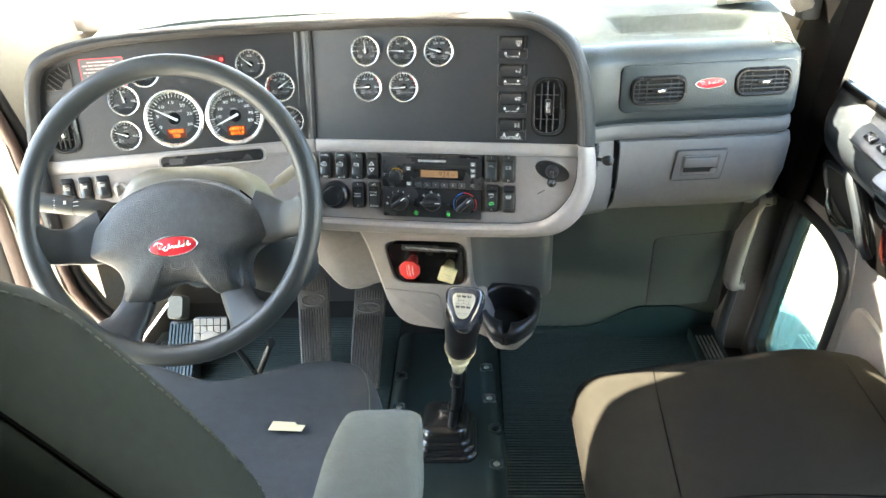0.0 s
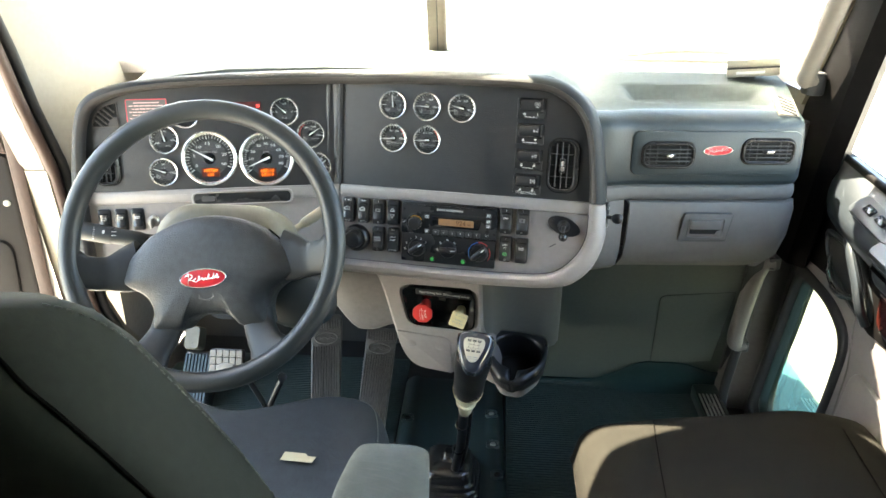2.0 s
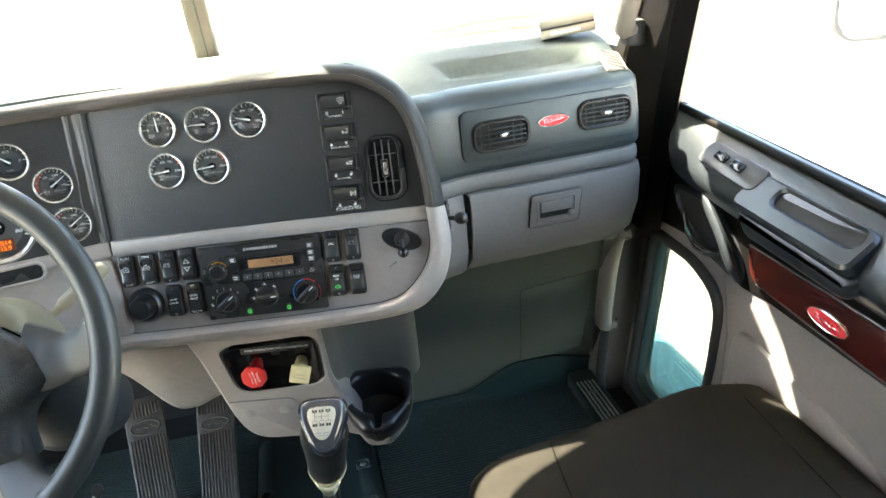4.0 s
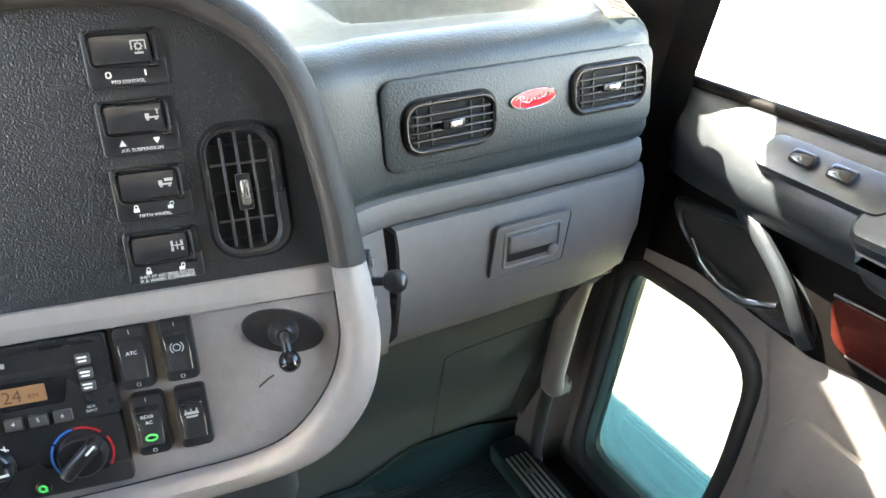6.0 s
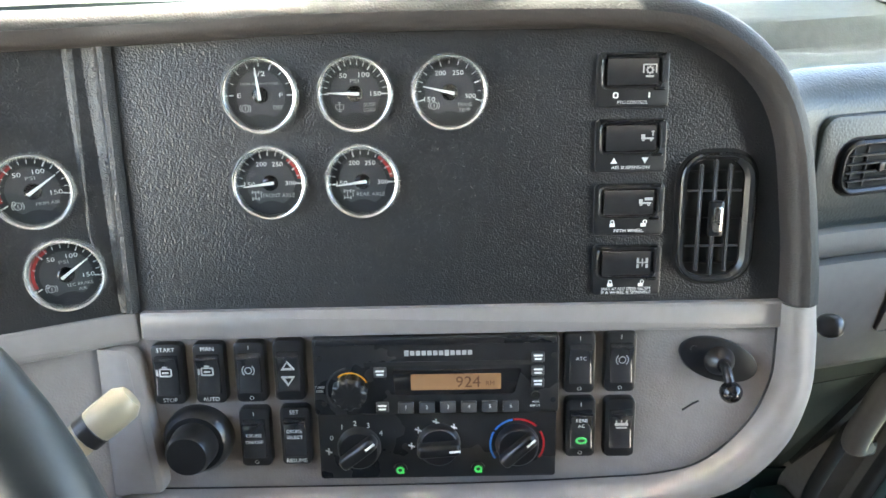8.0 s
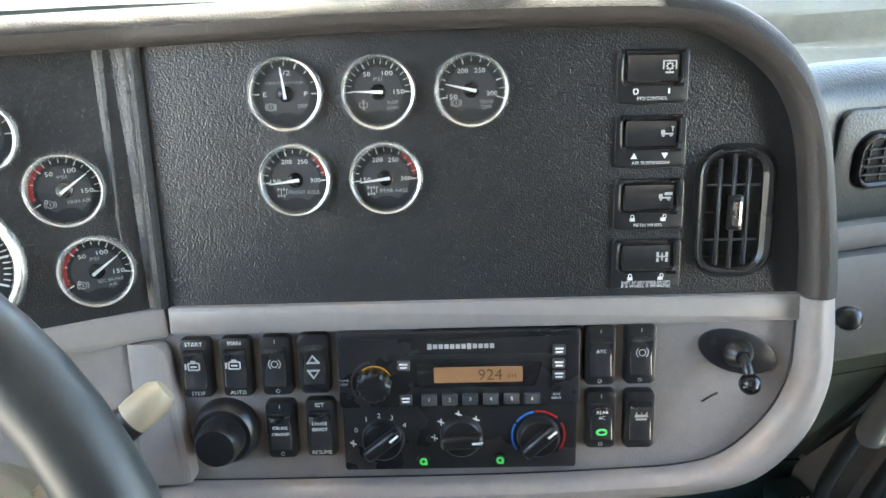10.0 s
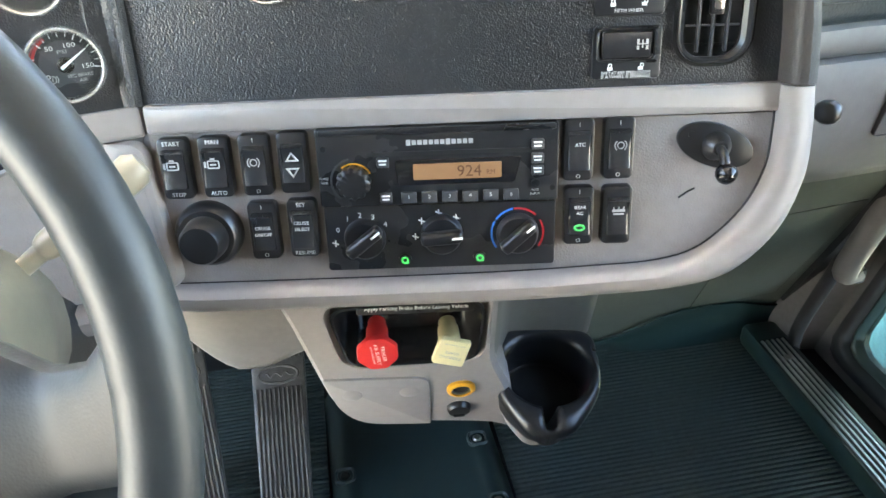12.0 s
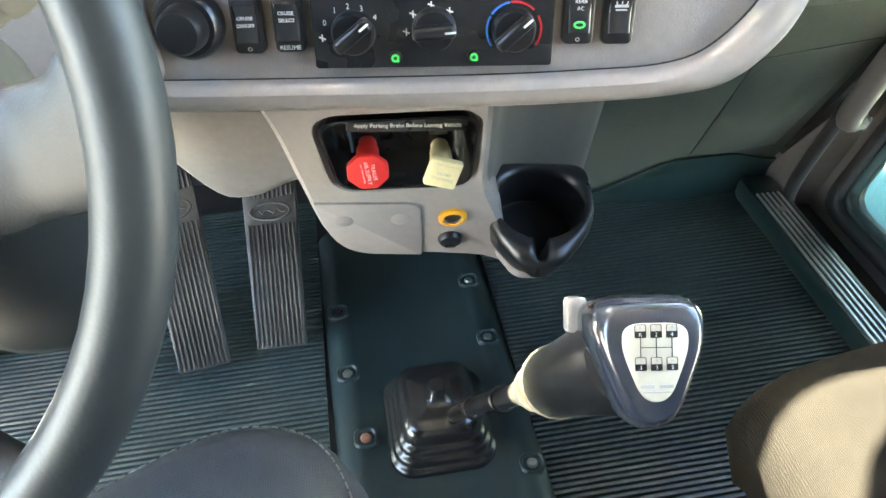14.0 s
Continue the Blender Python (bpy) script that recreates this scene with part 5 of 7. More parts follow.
# dimmer knob, lever switch, phone ball mount
dim = thing("dimmer_knob", at(FC, 0.044, -0.171), "large stepped black rubber knob", "knob")
part("knob_skirt", lathe([(0.0295, -0.003), (0.0295, 0.004), (0.027, 0.010), (0.024, 0.013), (0.0, 0.013)], 36), M_BLACK, dim)
part("knob_cap", lathe([(0.020, 0.010), (0.0185, 0.030), (0.016, 0.034), (0.0, 0.035)], 32), M_BLACK, dim)
lev = thing("lever_switch", at(FC, 0.480, -0.108, 0.0, -19), "black oval plate with a short black ball-ended lever", "lever")
part("lever_plate", prism(oval(0.068, 0.036), -0.002, 0.003, 0.0015), M_BLACK, lev)
part("lever_collar", lathe([(0.013, 0.002), (0.011, 0.008), (0.006, 0.013), (0, 0.013)], 24), M_BLACK, lev)
part("lever_arm", tube(smooth_path([(0, 0, 0.010), (0.001, -0.002, 0.018), (0.004, -0.009, 0.024), (0.006, -0.014, 0.026)], 4), 0.004, 10), M_BLACK, lev)
part("lever_ball", moved(lathe([(0.0, -0.009), (0.005, -0.0075), (0.0085, -0.003), (0.009, 0.0), (0.0085, 0.003), (0.005, 0.0075), (0.0, 0.009)], 20), pose(0.007, -0.016, 0.027)), M_GLOSS, lev)
part("screw", disc(0.003, 0.003, 0.004, 10), M_BLACK, lev).location = (-0.024, 0.003, 0)
part("scuff_mark", tube([(-0.010, -0.052, -0.0018), (-0.004, -0.044, -0.0018), (0.0, -0.040, -0.0018)], 0.0009, 6), M_SEAL, lev)
ball = thing("ball_mount", pose(0.376, 1.521, 0.760, 90, 0, 62) @ Matrix.Scale(0.68, 4), "black steel ball mount plate screwed to the dash flank", "mount")
part("mount_plate", prism(rounded(0.024, 0.090, 0.010), -0.003, 0.004, 0.001), M_DOORD, ball)
for y in (-0.028, 0.028):
    part("bolt", lathe([(0.006, 0.003), (0.006, 0.008), (0.0, 0.008)], 6), M_STEEL, ball).location = (0, y, 0)
part("ball_stem", lathe([(0.006, 0.003), (0.006, 0.022), (0.0, 0.022)], 16), M_BLACK, ball)
part("ball_head", lathe([(0.004, 0.018), (0.010, 0.021), (0.0145, 0.028), (0.016, 0.036), (0.0145, 0.044), (0.009, 0.050), (0.0, 0.052)], 24), M_BLACK, ball)

# slot below the instruments
slot = thing("indicator_slot", at(FL, -0.204, -0.079, -0.004), "long black slot window in the grey ledge", "panel")
part("slot_window", prism(rounded(0.200, 0.024, 0.010), -0.002, 0.0105, 0.0015), M_SATIN, slot)
part("slot_rim", ring_plate(rounded(0.208, 0.032, 0.014), rounded(0.198, 0.022, 0.009), 0.004, 0.0125, 0.002), M_GREYS, slot)
part("slot_lens", prism(rounded(0.026, 0.011, 0.003, (-0.070, 0.0)), 0.010, 0.0112), M_BUTTON, slot)

# ---- console fittings ----
for i, (u, mt, nm, lab) in enumerate(((-0.130, M_KNOBRED, "trailer_air_knob", "red eight-sided trailer air supply knob on its stem"), (-0.053, M_KNOBYEL, "parking_brake_knob", "cream yellow square parking brake knob on its stem"))):
    mkb = frame_of((-0.005, 1.602, 0.480) if i == 0 else (0.078, 1.602, 0.466), -5, -2)
    k = thing(nm, mkb @ Matrix.Translation((0, 0, -0.066)), lab, "brake knob", "brake valve knobs")
    part("collar", lathe([(0.015, 0.0), (0.014, 0.010), (0.011, 0.013), (0.0, 0.013)], 24), M_GLOSS, k)
    part("stem", lathe([(0.0105, -0.03), (0.0105, 0.020), (0.0125, 0.026), (0.0135, 0.060), (0.010, 0.0625), (0.0, 0.0625)], 20), mt, k)
    if i == 0:
        out = [(0.0245 * math.cos(radians(22.5 + 45 * j)), 0.0245 * math.sin(radians(22.5 + 45 * j))) for j in range(8)]
        rot = -84
        words = (("TRAILER", 0.007, 0.0062), ("AIR SUPPLY", 0.0, 0.0062), ("NOT FOR PARKING", -0.0055, 0.003))
    else:
        out = [(0.0265 * math.cos(radians(45 + 90 * j)), 0.0265 * math.sin(radians(45 + 90 * j))) for j in range(4)]
        rot = 160
        words = (("PARKING", 0.006, 0.0062), ("BRAKE", -0.001, 0.0056), ("PUSH TO RELEASE", -0.013, 0.003))
    cap = part("knob_face", moved(prism(soft_outline(out, 0.004), 0.0615, 0.068, 0.002), pose(0, 0, 0, 0, 0, 0 if i == 0 else -18)), mt, k)
    for s, y, sz in words:
        a = radians(rot)
        lettering(s, sz, (y * -math.sin(a), y * math.cos(a)), cap, M_WHITE if i == 0 else M_GREYPRINT, 0.0684, turn=rot)
part("instruction_strip", moved(box(0.132, 0.017, 0.010, (0, 0, -0.0055), 0.002), Matrix.Translation((-0.081, 0.1085, -0.0125)) @ pose(0, 0, 0, -14, 0, -4)), M_SATIN, console)
ap = lettering("Apply Parking Brake Before Leaving Vehicle", 0.0078, (0, 0), console, M_WHITE, 0.0, width=0.116)
ap.matrix_basis = Matrix.Translation((-0.081, 0.1085, -0.0125)) @ pose(0, 0, 0, -14, 0, -4)
lid = part("drawer_lid", prism(soft_outline([(-0.200, -0.010), (-0.070, -0.024), (-0.070, -0.153), (-0.160, -0.138), (-0.188, -0.095)], [0.004, 0.02, 0.004, 0.03, 0.03]), -0.01, 0.0035, 0.002), M_GREYS, console, "closed grey drawer lid")
for u, v in ((-0.168, -0.052), (-0.096, -0.055)):
    part("finger_dimple", moved(lathe([(0.014, 0.0030), (0.011, 0.0044), (0.0, 0.0050)], 20), pose(u, v, 0)), M_GREYS, lid)
light = thing("lighter_socket", at(FB, -0.030, -0.061), "round power socket with an amber ring", "power socket")
part("amber_ring", lathe([(0.0185, 0.0), (0.0185, 0.004), (0.016, 0.006), (0.013, 0.006), (0.012, 0.002), (0.012, -0.004)], 32, caps=False), M_AMBER, light)
part("socket_liner", lathe([(0.0125, 0.004), (0.0115, 0.004), (0.0112, -0.03), (0.0, -0.03)], 24, caps=False), M_STEEL, light)
part("socket_bottom", disc(0.0122, -0.002, 0.001, 20), M_VOID, light)
cap = thing("socket_cap", at(FB, -0.032, -0.115), "black rubber cap over a power socket", "cap")
part("cap_body", lathe([(0.0165, 0.0), (0.0165, 0.004), (0.014, 0.008), (0.0, 0.0085)], 28), M_BLACK, cap)
part("cap_tab", box(0.016, 0.006, 0.004, (0, -0.010, 0.008), 0.002), M_BLACK, cap)

# recessed bay and black cup holder beside the valve recess
part("cup_bay", skin([[(u, v, n) for u, n in ((0.004, -0.004), (0.016, -0.018), (0.026, -0.050), (0.045, -0.085), (0.090, -0.105), (0.140, -0.112), (0.166, -0.118), (0.180, -0.127), (0.188, -0.145), (0.190, -0.20), (0.004, -0.20))] for v in (0.235, 0.150, 0.06, -0.06, -0.16)]), M_CUPBAY, console, "hollow grey bay above the cup holder", 60)
cup = thing("cup_holder", pose(0.2205, 1.676, 0.345, 22, 3, -8) @ Matrix.Diagonal((1.10, 0.92, 1, 1)), "black moulded cup holder with a slot for a mug handle", "cup holder")
# the top plate has a round opening with a narrow mouth to the front
R = 0.053
brim = soft_outline([(-0.064, 0.068), (0.064, 0.068), (0.067, -0.020), (0.051, -0.056), (0.022, -0.096), (-0.028, -0.096), (-0.054, -0.056), (-0.067, -0.020)], [0.022, 0.022, 0.03, 0.03, 0.014, 0.014, 0.03, 0.03], 6)
rim_out = spread(brim, (0, 0), 120)
rings = [[] for k in range(10)]
for i in range(120):
    a = 2 * math.pi * i / 120
    o = Vector(rim_out[i])
    d = o.normalized()
    # the spout: the rim dips and the bowl opens towards it
    off = max(0.0, (abs(o.x + 0.003) - 0.005) / 0.011)
    dip = (0.5 + 0.5 * math.cos(math.pi * min(1.0, off))) if o.y < 0 else 0.0
    r = R + (o.length - 0.009 - R) * dip
    for k, (q, z) in enumerate(((0.0, -0.085), (0.0, -0.010), (0.08, -0.003), (0.22, 0.001), (0.5, 0.003), (0.80, 0.001), (0.95, -0.005), (1.0, -0.014), (0.93, -0.022), (0.80, -0.05))):
        h = d * (R if k == 0 else r)
        rings[k].append((*h.lerp(o, q), z - (0.008 * dip if 0 < k < 8 else 0.0)))
part("holder_body", skin(rings, caps=False), M_BLACK, cup, "", 60)
part("holder_floor", lathe([(0.054, -0.088), (0.054, -0.084), (0.0, -0.084)], 32), M_BLACK, cup)
part("grey_shroud", skin([[(x * s, (y + 0.004) * s, z) for x, y in [(0.97 * p, 0.97 * q) for p, q in rim_out]] for s, z in ((1.0, -0.014), (1.03, -0.022), (1.0, -0.036), (0.93, -0.062), (0.86, -0.092), (0.6, -0.100))], caps=False), M_GREYS, cup, "grey underside shroud")
# near-black sheet on the cup's floor gives the shade inside
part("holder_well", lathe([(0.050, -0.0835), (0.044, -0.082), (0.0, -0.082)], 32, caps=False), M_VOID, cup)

# ---- tunnel cover, gear lever ----
cover = thing("tunnel_cover", pose(0.055, 1.66, 0.0), "black painted steel tunnel cover with bolted edges", "floor cover")
rings = []
for i in range(13):
    t = i / 12
    y = -0.62 + t * 1.0
    xl, xr = -0.148 + 0.02 * (1 - t), 0.128 + 0.02 * (1 - t)
    rings.append([(xl - 0.012, y, -0.004), (xl - 0.004, y, 0.010), (xl + 0.010, y, 0.021), (xl + 0.024, y, 0.024), (xl + 0.034, y, 0.020), (xl + 0.045, y, 0.017),
                  (xr - 0.045, y, 0.017), (xr - 0.034, y, 0.020), (xr - 0.024, y, 0.024), (xr - 0.010, y, 0.021), (xr + 0.004, y, 0.010), (xr + 0.012, y, -0.004)])
part("cover_sheet", skin(rings), M_COVER, cover)
for i, (x, y, mt) in enumerate(((-0.123, 0.030, M_STEEL), (-0.105, -0.093, M_COPPER), (-0.130, 0.165, M_VOID), (0.108, 0.201, M_STEEL), (0.114, 0.065, M_STEEL), (0.126, -0.054, M_VOID), (0.127, -0.176, M_STEEL), (-0.095, -0.22, M_STEEL))):
    part("bolt_pocket", moved(ring_plate(rounded(0.036, 0.034, 0.012), rounded(0.026, 0.024, 0.008), 0.016, 0.027, 0.003), pose(x, y, 0)), M_COVER, cover)
    b = part("bolt", lathe([(0.0085, 0.018), (0.0085, 0.023), (0.006, 0.0265), (0.0, 0.027)], 12), mt, cover)
    b.location = (x, y, 0)
    part("washer", disc(0.012, 0.016, 0.0245, 20), M_COVER, cover).location = (x, y, -0.002)

gear = thing("gear_lever", pose(0.056, 1.580, 0.018), "tall truck gear lever with a rubber boot and printed shift knob", "gear lever")
# stepped rubber boot
rings = []
for s, z in ((1.0, 0.0), (1.0, 0.006), (0.975, 0.011), (0.925, 0.012), (0.915, 0.016), (0.905, 0.021), (0.885, 0.026), (0.835, 0.027), (0.825, 0.031), (0.815, 0.036), (0.795, 0.041), (0.745, 0.042), (0.735, 0.047), (0.72, 0.056), (0.68, 0.066), (0.60, 0.072), (0.45, 0.076), (0.30, 0.079), (0.15, 0.082), (0.12, 0.10)):
    rings.append([(x * s + 0.004, y * s - 0.006 * (1 - s), z) for x, y in rounded(0.156, 0.178, 0.036, n=6)])
part("boot", skin(rings), M_BOOT, gear, "stepped black rubber boot", 75)
KN = Vector((0.126 - 0.056, 1.204 - 1.580, 0.627 - 0.018))
top = Vector((0.022, -0.046, 0.080))
way = (KN - top).normalized()
low = KN - way * 0.165
part("shaft", tube(smooth_path([top, top + (low - top) * 0.35 + Vector((0.004, 0.004, 0)), top + (low - top) * 0.7, low + way * 0.02], 6), 0.0105, 12), M_BLACK, gear, "black taped shaft")
part("air_line", tube(smooth_path([top + Vector((0.012, 0, 0.0)), top + (low - top) * 0.3 + Vector((0.018, 0.006, 0)), top + (low - top) * 0.65 + Vector((0.014, 0.01, 0)), low + Vector((0.010, 0.0, 0))], 6), 0.005, 8), M_BLACK, gear)
for f in (0.30, 0.62):
    p = top + (low - top) * f
    part("cable_tie", moved(torus(0.0125, 0.0020, 20, 6), Matrix.Translation(p) @ way.to_track_quat("Z", "Y").to_matrix().to_4x4()), M_BLACK, gear)
part("tape_wrap", tube([low - way * (0.105 - 0.011 * i) + Vector((0.0016 * math.sin(i * 2.1), 0.0012 * math.cos(i * 1.7), 0)) for i in range(10)], [0.0115, 0.0130, 0.0120, 0.0140, 0.0122, 0.0135, 0.0124, 0.0132, 0.0135, 0.0140], 12), M_CREAMTAPE, gear, "frayed cream tape wrap")
part("tape_tie", moved(torus(0.017, 0.0035, 20, 6), Matrix.Translation(low - way * 0.05) @ way.to_track_quat("Z", "Y").to_matrix().to_4x4()), M_CREAMTAPE, gear)
# knob: the face looks to the seats and up
zf = Vector((-0.05, -0.72, 0.70)).normalized()
yf = (Vector((0.10, 0.55, 0.80)) - zf * Vector((0.10, 0.55, 0.80)).dot(zf)).normalized()
xf = yf.cross(zf)
mk = Matrix.Identity(4)
for i in range(3):
    mk[i][0], mk[i][1], mk[i][2], mk[i][3] = xf[i], yf[i], zf[i], KN[i]

# shift knob: a rounded triangular head on a tapered neck
def knob_outline(s, k=0.0):
    s = s * 0.90
    return soft_outline([(-0.033 * s, 0.036 * s + k), (0.033 * s, 0.036 * s + k), (0.036 * s, 0.010 * s), (0.014 * s, -0.045 * s), (-0.014 * s, -0.045 * s), (-0.036 * s, 0.010 * s)], 0.020 * s, 5)


rings = []
for s, z in ((0.55, -0.046), (0.80, -0.040), (0.97, -0.026), (1.03, -0.008), (1.02, 0.006), (0.96, 0.014), (0.86, 0.019), (0.78, 0.0205)):
    rings.append([mk @ Vector((x, y, z)) for x, y in knob_outline(s)])
part("knob_head", skin(rings), M_KNOB, gear, "gloss dark blue-black shift knob", 60)
part("knob_neck", tube([low + way * 0.0, low + way * 0.005, low + way * 0.05, low + way * 0.085, KN - way * 0.035, KN - way * 0.012], [0.026, 0.028, 0.0285, 0.030, 0.033, 0.030], 24), M_BLACK, gear)
part("neck_ring", tube([low - way * 0.008, low - way * 0.004, low + way * 0.006, low + way * 0.010], [0.022, 0.0275, 0.029, 0.027], 24), M_CREAMTAPE, gear, "cream rubber ring")
part("range_lever", moved(box(0.013, 0.022, 0.012, (-0.029, 0.020, -0.037), 0.003), mk), M_LEVER, gear, "grey range selector lever")
plate = part("knob_plate", moved(prism(knob_outline(0.58), 0.018, 0.0222, 0.001), mk), M_PLATE, gear, "silver shift pattern plate")
bm = bmesh.new()
for i in range(3):
    x = -0.013 + i * 0.013
    for y in (0.0145, -0.0105):
        b1 = box(0.0094, 0.0050, 0.0005, (x, y - 0.0026, 0.0224))
        b2 = ring_plate(rounded(0.0094, 0.0105, 0.0015, (x, y)), rounded(0.0084, 0.0095, 0.0012, (x, y)), 0.0220, 0.0226, 0.0001)
        bm = join(bm, b1, b2)
    bm = join(bm, box(0.0006, 0.015, 0.0004, (x, 0.002, 0.0224)))
bm = join(bm, box(0.026, 0.0006, 0.0004, (0, 0.002, 0.0224)))
mkp = mk @ Matrix.Translation((0, 0.0045, 0)) @ Matrix.Diagonal((0.66, 0.70, 1, 1))
part("shift_pattern", moved(bm, mkp), M_BLACK, plate, "", 0)
for i, (a, b) in enumerate((("R", "1"), ("2", "3"), ("4", "5"))):
    for s, y in ((a, 0.0119), (b, -0.0131)):
        ob = lettering(s, 0.0045, (-0.013 + i * 0.013, y), plate, M_WHITE, 0.0228, name="numeral")
        ob.data.transform(mkp)
for i, (a, b) in enumerate((("R", "6"), ("7", "8"), ("9", "10"))):
    for s, y in ((a, 0.0172), (b, -0.0078)):
        ob = lettering(s, 0.0036, (-0.013 + i * 0.013, y), plate, M_GREYPRINT, 0.0228, name="numeral")
        ob.data.transform(mkp)
part("maker_bars", moved(join(box(0.0075, 0.0018, 0.0004, (-0.0052, -0.0150, 0.0224)), box(0.0075, 0.0018, 0.0004, (0.0052, -0.0150, 0.0224)), box(0.015, 0.0008, 0.0004, (0, -0.0180, 0.0224))), mk), M_GREYPRINT, plate, "", 0)

# ---- steering wheel and column ----
FW = frame_of((-0.341, 1.236, 0.795), 0.0, 27.0)
FWT = FW @ pose(0, 0, 0, 0, 0, 6)
wheel = thing("steering_wheel", FWT, "dark grey four-spoke truck steering wheel with a worn hub", "steering wheel")
part("rim", torus(0.231, 0.0175, 72, 16), M_WHEEL, wheel, "smooth dark grey rim")
half = [(0.0, 0.056), (0.055, 0.047), (0.105, 0.024), (0.143, -0.016), (0.158, -0.058), (0.112, -0.080), (0.099, -0.108), (0.104, -0.145), (0.054, -0.145), (0.040, -0.124), (0.0, -0.116)]
hub_out = soft_outline(half[:1] + half[1:-1] + half[-1:] + [(-x, y) for x, y in reversed(half[1:-1])], [0.03, 0.03, 0.02, 0.012, 0.010, 0.03, 0.02, 0.010, 0.012, 0.02, 0.03, 0.02, 0.012, 0.010, 0.02, 0.03, 0.010, 0.012, 0.02, 0.03], 5)
rings = []
for k, z in ((0.97, -0.085), (1.0, -0.046), (0.992, -0.036), (0.972, -0.027), (0.93, -0.0205), (0.72, -0.0150), (0.45, -0.0130)):
    rings.append([(x * k, -0.032 + (y + 0.032) * k, z) for x, y in hub_out])
hub = part("hub_pad", skin(rings), M_HUBPAD, wheel, "worn grained horn pad", 60)


def spoke(pts, ws, ts, label=""):
    """A spoke along a path, with widths and thicknesses along it."""
    P = smooth_path(pts, 5)
    n = len(P)
    rings = []
    for i, p in enumerate(P):
        t = (P[min(i + 1, n - 1)] - P[max(i - 1, 0)]).normalized()
        side = t.cross(Vector((0, 0, 1))).normalized()
        f = i / (n - 1) * (len(ws) - 1)
        k = min(int(f), len(ws) - 2)
        w = ws[k] + (ws[k + 1] - ws[k]) * (f - k)
        h = ts[k] + (ts[k + 1] - ts[k]) * (f - k)
        rings.append([p + side * (w / 2 * math.copysign(abs(math.cos(a)) ** 0.7, math.cos(a))) + Vector((0, 0, h / 2 * math.copysign(abs(math.sin(a)) ** 0.7, math.sin(a)))) for a in (2 * math.pi * j / 16 for j in range(16))])
    return skin(rings)


for s in (-1, 1):
    part("spoke", spoke([(s * 0.120, -0.022, -0.044), (s * 0.150, -0.032, -0.038), (s * 0.178, -0.036, -0.030), (s * 0.205, -0.034, -0.013), (s * 0.230, -0.030, 0.0)], [0.090, 0.080, 0.060, 0.058, 0.085], [0.034, 0.034, 0.030, 0.028, 0.028]), M_SPOKE, wheel)
    part("spoke", spoke([(s * 0.078, -0.118, -0.044), (s * 0.084, -0.145, -0.036), (s * 0.097, -0.172, -0.020), (s * 0.116, -0.200, 0.0)], [0.052, 0.054, 0.060, 0.095], [0.034, 0.032, 0.028, 0.028]), M_SPOKE, wheel)
    part("pad_joint", tube(smooth_path([(s * 0.108, 0.021, -0.036), (s * 0.128, 0.002, -0.034), (s * 0.147, -0.024, -0.033), (s * 0.156, -0.056, -0.038)], 5), 0.0016, 6), M_SEAMP, wheel)
    part("pad_joint", tube([(s * 0.104, -0.1445, -0.034), (s * 0.078, -0.1455, -0.031), (s * 0.055, -0.1445, -0.034)], 0.0014, 6), M_SEAMP, wheel)
badge(FW @ pose(0.002, -0.057, -0.0142, 0, 0, 7), 0.082, 0.034, "on the steering wheel hub")
hs = tube(smooth_path([(-0.012, -0.090, -0.0150), (0, -0.094, -0.0150), (0.012, -0.090, -0.0150)], 4), 0.0014, 6)
part("horn_mark", join(hs, tube([(-0.012, -0.090, -0.0150), (-0.012, -0.084, -0.0150)], 0.0014, 6), tube([(0.012, -0.090, -0.0150), (0.012, -0.084, -0.0150)], 0.0014, 6)), M_BUTTON, wheel)

col = thing("steering_column", FW, "grey steering column shroud with stalks behind the wheel", "steering column")
rings = []
for s, z, dy in ((0.50, -0.30, -0.02), (0.86, -0.25, -0.01), (1.0, -0.17, 0.0), (1.0, -0.10, 0.0), (0.93, -0.075, 0.0), (0.75, -0.066, 0.0)):
    rings.append([(x * s, y * s + 0.006 + dy, z) for x, y in rounded(0.250, 0.150, 0.070, n=6)])
part("shroud", skin(rings), M_SHROUD, col, "olive-grey column shroud", 60)
part("lower_cowl", skin([[(x * s, y * s - 0.055, z) for x, y in rounded(0.170, 0.15, 0.05, n=5)] for s, z in ((0.8, -0.52), (1.0, -0.40), (1.05, -0.22))]), M_DOORD, col, "dark column cowl", 60)
part("switch_pod", skin([[(0.140 + x * k, -0.088 + y * k, z) for x, y in rounded(0.115, 0.105, 0.045, n=6)] for k, z in ((0.70, -0.26), (0.95, -0.20), (1.0, -0.13), (0.94, -0.105), (0.78, -0.095))]), M_WHEEL, col, "dark rounded pod below the brake stalk", 60)
stl = part("turn_stalk", tube(smooth_path([(-0.12, 0.01, -0.12), (-0.16, 0.012, -0.105), (-0.215, 0.018, -0.095), (-0.275, 0.026, -0.085)], 4), [0.012] * 4 + [0.015] * 4 + [0.017] * 5, 14), M_WHEEL, col, "thick black multi-function stalk")
part("stalk_print", join(*[box(0.0010 + 0.0030 * (i % 2), 0.0010, 0.001, (-0.232, 0.030 - 0.0042 * i, -0.0745)) for i in range(6)], *[moved(box(0.009, 0.0012, 0.001), pose(-0.196, 0.0195 + 0.0035 * k, -0.0785, 0, 0, 8)) for k in (-1, 1)], moved(box(0.004, 0.006, 0.001), pose(-0.215, 0.022, -0.0770))), M_ICON, stl, "", 0)
part("stalk_collar", tube([(-0.205, 0.0170, -0.0965), (-0.2065, 0.0172, -0.0963)], 0.0166, 16), M_SEAL, stl)
IW = FW.inverted()
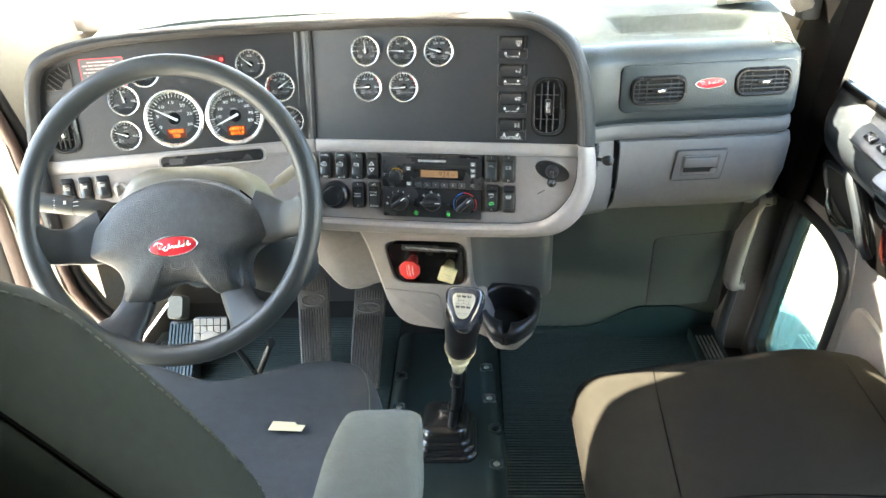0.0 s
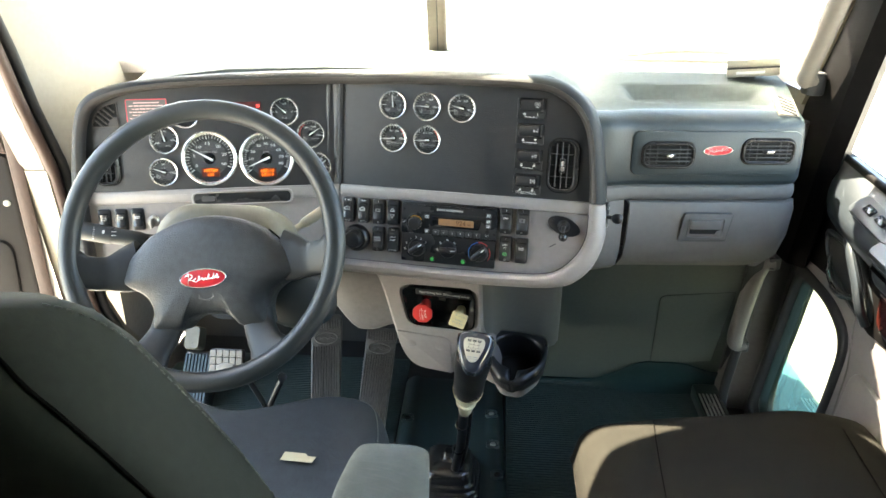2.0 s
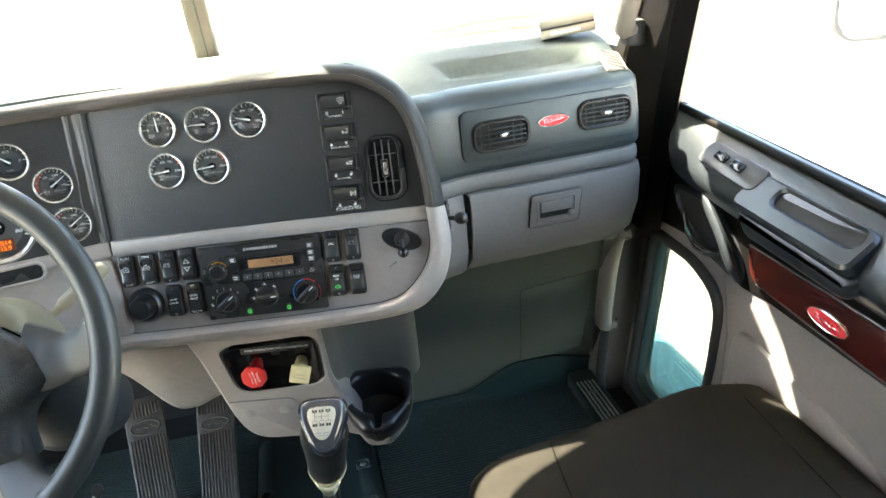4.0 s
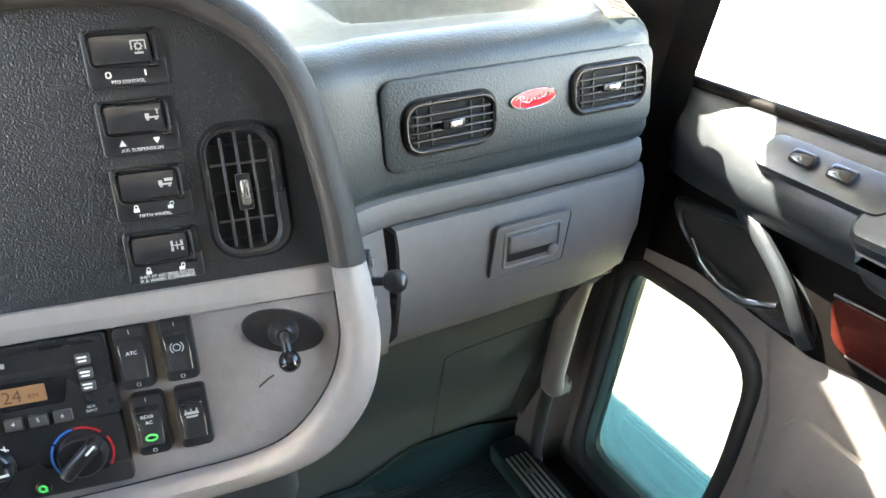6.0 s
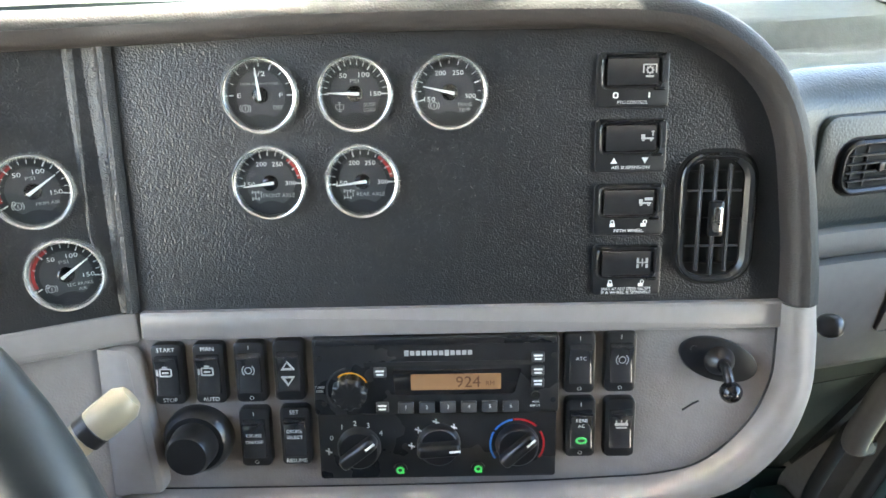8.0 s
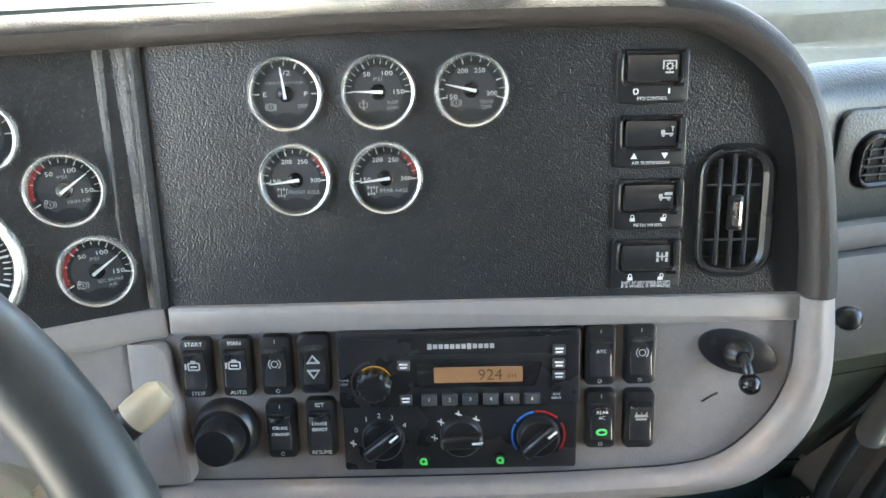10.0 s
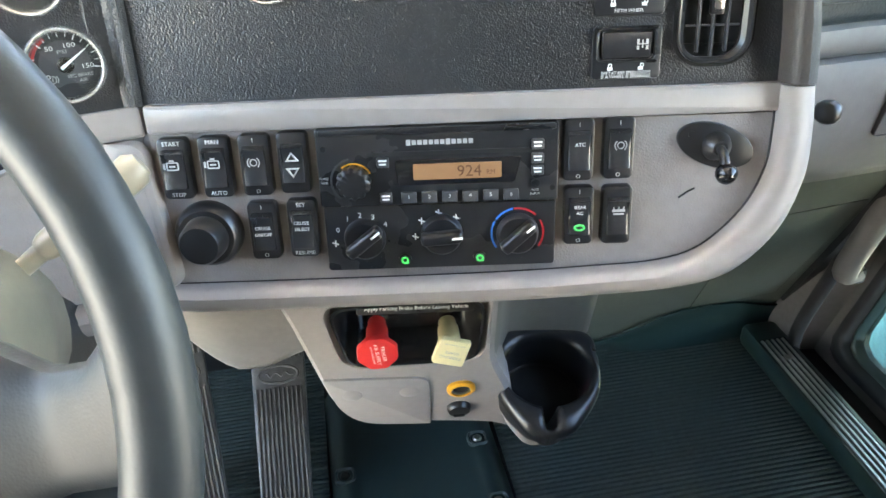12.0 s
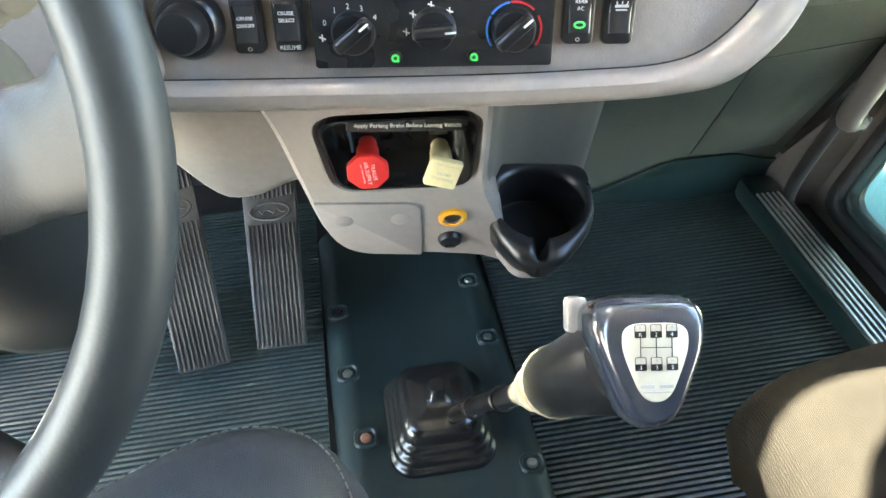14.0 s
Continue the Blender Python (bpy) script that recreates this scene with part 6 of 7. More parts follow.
sa, sb = Vector((-0.262, 1.405, 0.735)), Vector((-0.149, 1.449, 0.805))
# sunlight along the stalk is put into its colour as cream
str_ = part("trailer_stalk", tube([IW @ (sa + (sb - sa) * f) for f in (-0.3, 0.3, 0.6)], [0.006, 0.0065, 0.007], 12), M_CREAM, col, "slim trailer brake stalk, cream for the sunlight on it")
part("stalk_grip", tube([IW @ (sa + (sb - sa) * f) for f in (0.40, 0.44, 0.80, 0.82)], [0.008, 0.0100, 0.0112, 0.011], 14), M_CREAM, str_)
part("stalk_band", tube([IW @ (sa + (sb - sa) * f) for f in (0.74, 0.745, 0.80, 0.805)], [0.0112, 0.0121, 0.0122, 0.0116], 14), M_BLACK, str_, "black band behind the stalk tip")
part("stalk_tip", tube([IW @ (sa + (sb - sa) * f) for f in (0.80, 0.84, 0.96, 1.0)], [0.0118, 0.0125, 0.0122, 0.008], 14), M_CREAM, str_, "stalk tip, cream for the sunlight on it")

# ---- pedals ----
def treadle(name, x, y, z, w, ln, lean, yaw, lab):
    t = thing(name, pose(x, y, z, lean, 0, yaw), lab, "pedal", "floor pedals")
    part("pedal_plate", prism(soft_outline([(-w / 2 * 0.92, 0), (w / 2 * 0.92, 0), (w / 2, ln * 0.72), (w / 2 * 1.02, ln), (-w / 2 * 1.02, ln), (-w / 2, ln * 0.72)], [0.004, 0.004, 0, 0.018, 0.018, 0]), -0.014, 0.0, 0.003), M_PEDAL, t)
    n = 11
    for i in range(n):
        xx = (i + 0.5) / n - 0.5
        part("tread_rib", box(w * 0.9 / n * 0.52, ln * 0.70, 0.005, (xx * w * 0.92, ln * 0.36, 0.0015), 0.001, 1), M_PEDAL, t)
        part("tread_rib", box(w * 0.9 / n * 0.52, ln * 0.11 * (1 - 0.7 * abs(xx)), 0.005, (xx * w * 0.96, ln * 0.915, 0.0015), 0.001, 1), M_PEDAL, t)
    part("oval_boss", moved(ring_plate(oval(w * 0.80, ln * 0.115), oval(w * 0.70, ln * 0.085), -0.001, 0.004, 0.001), pose(0, ln * 0.785, 0)), M_PEDAL, t)
    part("boss_stroke", tube(smooth_path([(w * (-0.28 + 0.56 * i / 8), ln * 0.785 + 0.004 * math.sin(i * 2.3), 0.001) for i in range(9)], 3), 0.0014, 6), M_PEDAL, t)
    part("pedal_arm", tube([(0, ln * 0.55, -0.01), (0, ln * 0.45, -0.07), (0, ln * 0.2, -0.10)], 0.014, 10), M_BLACK, t)
    return t


treadle("accelerator_pedal", -0.168, 1.744, 0.046, 0.086, 0.285, 42, -2, "long ribbed accelerator treadle, worn bare")
treadle("brake_pedal", -0.290, 1.728, 0.040, 0.086, 0.330, 45, 8, "long ribbed brake treadle, worn bare")
clutch = thing("clutch_pedal", pose(-0.540, 1.72, 0.243, 62, 0, 0), "square clutch pedal pad with a grid tread", "pedal", "floor pedals")
part("pad_back", prism(rounded(0.092, 0.082, 0.010), -0.014, -0.002, 0.002), M_BLACK, clutch)
for i in range(5):
    for j in range(4):
        part("tread_block", box(0.0168, 0.0180, 0.006, (-0.0352 + i * 0.0176, -0.0285 + j * 0.019, 0.0), 0.0012, 1), M_PALEPAD, clutch)
part("oval_boss", moved(prism(oval(0.050, 0.026), 0.001, 0.0042, 0.001), pose(0, -0.008, 0)), M_PALEPAD, clutch)
IP = clutch.matrix_world.inverted()
part("pedal_arm", tube(smooth_path([IP @ Vector(p) for p in ((-0.520, 1.735, 0.235), (-0.506, 1.74, 0.212), (-0.477, 1.774, 0.10), (-0.470, 1.80, 0.03))], 4), 0.008, 10), M_BLACK, clutch)
hook = thing("pedal_stop", pose(-0.395, 1.84, 0.0), "black bent steel pedal linkage rod", "pedal linkage")
part("rod", tube(smooth_path([(-0.082, -0.030, 0.012), (-0.070, -0.030, 0.055), (-0.050, -0.020, 0.100), (-0.036, -0.012, 0.128)], 4), 0.0085, 10), M_BLACK, hook)
part("rod_end", moved(lathe([(0.006, -0.010), (0.013, -0.008), (0.013, 0.008), (0.006, 0.010)], 16), pose(-0.034, -0.012, 0.138, 60, 0, 20)), M_BLACK, hook)
rest = thing("foot_rest", pose(-0.700, 1.86, 0.0), "black ribbed foot rest by the door jamb", "foot rest")
part("rest_block", moved(box(0.085, 0.17, 0.06, (0, 0, 0), 0.008), pose(0, 0.02, 0.075, 48, 0, 0)), M_BLACK, rest)
for i in range(8):
    part("tread_rib", moved(box(0.007, 0.15, 0.006, (-0.035 + i * 0.010, 0, 0.031), 0.001, 1), pose(0, 0.02, 0.075, 48, 0, 0)), M_RUBBER, rest)
dump = thing("floor_switch_box", pose(-0.715, 1.93, 0.192, 55, 0, 0) @ Matrix.Scale(0.8, 4), "olive grey plastic cover above the foot rest", "cover")
part("cover_shell", skin([[(x * s, y * s, z) for x, y in rounded(0.058, 0.085, 0.015)] for s, z in ((1.0, -0.03), (1.0, 0.02), (0.9, 0.03))]), M_SHROUD, dump)
part("cover_screw", disc(0.004, 0.03, 0.032, 12), M_SHROUD, dump).location = (0.0, -0.02, 0)

# ---- seats ----
def cushion(w, ln, h, front, crown=0.02, nx=36, ny=30, edge=0.055, tuck=0.97):
    """A seat cushion: front(x) gives the front edge, the top is crowned and rolls over at the edges."""
    def top(s, t):
        x = (s - 0.5) * w
        f = front(x)
        y = -ln + t * (ln + f)
        dx = min(s, 1 - s) * w
        dy = (1 - t) * (ln + f)
        def roll(d):
            return 1 - math.sqrt(max(0.0, 1 - (1 - min(1, d / edge)) ** 2)) if d < edge else 0.0
        z = crown * (1 - (2 * s - 1) ** 2) * (0.4 + 0.6 * t) - edge * max(roll(dx), roll(dy)) - 0.35 * edge * min(roll(dx), roll(dy))
        return (x, y, z)
    bm = grid(top, nx, ny)
    bnd = [e for e in bm.edges if len(e.link_faces) == 1]
    ext = bmesh.ops.extrude_edge_only(bm, edges=bnd)
    for v in ext["geom"]:
        if isinstance(v, bmesh.types.BMVert):
            v.co.z -= h
            v.co.x *= tuck
    return bm


def seat_seam(pts, w, ln, front, crown, edge, z0):
    """A seam line that lies on a cushion, through points (x, y)."""
    out = []
    for p in smooth_path([(x, y, 0) for x, y in pts], 8):
        s = p.x / w + 0.5
        f = front(p.x)
        t = (p.y + ln) / (ln + f)
        dx, dy = min(s, 1 - s) * w, (1 - t) * (ln + f)
        rx = 1 - math.sqrt(max(0.0, 1 - (1 - min(1, dx / edge)) ** 2)) if dx < edge else 0.0
        ry = 1 - math.sqrt(max(0.0, 1 - (1 - min(1, max(0.0, dy) / edge)) ** 2)) if dy < edge else 0.0
        z = crown * (1 - (2 * s - 1) ** 2) * (0.4 + 0.6 * t) - edge * max(rx, ry) - 0.35 * edge * min(rx, ry)
        out.append((p.x, p.y, z0 + z + 0.0002))
    return out


def d_front(x):
    return 0.49 + 0.075 * math.exp(-((abs(x) - 0.195) / 0.125) ** 2) - 0.045 * max(0, (abs(x) - 0.245) / 0.055) ** 2


dseat = thing("driver_seat", pose(-0.335, 0.78, 0), "dark cloth driver seat with a high padded back", "seat")
part("seat_cushion", moved(cushion(0.62, 0.18, 0.085, d_front, 0.012, 48, 40, 0.06), pose(0, 0, 0.445)), M_CLOTH, dseat, "charcoal woven cushion", 60)


def stitches(pts, ln=0.0055, gap=0.0030, r=0.0011):
    """A row of short threads along a line of points."""
    P = [Vector(p) for p in pts]
    out, d, on, cur = bmesh.new(), 0.0, True, [P[0]]
    for a, b in zip(P, P[1:]):
        seg = (b - a).length
        k = 0.0
        while d + seg - k >= (ln if on else gap):
            k += (ln if on else gap) - d
            q = a.lerp(b, min(1.0, k / max(seg, 1e-9)))
            if on:
                out = join(out, tube([cur[0], (cur[0] + q) / 2 + Vector((0, 0, 0.0006)), q], r, 5))
            cur, on, d = [q], not on, 0.0
        d += seg - k
    return out


front_line = [(0.297, 0.30), (0.292, 0.40), (0.278, 0.48), (0.250, 0.530), (0.20, 0.553), (0.13, 0.538), (0.04, 0.490), (-0.05, 0.490), (-0.14, 0.540), (-0.20, 0.552), (-0.25, 0.52)]
part("front_stitching", stitches(seat_seam(front_line, 0.62, 0.18, d_front, 0.012, 0.06, 0.4455), r=0.0008), M_THREAD, dseat, "pale grey stitching along the cushion front", 0)
# a fleck of sunlight, laid on the cushion as a thin cream sheet
part("sun_fleck", thick(grid(lambda p, q: (0.138 + 0.056 * p + 0.003 * q, 0.327 + 0.021 * q - 0.004 * p - (0.006 if p > 0.74 and q > 0.6 else 0.0), 0.4575), 12, 4), 0.0008), M_FLECK, dseat, "small sun fleck on the cushion, put in as a cream sheet")
part("seat_pan", box(0.54, 0.62, 0.10, (0, 0.14, 0.31), 0.02), M_BLACK, dseat)
part("suspension", skin([[(x, y + 0.1, z) for x, y in rounded(a, b, 0.03)] for a, b, z in ((0.42, 0.50, 0.0), (0.42, 0.50, 0.03), (0.36, 0.42, 0.06), (0.40, 0.46, 0.14), (0.36, 0.42, 0.20), (0.42, 0.5, 0.27))]), M_RUBBER, dseat, "black rubber suspension bellows")


def back_half(z):
    """Half width of the driver's backrest at a height above its base."""
    return along(z, ((0, 0.300), (0.22, 0.300), (0.30, 0.288), (0.36, 0.262), (0.41, 0.234), (0.46, 0.204), (0.50, 0.178), (0.54, 0.136), (0.56, 0.100)))


rings = []
H = 0.56
for i in range(25):
    z = H * i / 24
    hw = back_half(z)
    top_round = 1.0 if z < H - 0.07 else max(0.05, math.sqrt(max(0.0, 1 - ((z - (H - 0.07)) / 0.07) ** 2)))
    ring = []
    for j in range(28):
        a = 2 * math.pi * j / 28
        c, s = math.cos(a), math.sin(a)
        x = hw * math.copysign(abs(c) ** 0.55, c)
        y = 0.078 * top_round * math.copysign(abs(s) ** 0.6, s)
        if s > 0:
            y += 0.020 * top_round * max(0, abs(x) / hw - 0.5) * 2
        ring.append((x, y, z))
    rings.append(ring)
MB = pose(-0.004, -0.090, 0.450, 8, 0, 0)
bk = part("backrest", moved(skin(rings), MB), M_BACK, dseat, "dark green-black backrest", 60)


def on_back(a, z):
    """A point of the backrest's skin at the angle a and the height z."""
    k = 1.0 if z < H - 0.07 else max(0.05, math.sqrt(max(0.0, 1 - ((z - (H - 0.07)) / 0.07) ** 2)))
    c, s = math.cos(radians(a)), math.sin(radians(a))
    x = math.copysign(abs(c) ** 0.55, c)
    bolster = 0.020 * k * max(0, abs(x) - 0.5) * 2 if s > 0 else 0.0
    return (back_half(z) * x, 0.0785 * k * math.copysign(abs(s) ** 0.6, s) + bolster, z)


for a, mt, rad in ((-22, M_SEAMP, 0.0016), (-120, M_SEAMP, 0.0016)):
    part("back_seam", moved(tube([on_back(a, 0.04 + (H - 0.055) * i / 60) for i in range(61)], rad, 6), MB), mt, bk)
for a in (14,):
    part("back_stitching", moved(stitches([on_back(a, 0.04 + (H - 0.055) * i / 60) for i in range(61)], 0.006, 0.0035, 0.0008), MB), M_BACKTHREAD, bk, "grey-green stitching", 0)
arm_r = []
for i in range(13):
    t = i / 12
    y = -0.16 + 0.34 * t
    w = 0.062 * (1 - 0.16 * max(0, t - 0.75) / 0.25)
    hgt = 0.042 * (1 - 0.35 * max(0, (t - 0.86) / 0.14) ** 2 - 0.3 * max(0, (0.12 - t) / 0.12))
    arm_r.append([(0.345 + 0.010 * t + w * math.copysign(abs(math.cos(a)) ** 0.5, math.cos(a)), y, 0.583 + 0.01 * t + hgt * math.copysign(abs(math.sin(a)) ** 0.55, math.sin(a))) for a in (2 * math.pi * j / 24 for j in range(24))])
part("armrest", skin(arm_r), M_ARMCLOTH, dseat, "ribbed grey-green cloth armrest", 50)
part("armrest_bracket", box(0.03, 0.05, 0.10, (0.335, -0.15, 0.53), 0.01), M_BLACK, dseat)


def p_front(x):
    return 0.518 + 0.022 * x / 0.29 + 0.03 * math.exp(-((x - 0.16) / 0.12) ** 2) - (0.022 if x < 0 else 0.05) * max(0, (abs(x) - 0.24) / 0.06) ** 2


pseat = thing("passenger_seat", pose(0.618, 0.85, 0), "worn dark olive cloth passenger seat, its front corner in the sun", "seat")
part("seat_cushion", moved(cushion(0.60, 0.25, 0.12, p_front, 0.030, 48, 40, 0.066, 0.86), pose(0, 0, 0.405)), M_CLOTHP, pseat, "dusty olive woven cushion", 60)
for line in ([(-0.19, -0.1), (-0.175, 0.15), (-0.16, 0.36), (-0.15, 0.46)], [(0.19, -0.1), (0.19, 0.15), (0.20, 0.38), (0.205, 0.47)], [(-0.178, 0.14), (-0.05, 0.15), (0.08, 0.15), (0.19, 0.15)]):
    part("cushion_seam", tube(seat_seam(line, 0.60, 0.25, p_front, 0.030, 0.066, 0.405), 0.0010, 6), M_SEAMP, pseat)
part("seat_pan", box(0.52, 0.62, 0.10, (0, 0.14, 0.24), 0.02), M_BLACK, pseat)
part("seat_riser", box(0.46, 0.52, 0.19, (0, 0.10, 0.095), 0.02), M_BLACK, pseat)
part("backrest", moved(box(0.52, 0.13, 0.66, (0, 0, 0.33), 0.06, 4), pose(0, -0.30, 0.44, 12, 0, 0)), M_CLOTHP, pseat)

bin_ = thing("floor_organiser", pose(0.235, 0.965, 0.0), "low black floor tray with cream flaps and a red catch", "tray")
part("tray_box", box(0.13, 0.22, 0.26, (0, -0.02, 0.13), 0.015), M_BLACK, bin_)
part("flap", moved(box(0.05, 0.05, 0.012, (0, 0, 0), 0.005), pose(-0.035, 0.07, 0.266, 8, 10, 25)), M_CREAM, bin_)
part("flap", moved(box(0.055, 0.05, 0.012, (0, 0, 0), 0.005), pose(0.030, 0.075, 0.266, 8, -8, -12)), M_CREAM, bin_)
part("red_catch", box(0.02, 0.02, 0.02, (0.075, 0.045, 0.25), 0.005), M_KNOBRED, bin_)

# ---- sill plates ----
for side in (1, -1):
    s = thing("sill_plate", pose(side * 0.790, 1.60, 0.024), "black door sill with bright ribbed scuff strip", "sill plate", "door sills")
    part("sill_body", box(0.074, 0.86, 0.05, (side * 0.008, 0, 0.0), 0.012), M_RUBBER, s)
    part("strip_base", box(0.062, 0.74, 0.003, (0.0, 0.0, 0.0262), 0.001, 1), M_BLACK, s)
    for i in range(5):
        part("scuff_rib", box(0.0055, 0.73, 0.004, (-0.022 + i * 0.011, 0, 0.0285), 0.001, 1), M_ALU, s)
    part("screw", lathe([(0.008, 0.029), (0.007, 0.032), (0.0, 0.0325)], 14), M_STEEL, s).location = (0, 0.31, 0)

# ---- doors ----
FD = frame_of((0.905, 1.60, 0.45), -90, 0)   # u runs to the rear, v up
door = tagged(new("door_1"), "closed passenger door with charcoal armrest, wood strip and low window", "", "", "structure")
door.matrix_world = FD
win = soft_outline([(-0.205, 0.085), (-0.020, 0.080), (0.070, 0.040), (0.045, -0.140), (-0.020, -0.405), (-0.330, -0.415)], [0.045, 0.05, 0.05, 0.06, 0.06, 0.06], 6)
slab = [(-0.360, 0.14), (0.075, 0.14), (0.10, -0.02), (0.06, -0.46), (-0.40, -0.46)]
WC = (-0.12, -0.17)
part("front_panel", ring_plate(spread(slab, WC, 80), spread(win, WC, 80), -0.04, 0.0, 0.006), M_DOOR, door, "grey panel round the low window", 30)
w0 = spread(win, WC, 80)
part("window_seal", ring_plate([(WC[0] + (x - WC[0]) * 1.10, WC[1] + (y - WC[1]) * 1.07) for x, y in w0], [(WC[0] + (x - WC[0]) * 0.95, WC[1] + (y - WC[1]) * 0.96) for x, y in w0], -0.03, 0.010, 0.006), M_SEAL, door, "black rubber window seal", 50)
part("window_frame", ring_plate([(WC[0] + (x - WC[0]) * 0.96, WC[1] + (y - WC[1]) * 0.97) for x, y in w0], [(WC[0] + (x - WC[0]) * 0.91, WC[1] + (y - WC[1]) * 0.93) for x, y in w0], -0.045, -0.010, 0.004), M_TEALSEAL, door, "teal-tinted inner window frame", 50)
pane = part("window_pane", prism([(WC[0] + (x - WC[0]) * 0.93, WC[1] + (y - WC[1]) * 0.94) for x, y in w0], -0.034, -0.030), M_TINT, door)
pane.visible_shadow = False
rear = [(0.075, 0.14), (0.56, 0.09), (0.56, -0.46), (0.06, -0.46), (0.10, -0.02)]
part("rear_panel", prism(rear, -0.04, 0.0), M_DOOR, door, "", 30)
part("map_pocket", prism(soft_outline([(0.130, 0.020), (0.52, -0.035), (0.52, -0.38), (0.115, -0.40), (0.09, -0.20)], 0.05), -0.01, 0.010, 0.008), M_DOOR, door, "raised grey lower panel with soft ribs")
for i in range(3):
    part("pocket_rib", tube(smooth_path([(0.15, -0.10 - 0.075 * i, 0.010), (0.25, -0.12 - 0.075 * i, 0.012), (0.50, -0.15 - 0.075 * i, 0.010)], 4), 0.006, 8, 0.6), M_DOOR, door)
# black inner skin above the grey band, sloping shelf with armrest
part("upper_skin", prism(soft_outline([(-0.37, 0.40), (0.56, 0.34), (0.56, 0.10), (0.20, 0.105), (0.14, 0.098), (-0.06, 0.130), (-0.24, 0.118), (-0.37, 0.118)], 0.012), -0.04, 0.004, 0.003), M_TRIMBLK, door, "black inner skin behind the latch", 30)
up = []
for u, zl in ((-0.125, 0.002), (-0.11, 0.016), (-0.085, 0.028), (-0.05, 0.038), (0.0, 0.047), (0.06, 0.052), (0.16, 0.054), (0.30, 0.054), (0.44, 0.054), (0.56, 0.054)):
    vt = 0.388 - 0.072 * (u + 0.12)
    vf = vt - 0.070 - 0.012 * max(0.0, u)
    vu = vt - 0.125
    up.append([(u, vt, -0.03), (u, vt, 0.004), (u, vt - 0.006, 0.008 + zl * 0.10), (u, vt - 0.030, 0.008 + zl * 0.55), (u, vf + 0.012, 0.006 + zl * 0.95), (u, vf, 0.006 + zl), (u, vf - 0.014, 0.006 + zl * 0.97), (u, vu + 0.008, 0.006 + zl * 0.62), (u, vu, 0.004 + zl * 0.4), (u, vu - 0.004, 0.0), (u, vu, -0.03)])
part("armrest_shelf", skin(up), M_DOORD, door, "charcoal sloping armrest shelf", 60)
part("beltline_rail", tube([(u, 0.392 - 0.072 * (u + 0.12), 0.0) for u in (-0.16, 0.1, 0.56)], 0.008, 10), M_TRIMBLK, door)
ms = Matrix.Translation((0.145, 0.342, 0.043)) @ Euler((radians(-52), 0, radians(-5))).to_matrix().to_4x4()
part("switch_pad", moved(prism(rounded(0.165, 0.046, 0.014), -0.010, 0.004, 0.002), ms), M_DOORD, door, "raised window switch pad")
for x in (-0.028, 0.020):
    part("window_switch", moved(box(0.030, 0.018, 0.010, (x, 0.002, 0.007), 0.004), ms), M_GLOSS, door)
mp = Matrix.Translation((0.335, 0.312, 0.052)) @ Euler((radians(-52), 0, radians(-3))).to_matrix().to_4x4()
part("pull_cup", moved(ring_plate(rounded(0.265, 0.070, 0.018), rounded(0.175, 0.030, 0.012, (0.025, 0.012)), -0.012, 0.010, 0.005), mp), M_DOORD, door, "pull cup in the armrest")
part("pull_well", moved(prism(rounded(0.177, 0.032, 0.012, (0.025, 0.012)), -0.010, 0.001), mp), M_VOID, door)
part("armrest_pad", prism(soft_outline([(0.200, 0.292), (0.475, 0.275), (0.460, 0.236), (0.225, 0.248)], 0.02), 0.02, 0.074, 0.016, 4), M_DOORD, door, "padded charcoal arm pad")
part("wood_strip", prism(soft_outline([(0.156, 0.193), (0.56, 0.186), (0.56, 0.106), (0.186, 0.128), (0.166, 0.140)], 0.012), 0.0, 0.010, 0.003), M_WOOD, door, "burgundy wood veneer strip")
for dv in (0.0, -0.078):
    part("wood_edge", tube([(0.160 - dv * 0.35, 0.196 + dv * 0.85, 0.008), (0.56, 0.189 + dv * 1.05, 0.008)], 0.0028, 8), M_CHROME if dv == 0 else M_SEAL, door)
bd = badge(FD @ pose(0.366, 0.147, 0.010, 0, 0, -2), 0.090, 0.030, "on the door's wood strip")
# inner latch: bowl and bright handle
bowl = soft_outline([(-0.115, 0.232), (0.060, 0.238), (0.135, 0.165), (0.150, 0.122), (0.095, 0.112), (-0.010, 0.140), (-0.085, 0.175)], [0.03, 0.03, 0.03, 0.015, 0.03, 0.05, 0.05], 6)
bi = [(0.015 + (x - 0.015) * 0.86, 0.178 + (y - 0.178) * 0.80) for x, y in bowl]
part("latch_bowl", ring_plate(bowl, bi, 0.0, 0.012, 0.004), M_DOORD, door, "black latch surround", 50)
part("latch_pocket", prism(bi, 0.0, 0.0055), M_VOID, door)
part("latch_handle", tube(smooth_path([(-0.060, 0.180, 0.010), (-0.030, 0.160, 0.020), (0.012, 0.146, 0.027), (0.060, 0.145, 0.030), (0.105, 0.158, 0.024)], 5), [0.005] * 5 + [0.008] * 6 + [0.011] * 6 + [0.009] * 4, 12, 0.7), M_CHROME, door, "chrome latch handle")
part("pull_strap", tube(smooth_path([(0.035, 0.262, 0.030), (0.075, 0.236, 0.036), (0.112, 0.196, 0.034), (0.132, 0.150, 0.026), (0.140, 0.118, 0.012)], 5), 0.009, 10, 1.3), M_DOORD, door, "black door pull")

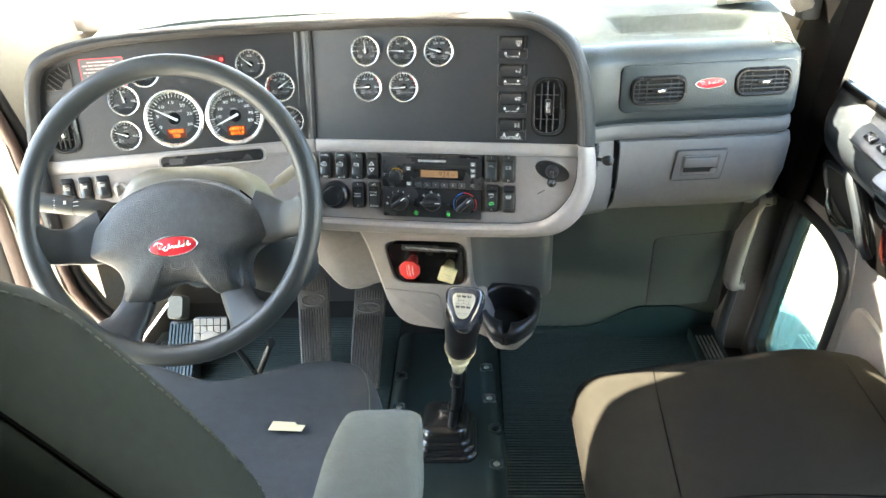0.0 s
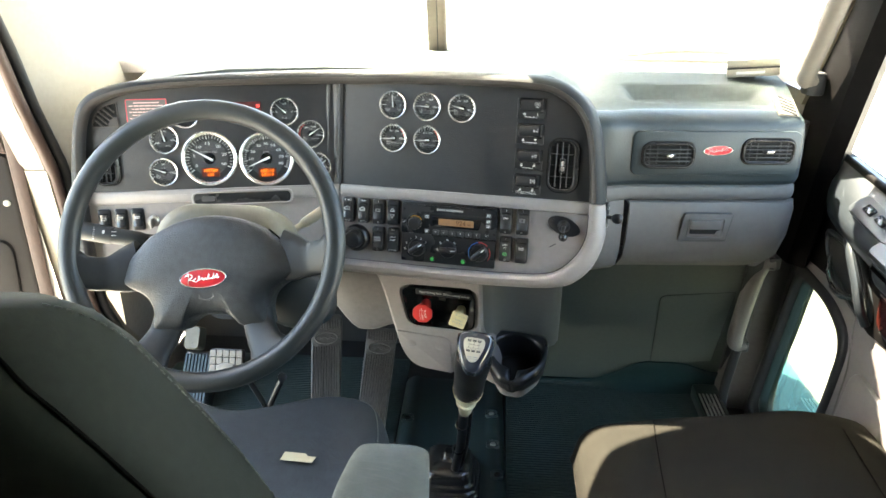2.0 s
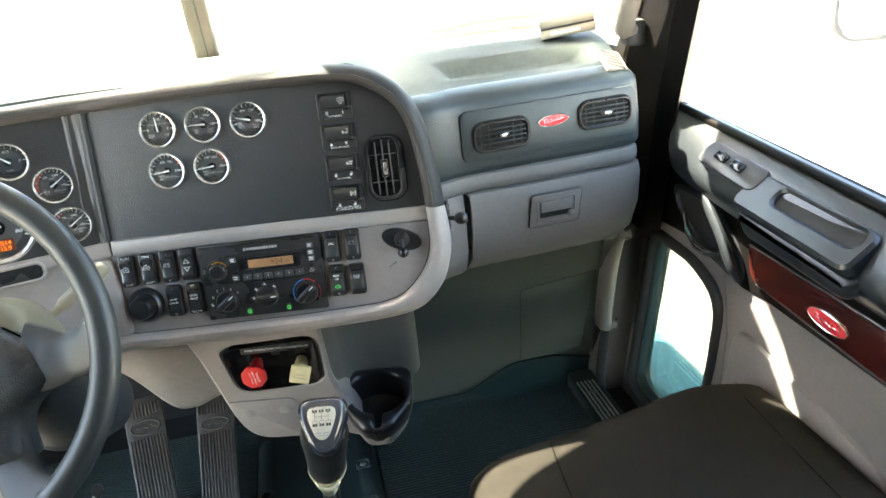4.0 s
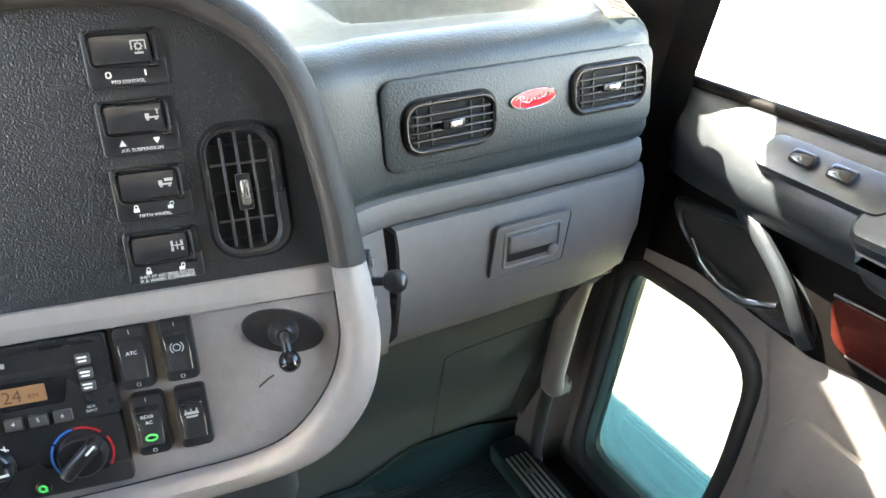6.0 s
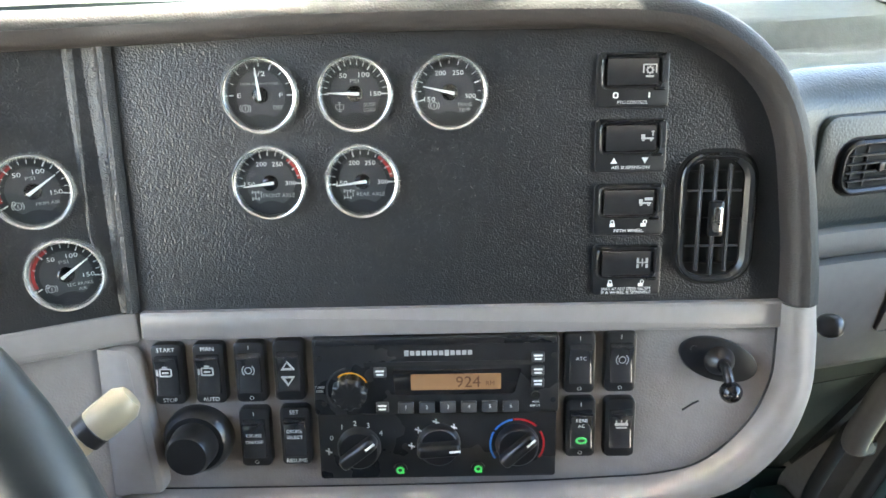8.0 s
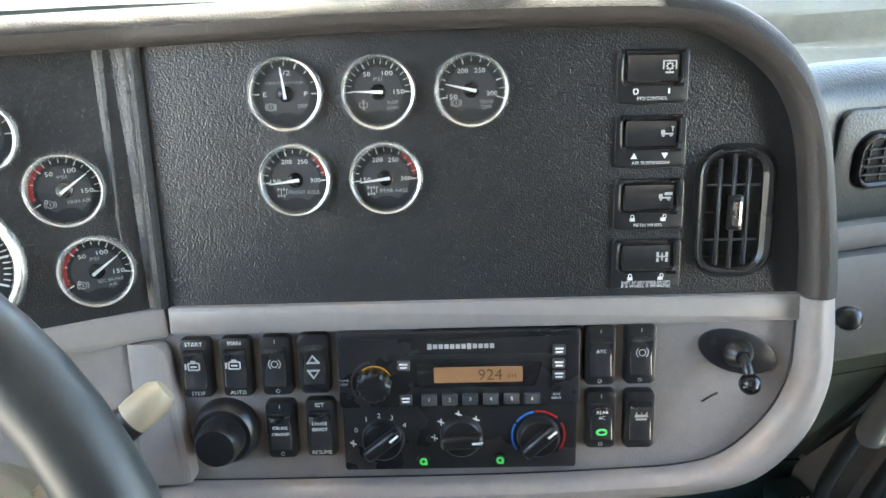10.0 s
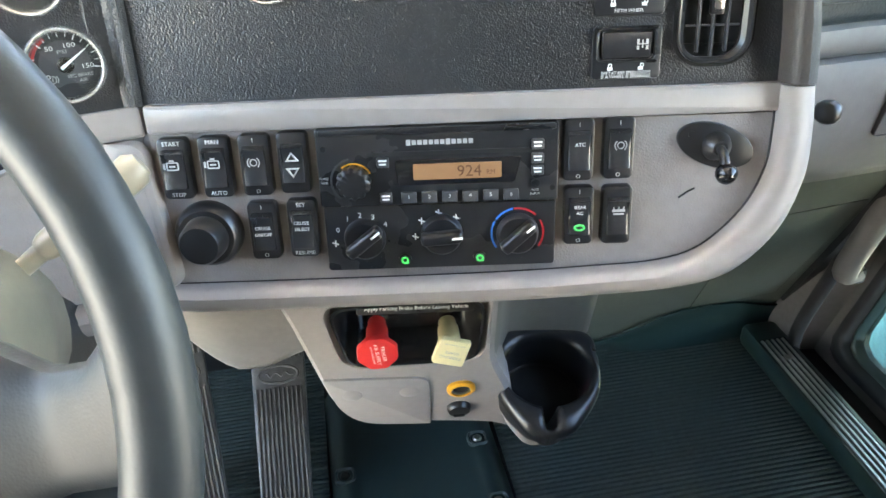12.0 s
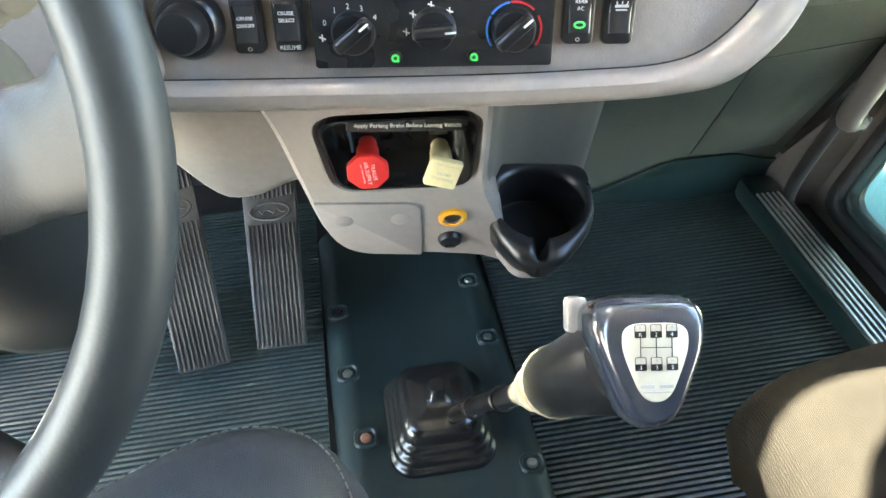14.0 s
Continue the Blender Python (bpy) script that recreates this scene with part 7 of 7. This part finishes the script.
FDW = frame_of((-0.955, 1.700, 0.45), 25, 0)  # the driver door stands open; u runs to its hinges
dw = tagged(new("door_2"), "driver door standing open, grey inner panel and dark frame", "", "", "structure")
dw.matrix_world = FDW
part("door_panel", prism(soft_outline([(-1.00, -0.46), (-0.03, -0.46), (-0.03, 0.36), (-1.00, 0.40)], 0.02), -0.05, 0.0, 0.006), M_TAUPE, dw, "", 30)
part("door_pocket", prism(soft_outline([(-0.90, -0.36), (-0.09, -0.36), (-0.06, 0.16), (-0.90, 0.10)], 0.05), -0.01, 0.010, 0.006), M_TAUPE, dw, "taupe inner door pocket")
part("pocket_screw", lathe([(0.009, -0.002), (0.008, 0.004), (0.0, 0.005)], 14, (-0.052, 0.245, 0)), M_STEEL, dw)
part("armrest_shelf", box(0.72, 0.07, 0.09, (-0.52, 0.25, 0.03), 0.025, 3), M_DOORD, dw, "charcoal armrest")
part("window_frame", ring_plate(spread([(-1.00, 0.40), (-0.03, 0.36), (-0.06, 0.62), (-0.30, 1.08), (-0.96, 1.08)], (-0.55, 0.66), 60), spread([(-0.94, 0.44), (-0.10, 0.41), (-0.12, 0.60), (-0.34, 1.02), (-0.90, 1.02)], (-0.55, 0.66), 60), -0.04, -0.005, 0.004), M_BROWN, dw, "brown window frame", 30)
wpane = part("window_pane", prism([(-0.95, 0.43), (-0.09, 0.40), (-0.11, 0.61), (-0.33, 1.03), (-0.91, 1.03)], -0.026, -0.022), M_GLASS, dw)
wpane.visible_shadow = False
part("door_edge", prism([(-0.03, -0.46), (0.0, -0.46), (0.0, 0.42), (-0.03, 0.42)], -0.05, 0.004, 0.004), M_BROWN, dw, "brown door edge", 30)
IH = FDW.inverted()
for z in (0.745, 0.37):
    part("hinge", moved(box(0.022, 0.018, 0.085, (0, 0, 0), 0.005), IH @ pose(-0.925, 1.745 - 0.10 * (z - 0.745), z, 0, 0, 25)), M_CREAM, dw, "cream painted hinge")
    part("hinge_pin", moved(lathe([(0.006, -0.052), (0.006, 0.052), (0.0, 0.054)], 10), IH @ pose(-0.912, 1.735 - 0.10 * (z - 0.745), z)), M_CREAM, dw)
# hinge pillar on the passenger side, padded grab handle on it
structure("trim_jamb_east", skin([[(x + 0.0, y, z) for x, y in ((0.835, a), (0.945, a - 0.02), (0.945, a + 0.16), (0.835, a + 0.18))] for a, z in ((1.995, -0.02), (1.925, 0.25), (1.86, 0.56))]), M_JAMB, "grey hinge pillar trim", 30)
structure("trim_door_seal_east", tube(smooth_path([(0.832, 1.66, -0.0), (0.832, 1.90, 0.0), (0.832, 1.955, 0.06), (0.832, 1.905, 0.28), (0.832, 1.84, 0.58), (0.835, 1.79, 0.90)], 8), 0.013, 10), M_SEAL, "black rubber seal round the door opening")
gh = thing("pillar_grab_handle", pose(0.800, 1.825, 0.42), "padded grey grab handle on the hinge pillar", "grab handle")
part("grip", tube(smooth_path([(0.025, -0.055, 0.145), (0.000, -0.050, 0.135), (-0.006, -0.028, 0.07), (-0.006, 0.008, -0.05), (0.000, 0.030, -0.125), (0.025, 0.036, -0.135)], 5), 0.0205, 14), M_DOOR, gh)
for p in ((0.02, -0.055, 0.145), (0.02, 0.035, -0.135)):
    part("mount_foot", box(0.03, 0.035, 0.03, p, 0.006), M_SEAL, gh)
gh2 = thing("corner_grab_bar", pose(0.80, 1.70, 1.05), "upright padded grey grab bar at the windscreen corner", "grab handle")
part("bar", tube(smooth_path([(0.02, 0.055, -0.055), (0.0, 0.040, -0.035), (0.0, -0.02, 0.07), (0.0, -0.10, 0.22), (0.0, -0.20, 0.42), (0.02, -0.21, 0.45)], 5), 0.021, 16), M_BAR, gh2)
part("mount_foot", box(0.04, 0.04, 0.05, (0.025, 0.055, -0.06), 0.008), M_SEAL, gh2)

# ---- on and beyond the dash ----
gad = thing("toll_transponder", pose(0.734, 1.866, 1.003, -4, -7, -22), "pale plastic box lying on the dash top", "box")
part("box_body", box(0.112, 0.066, 0.018, (0, 0, 0.0135), 0.004), M_PALEBOX, gad)
part("box_seam", box(0.110, 0.064, 0.004, (0, 0, 0.003)), M_SEAL, gad)
part("box_base", box(0.112, 0.066, 0.018, (0, 0, -0.007), 0.004), M_PALEBOX, gad)
part("box_label", box(0.060, 0.002, 0.006, (-0.005, -0.0325, -0.007)), M_GREYPRINT, gad)
cupr = thing("dash_speaker_cap", pose(0.030, 1.815, 1.026), "low round pale cap on the dash top", "cap")
part("cap_disc", lathe([(0.045, -0.006), (0.045, 0.002), (0.040, 0.006), (0.0, 0.007)], 36), M_PALEBOX, cupr)


def wiper(m, ln, flip):
    t = thing("windscreen_wiper", m, "dusty black windscreen wiper outside the glass", "wiper", "windscreen wipers")
    part("blade", box(ln, 0.009, 0.010, (0, 0, 0), 0.002), M_WIPER, t)
    part("rubber", box(ln * 0.99, 0.004, 0.005, (0, -0.005, -0.006), 0.001), M_WIPER, t)
    part("arm", tube(smooth_path([(-0.05 * flip, 0.012, 0.010), (0.10 * flip, 0.020, 0.022), (0.28 * flip, 0.03, 0.012), (0.36 * flip, 0.03, -0.02)], 4), 0.006, 8), M_WIPER, t)
    return t


wiper(pose(-0.215, 2.00, 1.013, 0, -10.3, 2), 0.345, -1)
wiper(pose(0.520, 2.00, 1.000, 0, 0.6, -1), 0.50, 1)

mir = thing("door_mirror", pose(1.395, 1.775, 1.090, 0, 0, -20), "tall chromed truck mirror outside the passenger window", "mirror")
part("mirror_shell", skin([[(x * s, z, y * s) for x, y in rounded(0.20, 0.38, 0.05)] for s, z in ((0.85, 0.055), (1.0, 0.03), (1.0, -0.02), (0.96, -0.034), (0.90, -0.034))], caps=False), M_MIRSHELL, mir)
part("mirror_glass", moved(prism(rounded(0.178, 0.355, 0.042), 0.0, 0.004), Matrix.Translation((0, -0.030, 0)) @ pose(0, 0, 0, 90, 0, 0)), M_MIRROR, mir)
part("bracket", tube([pose(1.395, 1.775, 1.090, 0, 0, -20).inverted() @ Vector((0.90, 1.60, 1.33)), (-0.05, 0.02, 0.25), (-0.05, 0.02, -0.12)], 0.012, 8), M_CHROME, mir)

# tread step and tank outside, below the passenger door
step = thing("side_step", pose(1.08, 2.10, -0.28), "teal painted fender fairing beside the cab", "fairing")
part("fairing_skin", box(0.20, 1.3, 0.62, (0, 0, -0.04), 0.05, 4), M_TEAL, step)
# far kerb line of the lot
kerb = tagged(part("far_kerb", box(60, 0.3, 0.16, (8, 24, GROUND_Z + 0.06), 0.02), M_GROUND), "pale kerb at the edge of the lot", "", "", "structure")
